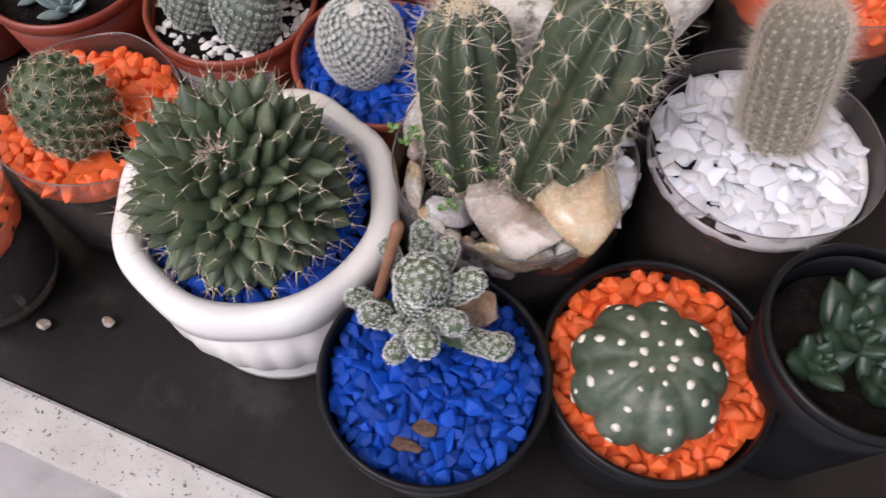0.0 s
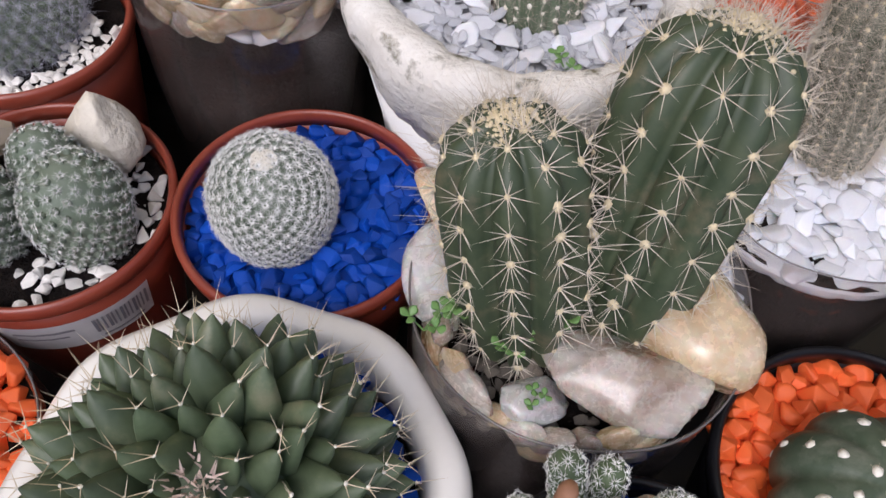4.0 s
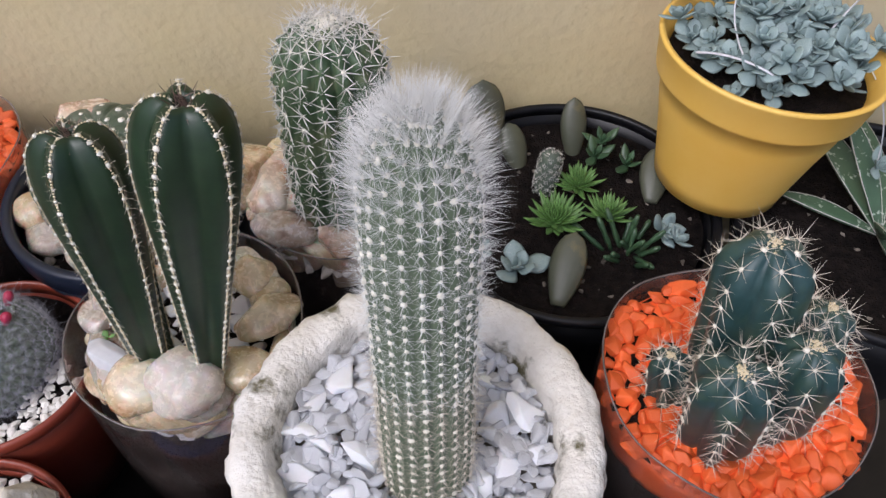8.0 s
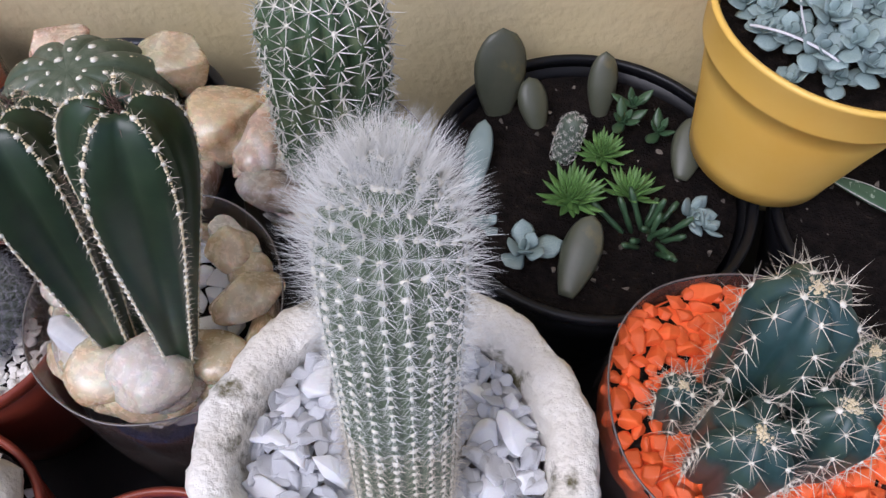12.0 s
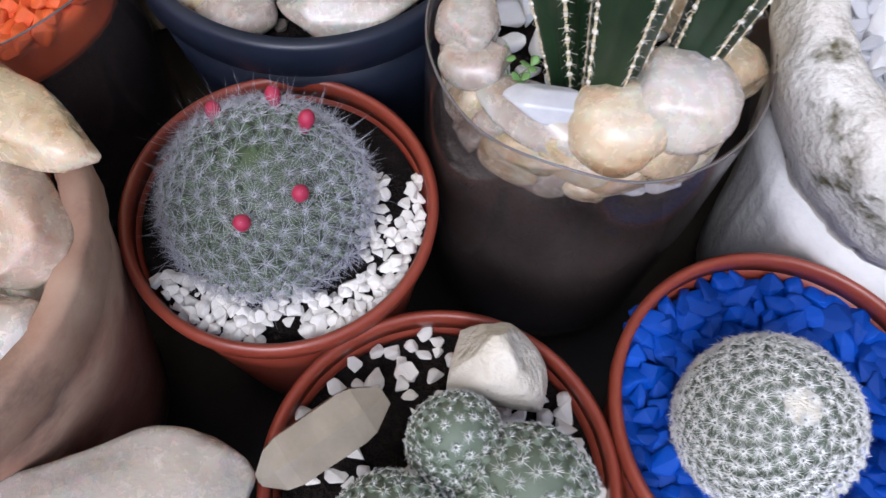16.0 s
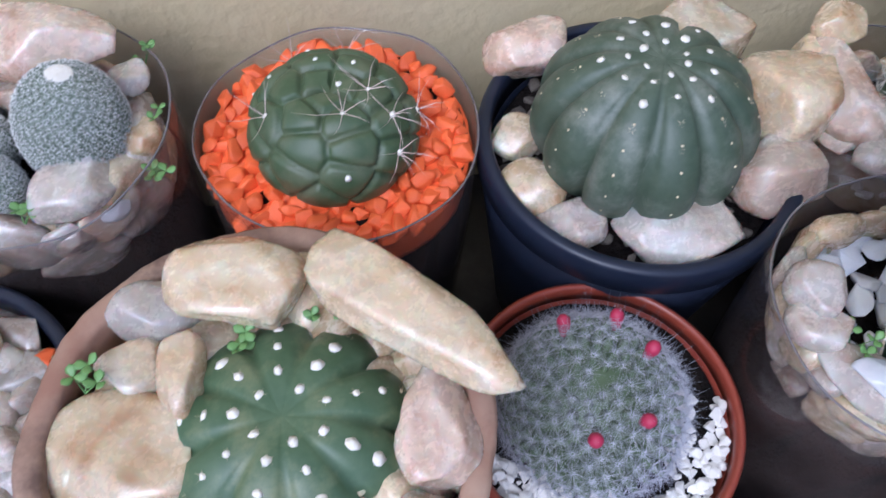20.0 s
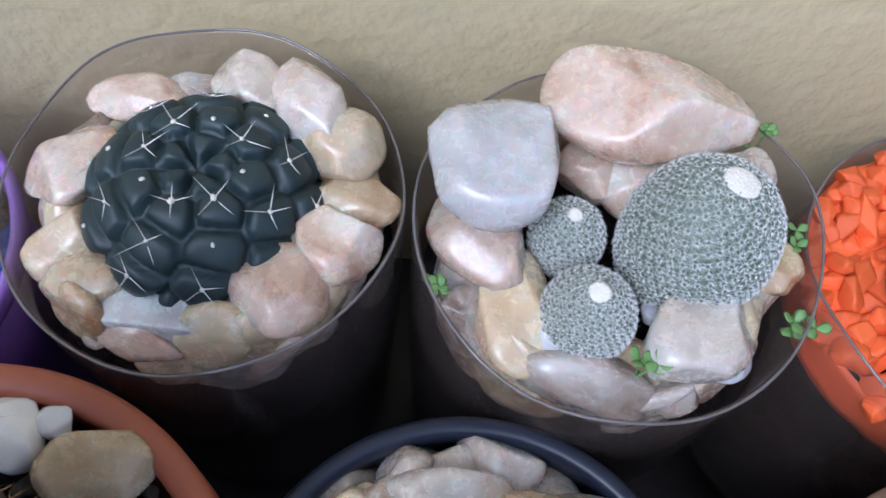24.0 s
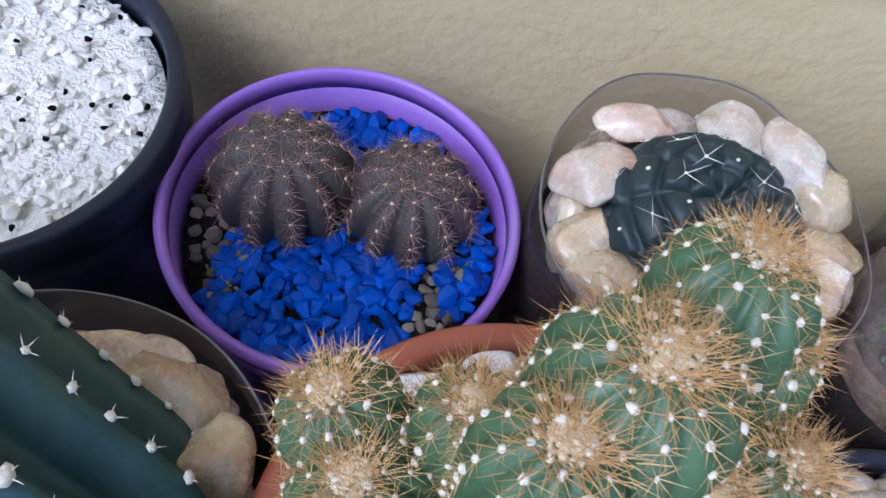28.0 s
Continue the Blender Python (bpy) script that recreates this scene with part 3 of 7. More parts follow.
# ---- cactus bodies ----
def ribbed(profile, ribs, depth, sharp=1.0, twist=0.0, seg=8, rise=3, wave=0.0, pitch=0.011, first=0.0):
    """A ribbed stem. profile: (r, z) from foot to crown. Returns vertices, faces and the areole places per rib:
    (place, normal, share of the way up)."""
    pr = []
    for i in range(len(profile) - 1):
        for k in range(rise):
            s = k / rise
            p = [profile[max(0, min(len(profile) - 1, i + d))] for d in (-1, 0, 1, 2)]
            pr.append(tuple(0.5 * (2 * p[1][c] + (p[2][c] - p[0][c]) * s + (2 * p[0][c] - 5 * p[1][c] + 4 * p[2][c] - p[3][c]) * s * s
                                   + (3 * p[1][c] - p[0][c] - 3 * p[2][c] + p[3][c]) * s ** 3) for c in (0, 1)))
    pr.append(profile[-1])
    n, cols = len(pr), ribs * seg
    length = [0.0]
    for a, b in zip(pr, pr[1:]):
        length.append(length[-1] + math.hypot(b[0] - a[0], b[1] - a[1]))
    v, f = [], []
    for i, (r, z) in enumerate(pr):
        for k in range(cols):
            a = 2 * math.pi * k / cols + twist * length[i] / length[-1]
            c = abs(math.cos(ribs * math.pi * k / cols)) ** sharp if sharp > 0 else 1 - 2 * abs((k / seg + 0.5) % 1 - 0.5) ** -sharp
            bump = 1 - depth * (1 - c)
            if wave:
                rib = int((k + seg / 2) // seg) % ribs
                bump += wave * (c - 0.3) * math.cos(6.2832 * (length[i] - length[-1] * first - pitch * 0.5 * (rib % 2)) / pitch)
            v.append((max(r, 0) * bump * math.cos(a), max(r, 0) * bump * math.sin(a), z - (depth * 0.25 * max(r, 0) * (1 - c) if i > n * 0.6 else 0)))
    for i in range(n - 1):
        for k in range(cols):
            a, b = i * cols + k, i * cols + (k + 1) % cols
            f.append((a, b, b + cols, a + cols))
    v.append((0, 0, pr[-1][1] - 0.0005))
    f += [(len(v) - 1, (n - 1) * cols + k, (n - 1) * cols + (k + 1) % cols) for k in range(cols)]

    def areoles(step, start=0.0, end=1.0, jitter=0.0):
        out = []
        rng = np.random.default_rng(7)
        for rib in range(ribs):
            s = length[-1] * start + step * (0.5 * (rib % 2))
            while s < length[-1] * end:
                i = max(1, min(n - 2, int(np.searchsorted(length, s))))
                t = (s - length[i - 1]) / max(1e-9, length[i] - length[i - 1])
                r = pr[i - 1][0] + (pr[i][0] - pr[i - 1][0]) * t
                z = pr[i - 1][1] + (pr[i][1] - pr[i - 1][1]) * t
                dr, dz = pr[i + 1][0] - pr[i - 1][0], pr[i + 1][1] - pr[i - 1][1]
                q = math.hypot(dr, dz) or 1
                a = 2 * math.pi * rib / ribs + twist * s / length[-1]
                out.append((np.array((r * math.cos(a), r * math.sin(a), z)), np.array((dz / q * math.cos(a), dz / q * math.sin(a), -dr / q)), s / length[-1]))
                s += step * (1 + jitter * rng.uniform(-1, 1))
        return out
    return v, f, areoles


def tiled(profile, rows, first, groove, width, bulge):
    """A globe whose skin is cut into chunky tubercles by narrow grooves. rows: tubercles in each ring from the foot up.
    Returns vertices, faces and the areole places near the top of each tubercle."""
    pr = np.array(profile, float)
    cum = np.concatenate([[0], np.cumsum(np.hypot(*np.diff(pr, axis=0).T))])
    n, seg = 64, 150
    t = np.linspace(0, cum[-1], n)
    r, z = np.interp(t, cum, pr[:, 0]), np.interp(t, cum, pr[:, 1])
    dr, dz = np.gradient(r, t), np.gradient(z, t)
    q = np.hypot(dr, dz)
    a = np.linspace(0, 2 * math.pi, seg, endpoint=False)
    pts = np.stack([r[:, None] * np.cos(a), r[:, None] * np.sin(a), np.repeat(z[:, None], seg, 1)], -1)
    nor = np.stack([(dz / q)[:, None] * np.cos(a), (dz / q)[:, None] * np.sin(a), np.repeat((-dr / q)[:, None], seg, 1)], -1)
    mids, out = [], []
    for i, count in enumerate(rows):
        share = first + (0.97 - first) * i / (len(rows) - 1) if len(rows) > 1 else first
        for k in range(count):
            b = 2 * math.pi * (k + 0.5 * (i % 2)) / count
            for lift, keep in ((0.0, mids), (0.035, out)):
                at = cum[-1] * min(0.99, share + lift)
                rr, zz, ar, az = (float(np.interp(at, t, c)) for c in (r, z, dr / q, dz / q))
                nv = np.array((az * math.cos(b), az * math.sin(b), -ar))
                keep.append((np.array((rr * math.cos(b), rr * math.sin(b), zz)) + nv * (bulge if lift else 0.0), nv, share))
    d = np.sort(np.linalg.norm(pts[:, :, None] - np.array([m[0] for m in mids])[None, None], axis=-1), axis=-1)
    gap = np.clip((d[..., 1] - d[..., 0]) / width, 0, 1)
    soft = gap * gap * (3 - 2 * gap)
    size = np.clip(d[..., 0] / (d[..., 1] + 1e-9), 0, 1)
    push = -groove * (1 - soft) + bulge * (1 - size ** 2)
    v = (pts + nor * push[..., None]).reshape(-1, 3).tolist()
    f = [(i * seg + k, i * seg + (k + 1) % seg, (i + 1) * seg + (k + 1) % seg, (i + 1) * seg + k) for i in range(n - 1) for k in range(seg)]
    v.append((0, 0, float(z[-1]) - groove))
    f += [(len(v) - 1, (n - 1) * seg + k, (n - 1) * seg + (k + 1) % seg) for k in range(seg)]
    return v, f, out


def spiral(profile, count, start=0.0):
    """Places in golden-angle spirals evenly over a turned shape: (place, normal, share of the way up, local spacing)."""
    pr = np.array(profile, float)
    seg = np.hypot(*np.diff(pr, axis=0).T)
    fine = np.linspace(0, 1, 400)
    cum = np.concatenate([[0], np.cumsum(seg)]) / seg.sum()
    r, z = np.interp(fine, cum, pr[:, 0]), np.interp(fine, cum, pr[:, 1])
    area = np.concatenate([[0], np.cumsum((r[1:] + r[:-1]) / 2)])
    total = area[-1] * seg.sum() / 399 * 2 * math.pi
    area /= area[-1]
    gap = math.sqrt(total / count)
    out = []
    for i in range(count):
        s = start + (1 - start) * (i + 0.5) / count
        k = np.interp(s, area, fine)
        rr, zz = np.interp(k, fine, r), np.interp(k, fine, z)
        dr, dz = np.interp(min(k + 0.02, 1), fine, r) - np.interp(max(k - 0.02, 0), fine, r), np.interp(min(k + 0.02, 1), fine, z) - np.interp(max(k - 0.02, 0), fine, z)
        q = math.hypot(dr, dz) or 1
        a = i * 2.39996
        out.append((np.array((rr * math.cos(a), rr * math.sin(a), zz)), np.array((dz / q * math.cos(a), dz / q * math.sin(a), -dr / q)), k, gap))
    return out


def globe(r, h, sink=0.35, n=9, dent=0.0):
    """Profile of a squat globe: widest at sink of its height, dented crown."""
    pr = []
    for i in range(n + 1):
        a = math.radians(-38 + (128 - 6) * i / n)
        z = math.sin(a)
        z = h * (sink + (1 - sink) * z) if z > 0 else h * sink * (1 + z / 0.62)
        pr.append((r * math.cos(a), z - dent * max(0, (i / n - 0.75) * 4) ** 2))
    return pr


def column(r, h, n=9, foot=0.85, crown=1.0):
    """Profile of a column with a rounded crown."""
    pr = [(r * foot, 0), (r * (foot + 1) / 2, h * 0.15)]
    for i in range(1, n - 3):
        pr.append((r, h * 0.15 + (h - r * crown - h * 0.15) * i / (n - 4)))
    for a in (25, 45, 65, 80):
        pr.append((r * math.cos(radians(a)), h - r * crown + r * crown * math.sin(radians(a))))
    pr.append((r * 0.04, h))
    return pr


# ---- setting ----
def slab(name, corners, z0, z1, mat, label, kind="structure", cuts=1):
    n = len(corners)
    v = [(x, y, z0) for x, y in corners] + [(x, y, z1) for x, y in corners]
    f = [tuple(range(n))[::-1], tuple(range(n, 2 * n))] + [(i, (i + 1) % n, n + (i + 1) % n, n + i) for i in range(n)]
    ob = part(name, mesh(name, v, f, mat, False), None, label, kind=kind)
    bm = bmesh.new()
    bm.from_mesh(ob.data)
    bmesh.ops.bevel(bm, geom=bm.edges[:], offset=0.0015, segments=2, affect="EDGES")
    bm.to_mesh(ob.data)
    bm.free()
    return ob


slab("floor", [(-6, -6), (6, -6), (6, 0.6), (-6, 0.6)], -0.80, -0.75, M["concrete"], "pale worn concrete floor below the table")
slab("wall_north", [(-6, 0.602), (6, 0.602), (6, 0.80), (-6, 0.80)], -0.80, 2.6, M["stucco"], "rough yellow-beige stucco wall behind the pots")
slab("table_top", [(-1.6, 0.199), (1.4, -0.089), (1.4, 0.598), (-1.6, 0.598)], -0.03, 0.0, M["table"], "dark brown stained board table top")
slab("table_edge", [(-1.6, 0.167), (1.4, -0.121), (1.4, -0.0905), (-1.6, 0.1975)], -0.03, 0.003, M["edge"], "scuffed white-painted wooden edge strip along the table")
for x, y in ((-1.45, 0.24), (-1.45, 0.54), (1.25, -0.02), (1.25, 0.54)):
    lg = [(-0.03, -0.03), (0.03, -0.03), (0.03, 0.03), (-0.03, 0.03)]
    part("leg", mesh("leg", [(a, b, z) for z in (-0.75, -0.03) for a, b in lg], [(3, 2, 1, 0), (4, 5, 6, 7)] + [(i, (i + 1) % 4, (i + 1) % 4 + 4, i + 4) for i in range(4)], M["table"], False), scene.objects["table_top"], m=pose(x, y, 0))
CRACK = [(0.236, 0.262), (0.239, 0.243), (0.234, 0.222), (0.237, 0.205), (0.243, 0.188), (0.245, 0.171), (0.252, 0.155), (0.262, 0.137), (0.268, 0.112)]
cv, cf = [], []
for i, (x, z) in enumerate(CRACK):
    for k in range(4):
        t = k / 4
        if i + 1 == len(CRACK) and k:
            break
        nx, nz = CRACK[min(i + 1, len(CRACK) - 1)]
        jx = 0.0007 * math.sin(i * 9.1 + k * 4.7)
        w = 0.00008 + 0.00012 * abs(math.sin(i * 3.3 + k * 2.1)) + 0.0001 * i / len(CRACK)
        cv += [(x + (nx - x) * t + jx - w, 0.6004, z + (nz - z) * t), (x + (nx - x) * t + jx + w, 0.6004, z + (nz - z) * t),
               (x + (nx - x) * t + jx + w, 0.6030, z + (nz - z) * t), (x + (nx - x) * t + jx - w, 0.6030, z + (nz - z) * t)]
for i in range(len(cv) // 4 - 1):
    o = i * 4
    cf += [(o + j, o + (j + 1) % 4, o + 4 + (j + 1) % 4, o + 4 + j) for j in range(4)]
part("crack", mesh("crack", cv, cf, M["soil"], False), scene.objects["wall_north"], "thin dark crack running down the plaster")


# ---- pots ----
def pot(name, label, x, y, z, r, mat, foot=0.72, wall=0.0018, lip=0.008, proud=0.0014, fill=0.012, fill_mat="soil", group="", steps=0):
    """A tapered plastic or clay pot standing on the table with a rolled rim; the soil inside is a part."""
    e = thing(name, pose(x, y, 0.0015), label, "pot", group)
    z -= 0.0015
    b = r - proud
    rf = r * foot
    prof = [(rf - 0.003, 0.0), (rf, 0.002)]
    for i in range(1, 5):
        prof.append((rf + (b - rf) * i / 4, 0.002 + (z - lip - 0.002) * i / 4))
    prof += [(b - wall, z - lip), (b - wall - 0.001, z - 0.02), (rf - wall, 0.006)]
    def worn(rr, zz, a, i):
        q = Vector((rr * 55 * math.cos(a), rr * 55 * math.sin(a), zz * 55))
        k = noise.noise(q) * 0.0011 + noise.noise(q * 3.3) * 0.0006
        return rr + k, zz + noise.noise(q * 1.7) * (0.0009 if zz > 0.1 else 0)
    wob = worn if mat == "terracotta" else None
    part("body", mesh("body", *lathe(prof, 96 if wob else 72, wob), M[mat]), e)
    t = wall + proud
    rim = [(r - 0.0008, z - lip), (r, z - lip + 0.001), (r + 0.0004, z - 0.0016), (r - 0.0010, z), (r - t + 0.0012, z), (r - t, z - 0.0014), (r - t, z - lip - 0.001), (r - 0.0008, z - lip)]
    part("rim", mesh("rim", *lathe(rim, 160 if wob else 96, wob, False), M[mat]), e)
    zs = z - fill
    rs = rf + (b - rf) * zs / z - wall - 0.0006

    def lump(rr, zz, a, i):
        return rr, zz + (0.0022 * noise.noise(Vector((rr * 90 * math.cos(a), rr * 90 * math.sin(a), x * 50))) if i > 1 else 0)
    soil = [(rf - 0.004, 0.008)] + [(rs, zs)] + [(rs * k, zs) for k in (0.999, 0.85, 0.7, 0.55, 0.4, 0.25, 0.1)]
    part("soil", mesh("soil", *lathe(soil, 60, lump), M[fill_mat]), e, "dark potting soil")
    return e, zs + 0.0015


def bottle(name, label, x, y, z, r, fill=0.03, mat="clear", seed=1, group="clear cut bottles", foot=0.9, top=None, core=0.0):
    """The lower part of a clear plastic bottle, cut off unevenly, with the dark soil showing through its side."""
    e = thing(name, pose(x, y, 0.0015), label, "pot", group)
    z -= 0.0015

    def ragged(rr, zz, a, i):
        k = max(0.0, zz / z) ** 3
        return rr * (1 + 0.012 * k * math.sin(2 * a + seed) + 0.006 * k * math.sin(5 * a + seed * 2)), zz + (0.0022 * math.sin(2 * a + seed * 1.7) + 0.0008 * math.sin(7 * a + seed)) * k
    outer = [(r * foot * 0.8, 0), (r * foot * 0.97, 0.004), (r * (foot + 0.02), 0.012), (r * 0.985, z * 0.55), (r, z - 0.001), (r - 0.0005, z), (r - 0.0012, z - 0.001), (r * 0.985 - 0.0012, z * 0.55), (r * (foot + 0.02) - 0.0012, 0.012), (r * foot * 0.97 - 0.001, 0.006)]
    part("shell", mesh("shell", *lathe(outer, 96, ragged), M[mat]), e, "clear scuffed plastic shell").visible_shadow = False
    edge = [(r + 0.0001, z - 0.0003), (r, z), (r - 0.0003, z + 0.0002), (r - 0.0006, z), (r - 0.0007, z - 0.0003), (r + 0.0001, z - 0.0003)]
    part("cut_edge", mesh("cut_edge", *lathe(edge, 96, ragged, False), M["cut_edge"]), e, "pale cut edge of the plastic")
    zs = z - fill

    def lump(rr, zz, a, i):
        w = 0.004 * noise.noise(Vector((math.cos(a) * 1.5, math.sin(a) * 1.5, seed * 3.1))) if i > 3 else 0
        return rr, zz + w
    rs = r * 0.935
    low = [(rs, zs - core), (r * 0.66, zs - core + 0.001)] if core else [(rs, zs - 0.01)]
    rs = r * 0.66 if core else rs
    soil = [(r * foot * 0.9, 0.008), (r * foot, 0.014)] + low + [(rs, zs)] + [(rs * k, zs) for k in (0.999, 0.8, 0.6, 0.4, 0.2)]
    part("soil", mesh("soil", *lathe(soil, 60, lump), M["soil"]), e, "dark soil seen through the plastic")
    if top:
        def lumpy(rr, zz, a, i):
            p = Vector((rr * 110 * math.cos(a), rr * 110 * math.sin(a), zz * 110 + seed))
            return rr - abs(noise.noise(p)) * 0.002, zz + (noise.noise(p * 0.35) * 0.002 if i == 0 else noise.noise(p) * 0.0015)
        q = [(rs - 0.004, zs - top[1])] + [(r * 0.962, zs - top[1] * (1 - k / 5)) for k in range(6)] + [(rs * k, zs + 0.0008) for k in (0.95, 0.8, 0.6, 0.4, 0.2)]
        part("gravel_layer", mesh("gravel_layer", *lathe(q, 90, lumpy), M[top[0]]), e, "gravel showing through the plastic")
    return e, zs + 0.0015


def cactus(name, label, m, body, mat, tufts=None, tuft=("wool", 0.0012, 0.6), spines=None, spine_mat="sp_tan", category="cactus", group=""):
    e = thing(name, m, label, category, group)
    part("body", mesh("body", *body, M[mat]), e)
    if tufts is not None and len(tufts):
        part("areole_felt", mesh("areole_felt", *blobs([t[0] for t in tufts], tuft[1], tuft[2], 3, [t[1] for t in tufts]), M[tuft[0]]), e, "woolly pale areoles", kind="stuff")
    if spines is not None:
        part("spine_coat", mesh("spine_coat", *spines, M[spine_mat], False), e, kind="stuff")
    return e


def spine_set(areoles, count, length, radius, spread, seed=1, centre=0, clen=1.3, lift=0.0, bend=0.0, crown=1.0):
    """Spines at each areole; crown multiplies the length near the top."""
    rng = np.random.default_rng(seed)
    b, w, l = [], [], []
    for a in areoles:
        p, nn, s = a[0], a[1], a[2]
        k = 1 + (crown - 1) * max(0, (s - 0.75) * 4)
        for i, d in enumerate(fan(nn, count, spread, rng, centre)):
            b.append(p - nn * 0.0003)
            w.append(d + np.array((0, 0, lift)))
            l.append(length * k * rng.uniform(0.65, 1.25) * (clen if i >= count else 1))
    return spikes(b, w, np.array(l), radius, bend)


# ---- plant shapes ----
def along(base, tip, spin=0.0):
    """Pose at base with z towards tip, and the length."""
    d = Vector(tip) - Vector(base)
    return Matrix.Translation(base) @ d.to_track_quat("Z", "Y").to_matrix().to_4x4() @ pose(0, 0, 0, 0, 0, spin), d.length


def tubercles(places, length, width, tip=0.25, lean=0.0, flat=1.0, seed=1, taper=0.0, wild=0.0):
    """Fleshy nipples or leaf-like tubercles standing on a body; returns mesh and the tips with normals."""
    rng = np.random.default_rng(seed)
    v, f, tips = [], [], []
    for p, nn, s, gap in places:
        d = nn + np.array((0, 0, lean)) + (rng.normal(0, wild, 3) if wild else 0)
        d = d / np.linalg.norm(d)
        ref = np.array((0, 0, 1.0)) if abs(d[2]) < 0.95 else np.array((1.0, 0, 0))
        u = np.cross(d, ref)
        u /= np.linalg.norm(u)
        w = np.cross(d, u)
        k = (1.0 - 0.28 * max(0, s - 0.8) * 5 - 0.16 * max(0, s - 0.93) * 14) * rng.uniform(0.9 - wild, 1.1 + wild)
        ln, wd = length * k, width * k
        o = len(v)
        for h, r in ((-0.25, 1.0), (0.15, 1.0), (0.5, 0.82 - taper), (0.8, 0.5 - taper), (0.96, tip)):
            for j in range(7):
                a = 6.2832 * j / 7
                v.append(p + d * ln * h + (u * math.cos(a) + w * math.sin(a) * flat) * wd * r)
        v.append(p + d * ln)
        for i in range(4):
            for j in range(7):
                f.append((o + i * 7 + j, o + i * 7 + (j + 1) % 7, o + i * 7 + 7 + (j + 1) % 7, o + i * 7 + 7 + j))
        f += [(o + 28 + j, o + 28 + (j + 1) % 7, o + 35) for j in range(7)]
        tips.append((p + d * ln, d, s))
    return v, f, tips


def join(*pairs):
    v, f = [], []
    for a, b in pairs:
        f += [tuple(i + len(v) for i in q) for q in b]
        v += [tuple(p) for p in a]
    return v, f


def nippled(name, label, m, prof, count, length, width, mat, radial, spread, slen, srad, spine_mat="sp_white", centre=0, clen=1.0, wool=None, tip=0.35, lean=0.1, crown=0, group="", lift=0.0, seed=1, top=1.0):
    """A globe or short column covered in spirals of nipples, each with a star of spines; wool cushions the crown."""
    places = spiral(prof, count, 0.02)
    tv, tf, tips = tubercles(places, length, width, tip, lean, seed=seed)
    core = lathe([(r * 0.98, z) for r, z in prof], 32)
    e = thing(name, m, label, "cactus", group)
    part("body", mesh("body", *core, M[mat]), e)
    part("tubercle_skin", mesh("tubercle_skin", tv, tf, M[mat]), e, kind="stuff")
    part("spine_coat", mesh("spine_coat", *spine_set(tips, radial, slen, srad, spread, seed, centre, clen, lift, crown=top), M[spine_mat], False), e, kind="stuff")
    if wool:
        peak = prof[-1][1]
        rng = np.random.default_rng(seed + 5)
        pts = [(wool * 1.6 * math.sqrt(s) * math.cos(k * 2.4), wool * 1.6 * math.sqrt(s) * math.sin(k * 2.4)) for k, s in enumerate(rng.uniform(0, 1, (crown or 24) * 24))]
        rmax = max(r for r, z in prof)
        part("crown_wool", mesh("crown_wool", *blobs([(x, y, peak + 0.0005 - (x * x + y * y) / (2 * rmax)) for x, y in pts], 0.00060, 0.5, seed), M["wool"]), e, "white woolly crown", kind="stuff")
    return e


def leaf_shape(length, width, thick, curl=0.3, point=0.5, rows=7, around=8, keel=0.0, blunt=1.0):
    """A fleshy leaf along +x from its foot, curling up."""
    v, f = [], []
    for i in range(rows):
        t = i / (rows - 1)
        w = width * (max(0.0, math.sin(math.pi * min(1, 0.12 + 0.88 * t) ** (1.7 - 1.1 * point))) ** blunt * 0.96 + 0.04) * (1 if t < 1 else 0.05)
        h = thick * (0.55 + 0.6 * math.sin(math.pi * min(t * 1.05, 1))) * (1 if t < 1 else 0.1)
        x, z = length * t * (1 - 0.12 * curl * t), length * curl * t * t * 0.6
        for k in range(around):
            a = 6.2832 * k / around
            v.append((x, w * 0.5 * math.cos(a), z + h * 0.5 * math.sin(a) - keel * abs(math.cos(a)) ** 2 * -w))
    for i in range(rows - 1):
        for k in range(around):
            a, b = i * around + k, i * around + (k + 1) % around
            f.append((a, b, b + around, a + around))
    f += [tuple(range(around))[::-1], tuple(range((rows - 1) * around, rows * around))]
    return v, f


LEAVES = {}


def rosette(mat, size, leaves, parent, m, width=0.45, thick=0.14, curl=0.5, point=0.5, seed=1, open_=75):
    """Leaves in golden spirals, the inner ones short and steep: a heart of joined small leaves, the outer leaves one by one."""
    rng = np.random.default_rng(seed)
    key = (mat, width, thick, curl, point)
    if key not in LEAVES:
        LEAVES[key] = mesh("leaf", *leaf_shape(1.0, width, thick, curl, point, 7, 8), M[mat])
    heart, outer = [], []
    for i in range(leaves):
        s = (i + 0.6) / leaves
        ln = size * (0.30 + 0.70 * s ** 0.8) * rng.uniform(0.9, 1.08)
        up = 86 - open_ * s + rng.uniform(-6, 6)
        lm = pose(0, 0, size * 0.10 * (1 - s), 0, 0, math.degrees(i * 2.39996) + rng.uniform(-7, 7)) @ pose(0, 0, 0, 0, -up * 0.8, 0) @ Matrix.Diagonal((ln, ln * (1.15 - 0.15 * s), ln, 1))
        if s < 0.3:
            sh = leaf_shape(1.0, width, thick, curl, point, 6, 6)
            heart.append(([lm @ Vector(p) for p in sh[0]], sh[1]))
        else:
            outer.append(lm)
    ros = part("rosette", mesh("rosette", *join(*heart), M[mat]), parent, m=m)
    for lm in outer:
        part("leaf", LEAVES[key], ros, m=lm)
    return ros


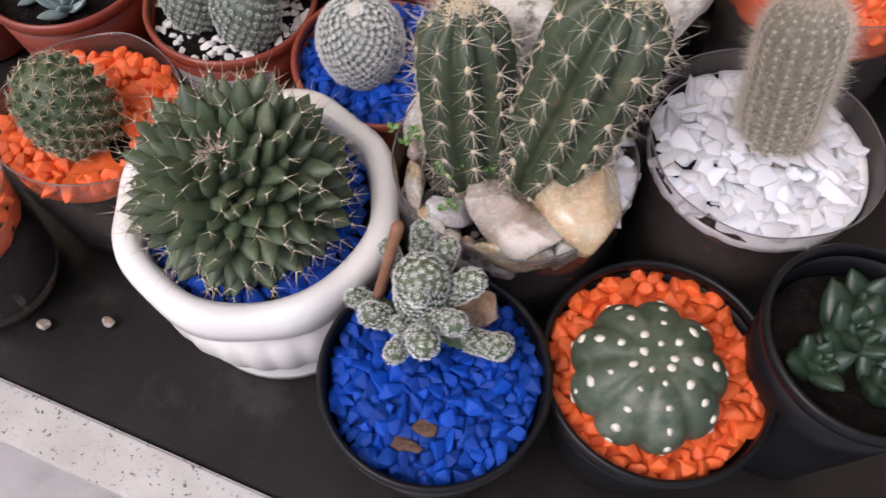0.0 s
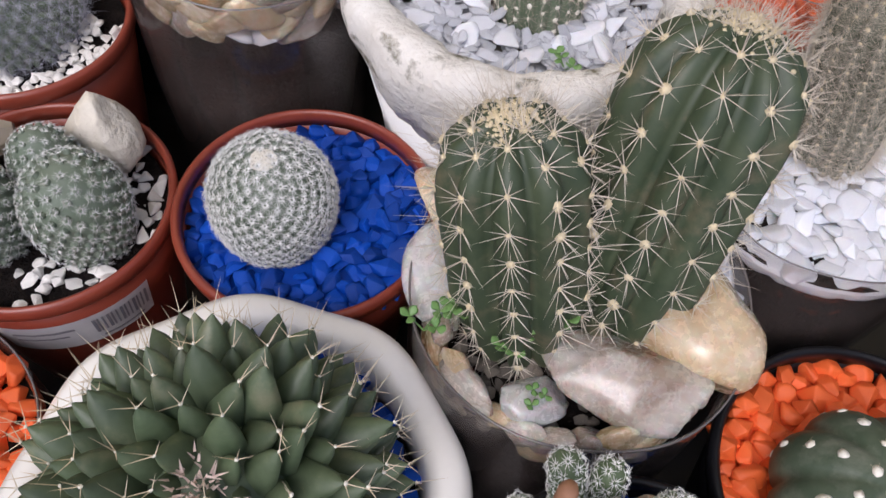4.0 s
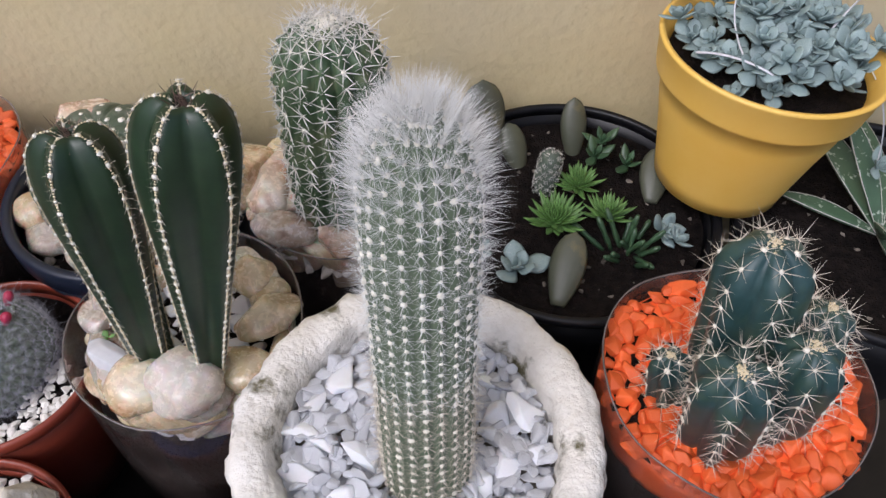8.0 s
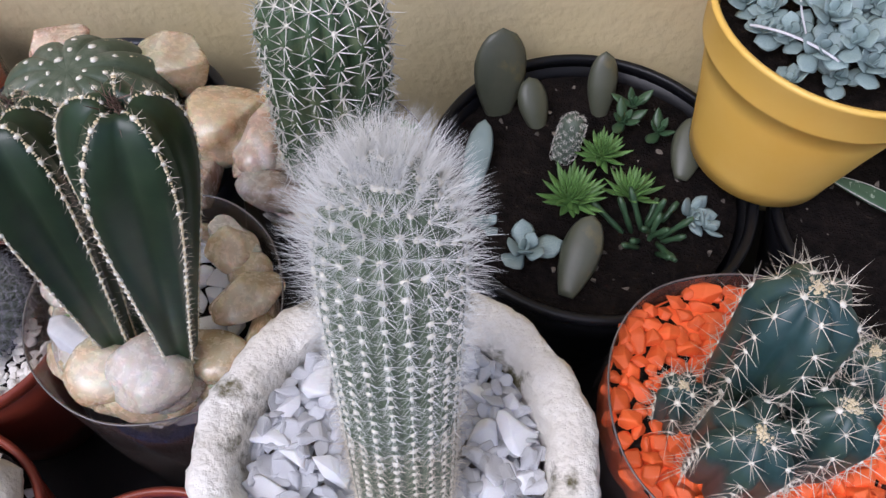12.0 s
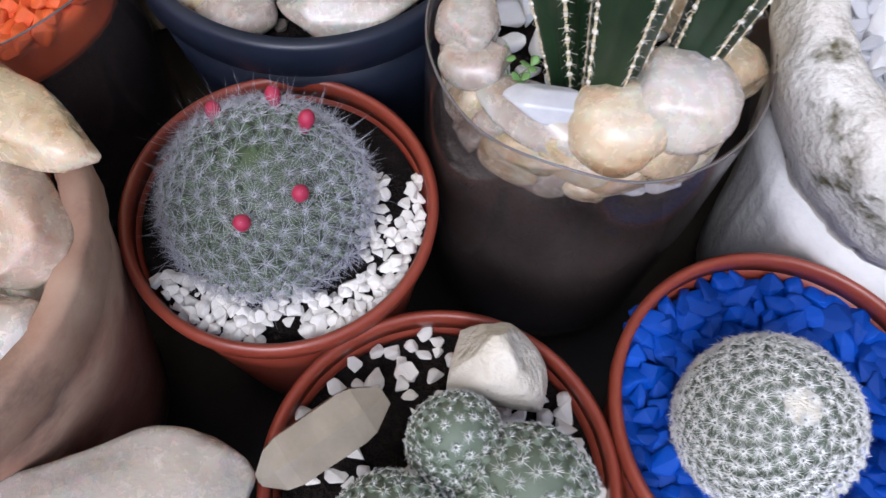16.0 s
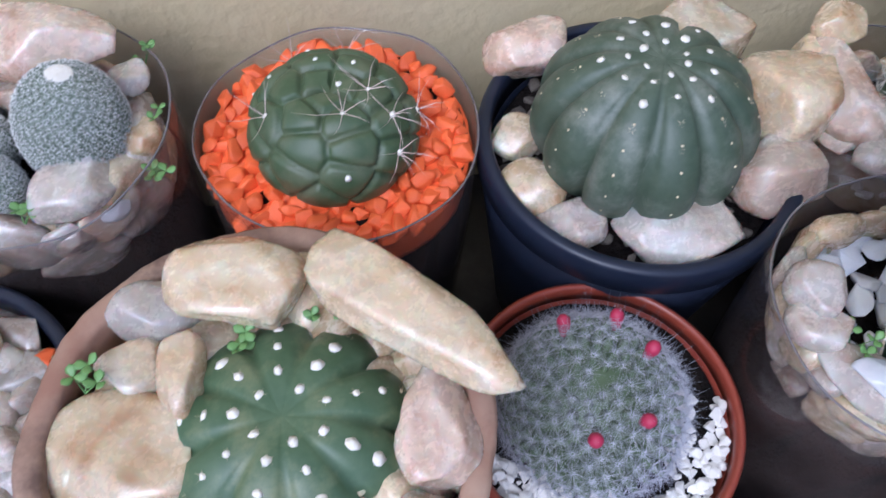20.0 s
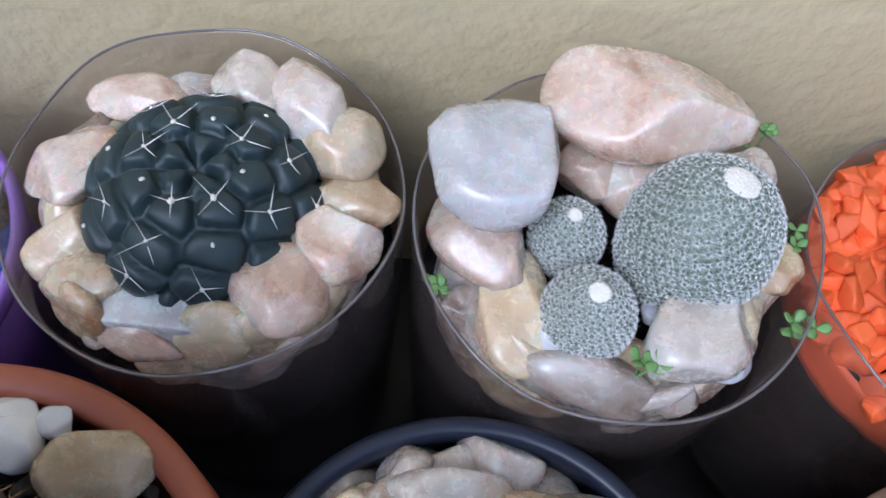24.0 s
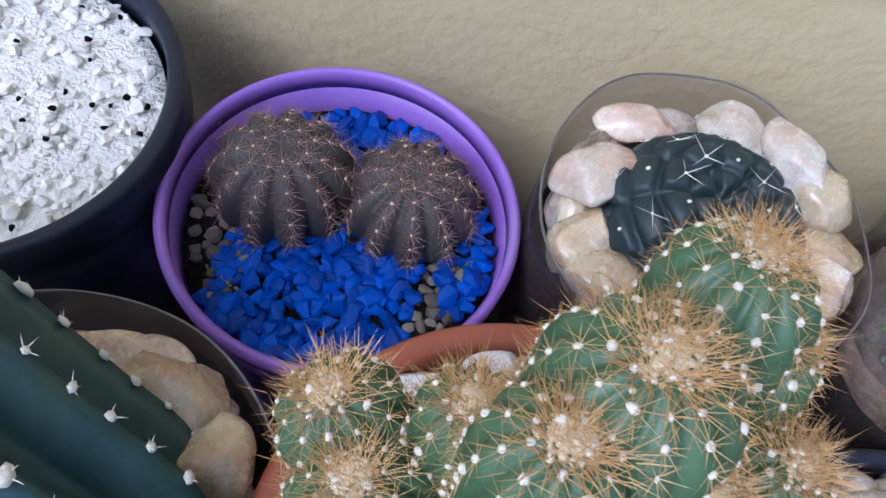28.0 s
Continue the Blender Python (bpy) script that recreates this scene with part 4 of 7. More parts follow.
def succulent(name, label, mat, places, group="", category="succulent", **kw):
    """One plant: a leaf rosette at each place (x, y, z, size, leaves, tilt x, tilt y)."""
    e = thing(name, pose(*places[0][:3]), label, category, group)
    x0, y0, z0 = places[0][:3]
    for i, (x, y, z, size, n, tx, ty) in enumerate(places):
        rosette(mat, size, n, e, pose(x - x0, y - y0, z - z0, tx, ty, i * 67), seed=i * 7 + int(abs(x) * 1000), **kw)
    return e


def fat_leaf(label, mat, x, y, z, length, width, thick, rz, up, roll=0, name="leaf_cutting", point=0.25):
    """A single thick leaf set upright in the soil."""
    me = mesh("leaf", *leaf_shape(length, width, thick, 0.15, point, 14, 12, blunt=0.55), M[mat])
    return part(name, me, None, label, pose(x, y, z, 0, 0, rz) @ pose(0, 0, 0, roll, -up, 0), category="leaf", group="leaf cuttings")


def sprout(x, y, z, size, seed, label="tiny bright green weed sprouting between stones"):
    """A little weed: thin stems with round leaflets in threes."""
    rng = np.random.default_rng(seed)
    e = thing("weed", pose(x, y, z - size * 0.5), label, "weed", "weeds")
    for i in range(3):
        a, up = rng.uniform(0, 6.28), rng.uniform(0.6, 1.3)
        d = np.array((math.cos(a) * 0.75, math.sin(a) * 0.75, up))
        d /= np.linalg.norm(d)
        ln = size * rng.uniform(0.5, 1.0)
        st = part("stem", mesh("stem", *spikes([(0, 0, 0)], [d], np.array([ln * 1.05]), size * 0.04), M["weed"]), e)
        for k in range(3):
            lf = mesh("leaf", *leaf_shape(size * 0.42, size * 0.36, size * 0.05, 0.1, 0.15, 5, 6), M["weed"])
            part("leaf", lf, st, m=Matrix.Translation(d * ln) @ pose(0, 0, 0, rng.uniform(-15, 15), rng.uniform(-35, 5), k * 120 + rng.uniform(-20, 20) + i * 40))
    return e


def stem(name, label, base, tip, r, ribs, depth, sharp, mat, step, spine_n, slen, srad, spread, smat, tuft=("wool", 0.0012, 0.6), crown=None, prof=None, spin=0, centre=0, clen=1.3, group="", twist=0.0, start=0.02, end=0.97, crown_k=1.0, wave=0.0, lift=0.0, foot=0.8, parent=None, seed=2):
    """A ribbed columnar stem from base to tip. With a parent it is a part of a many-stemmed plant."""
    m, h = along(base, tip, spin)
    pr = prof(r, h) if prof else column(r, h, foot=foot)
    v, f, areoles = ribbed(pr, ribs, depth, sharp, twist, wave=wave)
    a = areoles(step, start, end, 0.1)
    if parent:
        e = part("stem", mesh("stem", v, f, M[mat]), parent, m=parent.matrix_basis.inverted() @ m)
    else:
        e = thing(name, m, label, "cactus", group)
        part("body", mesh("body", v, f, M[mat]), e)
    if tuft:
        part("areole_felt", mesh("areole_felt", *blobs([t[0] for t in a], tuft[1], tuft[2], 3, [t[1] for t in a]), M[tuft[0]]), e, kind="stuff")
    part("spine_coat", mesh("spine_coat", *spine_set(a, spine_n, slen, srad, spread, seed, centre, clen, lift, crown=crown_k), M[smat], False), e, kind="stuff")
    if crown:
        cm, size, n, hair = crown
        rng = np.random.default_rng(seed)
        pts = [(x, y, h - 0.0002 - (x * x + y * y) / (1.6 * r)) for x, y in rng.normal(0, size * 0.7, (n * 14, 2))]
        part("crown_wool", mesh("crown_wool", *blobs(pts, max(0.0006, size * 0.12), 0.8, 5), M[cm]), e, "woolly crown", kind="stuff")
        if hair:
            b = [(rng.normal(0, size * 1.3), rng.normal(0, size * 1.3), h - 0.001) for _ in range(n * 11)]
            w = [np.array((p[0] * 0.9 / size, p[1] * 0.9 / size, 1.5)) + rng.normal(0, 0.3, 3) for p in b]
            part("crown_tuft", mesh("crown_tuft", *spikes(b, w, rng.uniform(0.6, 1.2, len(b)) * hair, min(srad, 0.00009)), M[smat], False), e, kind="stuff")
    return e


# ---- front row ----
def garden_pot():
    """White glazed pot with a thick wavy rim and a fluted belly."""
    e = thing("pot", pose(-0.1486, 0.1749, 0.0015), "white glazed pot with thick wavy rim and fluted belly", "pot")

    def wavy(r, z, a, i):
        return r * (1 + (0.013 * math.cos(8 * a + 0.4) if z > 0.086 else 0)), z + (0.0012 * math.cos(8 * a + 0.4) if z > 0.1 else 0)
    rim = [(0.060, 0.085), (0.0685, 0.087), (0.0722, 0.093), (0.0728, 0.103), (0.0712, 0.1095), (0.0675, 0.1122), (0.0625, 0.1124), (0.0592, 0.1105), (0.0580, 0.106), (0.0560, 0.086), (0.060, 0.085)]
    part("rim", mesh("rim", *lathe(rim, 128, wavy, False), M["white_paint"]), e)

    def flute(r, z, a, i):
        return r * 1.09 * (1 + 0.020 * abs(math.sin(13 * a)) * (1 if 0.02 < z < 0.075 else 0)), z
    belly = [(0.050, 0.0), (0.0535, 0.001), (0.0545, 0.010), (0.051, 0.017), (0.0535, 0.022), (0.0585, 0.034), (0.0615, 0.048), (0.0620, 0.060), (0.0600, 0.070), (0.0570, 0.076), (0.0585, 0.080), (0.061, 0.083), (0.060, 0.0865), (0.0535, 0.0865), (0.0535, 0.02)]
    part("belly", mesh("belly", *lathe(belly, 156, flute), M["white_paint"]), e)
    soil = [(0.0528, 0.05), (0.0528, 0.085), (0.0558, 0.096), (0.04, 0.097), (0.02, 0.097)]
    part("soil", mesh("soil", *lathe(soil, 48), M["soil"]), e)
    return e


garden_pot()
gravel("blue_gravel", "bright blue painted gravel in the white pot", M["blue"], (-0.1486, 0.1749, 0.1000), 0.055, 0.0105, 11, holes=[(0, 0.002, 0.026)], rounded=True)
CUSH = globe(0.0365, 0.070, 0.42)
cp = spiral(CUSH, 265, 0.0)
tv, tf, tips = tubercles(cp, 0.0165, 0.0062, 0.07, 0.16, 0.60, 4, 0.10, 0.14)
e = thing("cushion_cactus", pose(-0.1510, 0.1765, 0.0985, 13, 1, 0), "dark green cushion cactus with pointed leafy tubercles and tan spines", "cactus")
part("body", mesh("body", *lathe([(r * 0.97, z) for r, z in CUSH], 32), M["g_cushion"]), e)
part("tubercle_skin", mesh("tubercle_skin", tv, tf, M["g_cushion"]), e, "pointed leaf-like green tubercles", kind="stuff")
part("spine_coat", mesh("spine_coat", *spine_set(tips, 2, 0.0064, 0.00018, 0.66, 5, 1, 1.5), M["sp_tan"], False), e, kind="stuff")
part("areole_felt", mesh("areole_felt", *blobs([t[0] for t in tips], 0.0006, 0.7, 4, [t[1] for t in tips]), M["wool"]), e, kind="stuff")
rng = np.random.default_rng(2)
cb = np.stack([rng.normal(0, 0.0036, 90), rng.normal(0, 0.0036, 90), rng.uniform(0.070, 0.0755, 90)], 1)
part("crown_tuft", mesh("crown_tuft", *spikes(cb, np.stack([cb[:, 0] * 160, cb[:, 1] * 160, np.ones(90)], 1) + rng.normal(0, 0.35, (90, 3)), rng.uniform(0.0025, 0.0055, 90), 0.00042), M["sp_rosy"], False), e, "brownish woolly crown", kind="stuff")

_, zs = pot("pot", "black plastic nursery pot full of blue gravel", -0.0359, 0.1138, 0.109, 0.0532, "black_pot", group="round nursery pots", fill_mat="blue")
gravel("blue_gravel", "bright blue painted gravel with bits of bark", M["blue"], (-0.0359, 0.1138, zs + 0.002), 0.0475, 0.0082, 21, holes=[(-0.012, 0.022, 0.010)], rounded=True)
stone(-0.0335, 0.0900, 0.1005, 0.0055, 0.0040, 0.0022, 10, "bark", 5, label="flat brown bark chip lying on blue gravel", name="bark_chip")
stone(-0.0385, 0.0800, 0.1005, 0.0070, 0.0030, 0.0018, -4, "bark", 6, label="thin brown bark chip lying on blue gravel", name="bark_chip")
e = thing("thimble_cactus", pose(-0.052, 0.134, 0.100), "clustered thimble cactus with white star-shaped spines", "cactus")
for tip, r, foot in (((-0.0487, 0.1371, 0.160), 0.0135, (-0.050, 0.136, 0.098)), ((-0.0830, 0.1315, 0.126), 0.0065, (-0.058, 0.134, 0.112)), ((-0.0690, 0.1190, 0.141), 0.0075, (-0.056, 0.130, 0.115)),
                     ((-0.0550, 0.1190, 0.137), 0.0055, (-0.052, 0.128, 0.118)), ((-0.0535, 0.1075, 0.129), 0.0066, (-0.051, 0.128, 0.110)), ((-0.0385, 0.1085, 0.150), 0.0088, (-0.049, 0.130, 0.115)),
                     ((-0.0270, 0.1215, 0.151), 0.0072, (-0.048, 0.132, 0.122)), ((-0.0065, 0.1240, 0.131), 0.0074, (-0.044, 0.132, 0.112)), ((-0.0250, 0.1435, 0.153), 0.0084, (-0.047, 0.138, 0.122)),
                     ((-0.0420, 0.1585, 0.151), 0.0068, (-0.048, 0.140, 0.118)), ((-0.0555, 0.1615, 0.154), 0.0072, (-0.051, 0.142, 0.112)), ((-0.0705, 0.1525, 0.146), 0.0058, (-0.054, 0.140, 0.110)),
                     ((-0.0452, 0.1250, 0.160), 0.0052, (-0.050, 0.131, 0.140)), ((-0.0106, 0.1331, 0.118), 0.0080, (-0.0106, 0.1331, 0.101))):
    m, h = along(foot, tip)
    r *= 0.78 if r > 0.012 else 0.68
    pr = column(r, max(h, r * 1.6), foot=0.35)
    n = int(16 + h * r * 6.28 / 0.0000165)
    pl = spiral(pr, n, 0.0)
    tv, tf, tips = tubercles(pl, r * 0.14, 0.0011, 0.45, 0.0)
    tips = [q for q in tips if q[2] > (0.25 if r > 0.012 else 0.48)]
    s = part("stem", mesh("stem", *join(lathe(pr, 20), (tv, tf)), M["g_column"]), e, m=e.matrix_basis.inverted() @ m)
    part("spine_coat", mesh("spine_coat", *spine_set(tips, 12, 0.0027, 0.00018, 0.98, 3), M["hair"], False), s, "white star-shaped spines", kind="stuff")
m, h = along((-0.0690, 0.1350, 0.125), (-0.0615, 0.1480, 0.172))
part("twig", mesh("twig", *lathe([(0.0022, 0), (0.0026, 0.004), (0.0024, h * 0.5), (0.0027, h - 0.002), (0.0019, h)], 10), M["stick"]), None, "short brown stick leaning on the thimble cactus", m, category="stick")

_, zs = pot("pot", "black plastic nursery pot full of orange gravel", 0.0627, 0.1507, 0.0997, 0.0557, "black_pot", group="round nursery pots", fill_mat="orange")
gravel("orange_gravel", "bright orange painted gravel in a black pot", M["orange"], (0.0627, 0.1507, zs + 0.003), 0.050, 0.0098, 31, holes=[(-0.005, -0.008, 0.024)], rounded=True)


def domino(label, x, y, z, r, h, ribs, mat="g_dome", tuft=0.0020, step=0.011, depth=0.20, spin=0, group="dome cacti", sharp=0.55, dots=0.10, woolly=0.0):
    """A smooth-skinned ribbed dome with white woolly dots."""
    v, f, areoles = ribbed(globe(r, h, 0.36, 10, 0.003), ribs, depth, sharp)
    a = areoles(step, dots, 0.985)
    high = [q for q in a if q[2] > woolly]
    e = cactus("dome_cactus", label, pose(x, y, z, 0, 0, spin), (v, f), mat, high, ("wool", tuft * 1.1, 0.32), spine_set(a, 5, tuft * 1.3, 0.00013, 0.8, 3), "sp_tan", group=group)
    low = [q for q in areoles(step, 0.15, woolly) if q[2] <= woolly]
    if low:
        part("lower_felt", mesh("lower_felt", *blobs([t[0] for t in low], tuft * 0.42, 0.6, 4, [t[1] for t in low]), M["wool_tan"]), e, "worn pale areoles", kind="stuff")
    return e


domino("flat green ribbed dome cactus with white woolly dots", 0.0572, 0.1425, 0.088, 0.0362, 0.040, 9, tuft=0.0020, step=0.0105, depth=0.13, sharp=0.6, spin=12)

_, zs = pot("pot", "black plastic nursery pot with dark soil", 0.1445, 0.1771, 0.1304, 0.0471, "black_pot", fill=0.022, group="round nursery pots")
succulent("haworthia", "dark green rosette succulent with thick pointed leaves", "leaf_deep", [(0.1440, 0.1850, zs, 0.030, 15, 0, 0), (0.157, 0.164, zs, 0.025, 12, 10, 6), (0.128, 0.167, zs, 0.023, 12, 6, -8), (0.150, 0.203, zs, 0.022, 11, -10, 0)], width=0.72, thick=0.34, curl=0.5, point=0.75)

_, zs = bottle("pot", "clear plastic cup of orange gravel", -0.2725, 0.2120, 0.0942, 0.0545, 0.014, seed=3, top=("orange", 0.006))
gravel("orange_gravel", "bright orange painted gravel in a clear cup", M["orange"], (-0.2725, 0.2120, zs + 0.003), 0.0500, 0.0095, 41, holes=[(0.012, -0.018, 0.020)], rounded=True)
nippled("globe_cactus", "green globe cactus with pale spines, leaning in orange gravel", pose(-0.270, 0.204, 0.082, 4, -12, 0), globe(0.0235, 0.052, 0.45), 130, 0.0030, 0.0026, "g_mid", 8, 0.85, 0.0055, 0.00018, "sp_tan", tip=0.5)

_, zs = bottle("pot", "clear plastic cup with orange gravel and pale chips", -0.3270, 0.1300, 0.092, 0.0430, 0.014, seed=5, top=("orange", 0.012))
gravel("orange_gravel", "orange painted gravel mixed with pale stone chips", M["orange"], (-0.3270, 0.1300, zs + 0.003), 0.039, 0.0098, 43, limit=70, rounded=True)
gravel("white_grit", "pale stone chips among orange gravel", M["quartz"], (-0.3270, 0.1300, zs + 0.005), 0.038, 0.0105, 44, limit=12, squeeze=2.2, pieces="chip")

# ---- pot with two spiny columns ----
_, zs = bottle("pot", "clear cut plastic bottle with columns, stones and weeds", -0.0287, 0.2252, 0.1307, 0.0600, 0.018, seed=7, core=0.035)
gravel("mixed_grit", "mixed grey and tan grit on the soil", M["grit"], (-0.0287, 0.2252, zs + 0.001), 0.054, 0.0052, 51, limit=280, rounded=True, squeeze=1.15)
gravel("quartz_chips", "bright white quartz chips along the pot wall", M["quartz"], (-0.0287, 0.2252, zs + 0.010), 0.057, 0.0115, 52, limit=30, sector=lambda x, y: x > 0.042 and y > -0.02, pieces="chip", squeeze=0.9)
plant = thing("column_cactus", pose(-0.035, 0.222, 0.110), "two green ribbed columns with long tan spines", "cactus")
stem("stem", "", (-0.048, 0.221, 0.108), (-0.0625, 0.239, 0.205), 0.0235, 10, 0.28, 0.8, "g_olive", 0.0118, 9, 0.0098, 0.00018, 0.74, "sp_cream", ("wool_tan", 0.0015, 0.6), ("wool_tan", 0.006, 20, 0.008), centre=2, parent=plant)
stem("stem", "", (-0.020, 0.222, 0.108), (0.0060, 0.2520, 0.222), 0.0275, 11, 0.28, 0.8, "g_olive", 0.0128, 9, 0.0102, 0.00018, 0.74, "sp_cream", ("wool_tan", 0.0016, 0.6), ("wool_tan", 0.007, 22, 0.008), centre=2, parent=plant, seed=5)

# ---- pot of white quartz with a furry column ----
_, zs = bottle("pot", "clear cut plastic bottle topped with white quartz", 0.0900, 0.2740, 0.1280, 0.0590, 0.014, seed=9, top=("quartz", 0.004))
gravel("quartz_chips", "bright white quartz chips piled in a clear bottle", M["quartz"], (0.0900, 0.2740, zs + 0.001), 0.0485, 0.0105, 61, holes=[(0.008, 0.010, 0.015)], dome=0.006, pieces="chip", squeeze=0.92)
v, f, areoles = ribbed(column(0.0185, 0.094), 18, 0.10, 0.8)
a = areoles(0.0046, 0.02, 0.99, 0.1)
cactus("furry_column_cactus", "short furry column cactus with fine straw-coloured spines", along((0.0965, 0.283, 0.112), (0.0800, 0.2865, 0.205))[0], (v, f), "g_dull", a, ("wool_tan", 0.0007, 0.6), spine_set(a, 24, 0.0088, 0.00007, 0.80, 4, 4, 1.15), "sp_cream")

# ---- white cement pot with the tall hairy column ----
def cement_pot(x, y, z):
    e = thing("pot", pose(x, y, 0.0015), "rough white cement pot, chipped and mossy", "pot")

    def crumbly(r, zz, a, i):
        p = Vector((r * math.cos(a), r * math.sin(a), zz)) * 60
        k = noise.noise(p) * 0.0030 + noise.noise(p * 3.1) * 0.0017 + noise.noise(p * 7.0) * 0.0007
        return r + k * (1.0 if zz > 0.05 else 0.4), zz + noise.noise(p + Vector((9, 2, 5))) * 0.0016
    prof = [(0.048, 0.0), (0.050, 0.002), (0.052, 0.03), (0.054, 0.06), (0.058, 0.09), (0.0625, 0.115), (0.067, 0.130), (0.0715, 0.142), (0.0745, 0.152), (0.0750, 0.160), (0.0735, 0.165), (0.0710, 0.1675), (0.0670, 0.1680), (0.0625, 0.1672), (0.0590, 0.1655), (0.0572, 0.162), (0.0560, 0.156), (0.0545, 0.146), (0.050, 0.10)]
    part("body", mesh("body", *lathe(prof[:6] + [(0.0560, 0.113)], 120, crumbly), M["plain_cement"]), e)
    part("rim", mesh("rim", *lathe([(0.0605, 0.1145)] + prof[6:], 170, crumbly), M["rough_white"]), e, "crumbling mossy rim")
    part("soil", mesh("soil", *lathe([(0.045, 0.06), (0.0543, 0.147), (0.04, 0.149), (0.02, 0.149)], 48), M["grit"]), e)
    return e


cement_pot(-0.0258, 0.3509, 0.17)
gravel("quartz_chips", "clear white quartz chips in the cement pot", M["crystal"], (-0.0258, 0.3509, 0.1540), 0.0535, 0.0082, 71, holes=[(0.002, -0.008, 0.0190)], pieces="chip", jitter=0.006, squeeze=0.92)
gravel("quartz_chips", "small clear quartz splinters in the cement pot", M["crystal"], (-0.0258, 0.3509, 0.1560), 0.0530, 0.0066, 73, holes=[(0.002, -0.008, 0.0190)], pieces="chip", jitter=0.004)
gravel("quartz_chips", "larger white quartz chips in the cement pot", M["quartz"], (-0.0258, 0.3509, 0.1570), 0.050, 0.0115, 72, holes=[(0.002, -0.008, 0.0225)], pieces="chip", limit=30, squeeze=1.5)
HAIRY = [(0.0175, 0), (0.0178, 0.02), (0.0178, 0.05), (0.0176, 0.09), (0.0180, 0.125), (0.0174, 0.145), (0.0150, 0.158), (0.0110, 0.166), (0.0060, 0.170), (0.001, 0.171)]
v, f, areoles = ribbed(HAIRY, 21, 0.10, 0.8, rise=4)
a = areoles(0.0052, 0.01, 0.99, 0.08)
m, h = along((-0.0215, 0.3410, 0.150), (-0.0250, 0.3640, 0.326))
e = cactus("hairy_column_cactus", "tall green column cactus covered in fine white hairs", m, (v, f), "g_hairy", a, ("wool", 0.0010, 0.8), spine_set([t for t in a if t[2] > 0.36], 9, 0.0050, 0.000075, 0.88, 6, 1, 1.1, lift=0.1), "hair")
low = [t for t in a if t[2] <= 0.42]
part("spine_coat", mesh("spine_coat", *spine_set(low, 11, 0.0048, 0.00010, 0.86, 7, 2, 1.2), M["sp_cream"], False), e, "cream spines on the lower stem", kind="stuff")
rng = np.random.default_rng(8)
up = [t for t in a if t[2] > 0.45]
bb, ww, ll = [], [], []
for p, nn, s in up:
    for k in range(int(3 + 210 * max(0, s - 0.78) + 12 * (s - 0.45))):
        bb.append(p)
        ww.append(nn * 0.85 + rng.normal(0, 0.40, 3) + np.array((0, 0, 0.45)))
        ll.append(rng.uniform(0.6, 1.2) * (0.0065 + 0.009 * (s - 0.45)))
part("crown_hair", mesh("crown_hair", *spikes(bb, ww, np.array(ll), 0.00006, 0.10), M["hair"], False), e, "soft white hair round the crown", kind="stuff")

# ---- clear pot with the dark green cacti ----
_, zs = bottle("pot", "clear cut plastic bottle filled with tumbled stones", -0.1375, 0.4090, 0.1500, 0.0545, 0.026, seed=11, core=0.014)
gravel("quartz_chips", "white quartz chips between the stones", M["quartz"], (-0.1375, 0.4090, zs + 0.004), 0.0420, 0.0105, 81, limit=60, squeeze=1.3, pieces="chip")


def club(r, h):
    return [(r * 0.36, 0), (r * 0.42, h * 0.12), (r * 0.58, h * 0.32), (r * 0.80, h * 0.55), (r * 0.97, h * 0.74), (r * 0.99, h * 0.85), (r * 0.86, h * 0.935), (r * 0.58, h * 0.985), (r * 0.25, h * 0.995), (r * 0.05, h * 0.965)]


plant = thing("organ_pipe_cactus", pose(-0.138, 0.386, 0.135), "three dark green club-shaped stems with white-dotted ribs", "cactus")
for base, tip, r, spin in (((-0.1470, 0.3850, 0.132), (-0.1450, 0.4005, 0.275), 0.0178, 20), ((-0.1235, 0.3860, 0.132), (-0.0985, 0.3930, 0.297), 0.0192, 5), ((-0.1490, 0.3980, 0.132), (-0.1640, 0.4290, 0.248), 0.0165, 40)):
    s = stem("stem", "", base, tip, r, 5, 0.30, -0.85, "g_dark", 0.0047, 6, 0.0030, 0.00013, 0.75, "sp_cream", ("wool", 0.00085, 0.75), None, club, spin, parent=plant, end=0.99, seed=int(r * 1e4))
    q = ribbed(club(r, along(base, tip)[1]), 5, 0.30, -0.85)[2](0.0011, 0.02, 0.985)
    part("rib_felt", mesh("rib_felt", *blobs([t[0] for t in q], 0.00052, 0.7, 5, [t[1] for t in q]), M["wool_tan"]), s, "thin line of pale felt along the ribs", kind="stuff")
for tip in ((-0.1450, 0.4005, 0.271), (-0.0985, 0.3930, 0.293), (-0.1640, 0.4290, 0.244)):
    rng = np.random.default_rng(9)
    w = rng.normal(0, 0.6, (30, 3)) + np.array((0, 0, 1.0))
    part("crown_tuft", mesh("crown_tuft", *spikes(np.array(tip) - np.array((-0.138, 0.386, 0.135)) + rng.normal(0, 0.0014, (30, 3)), w, rng.uniform(0.004, 0.009, 30), 0.0003), M["sp_dark"], False), plant, "reddish brown crown spines", kind="stuff")

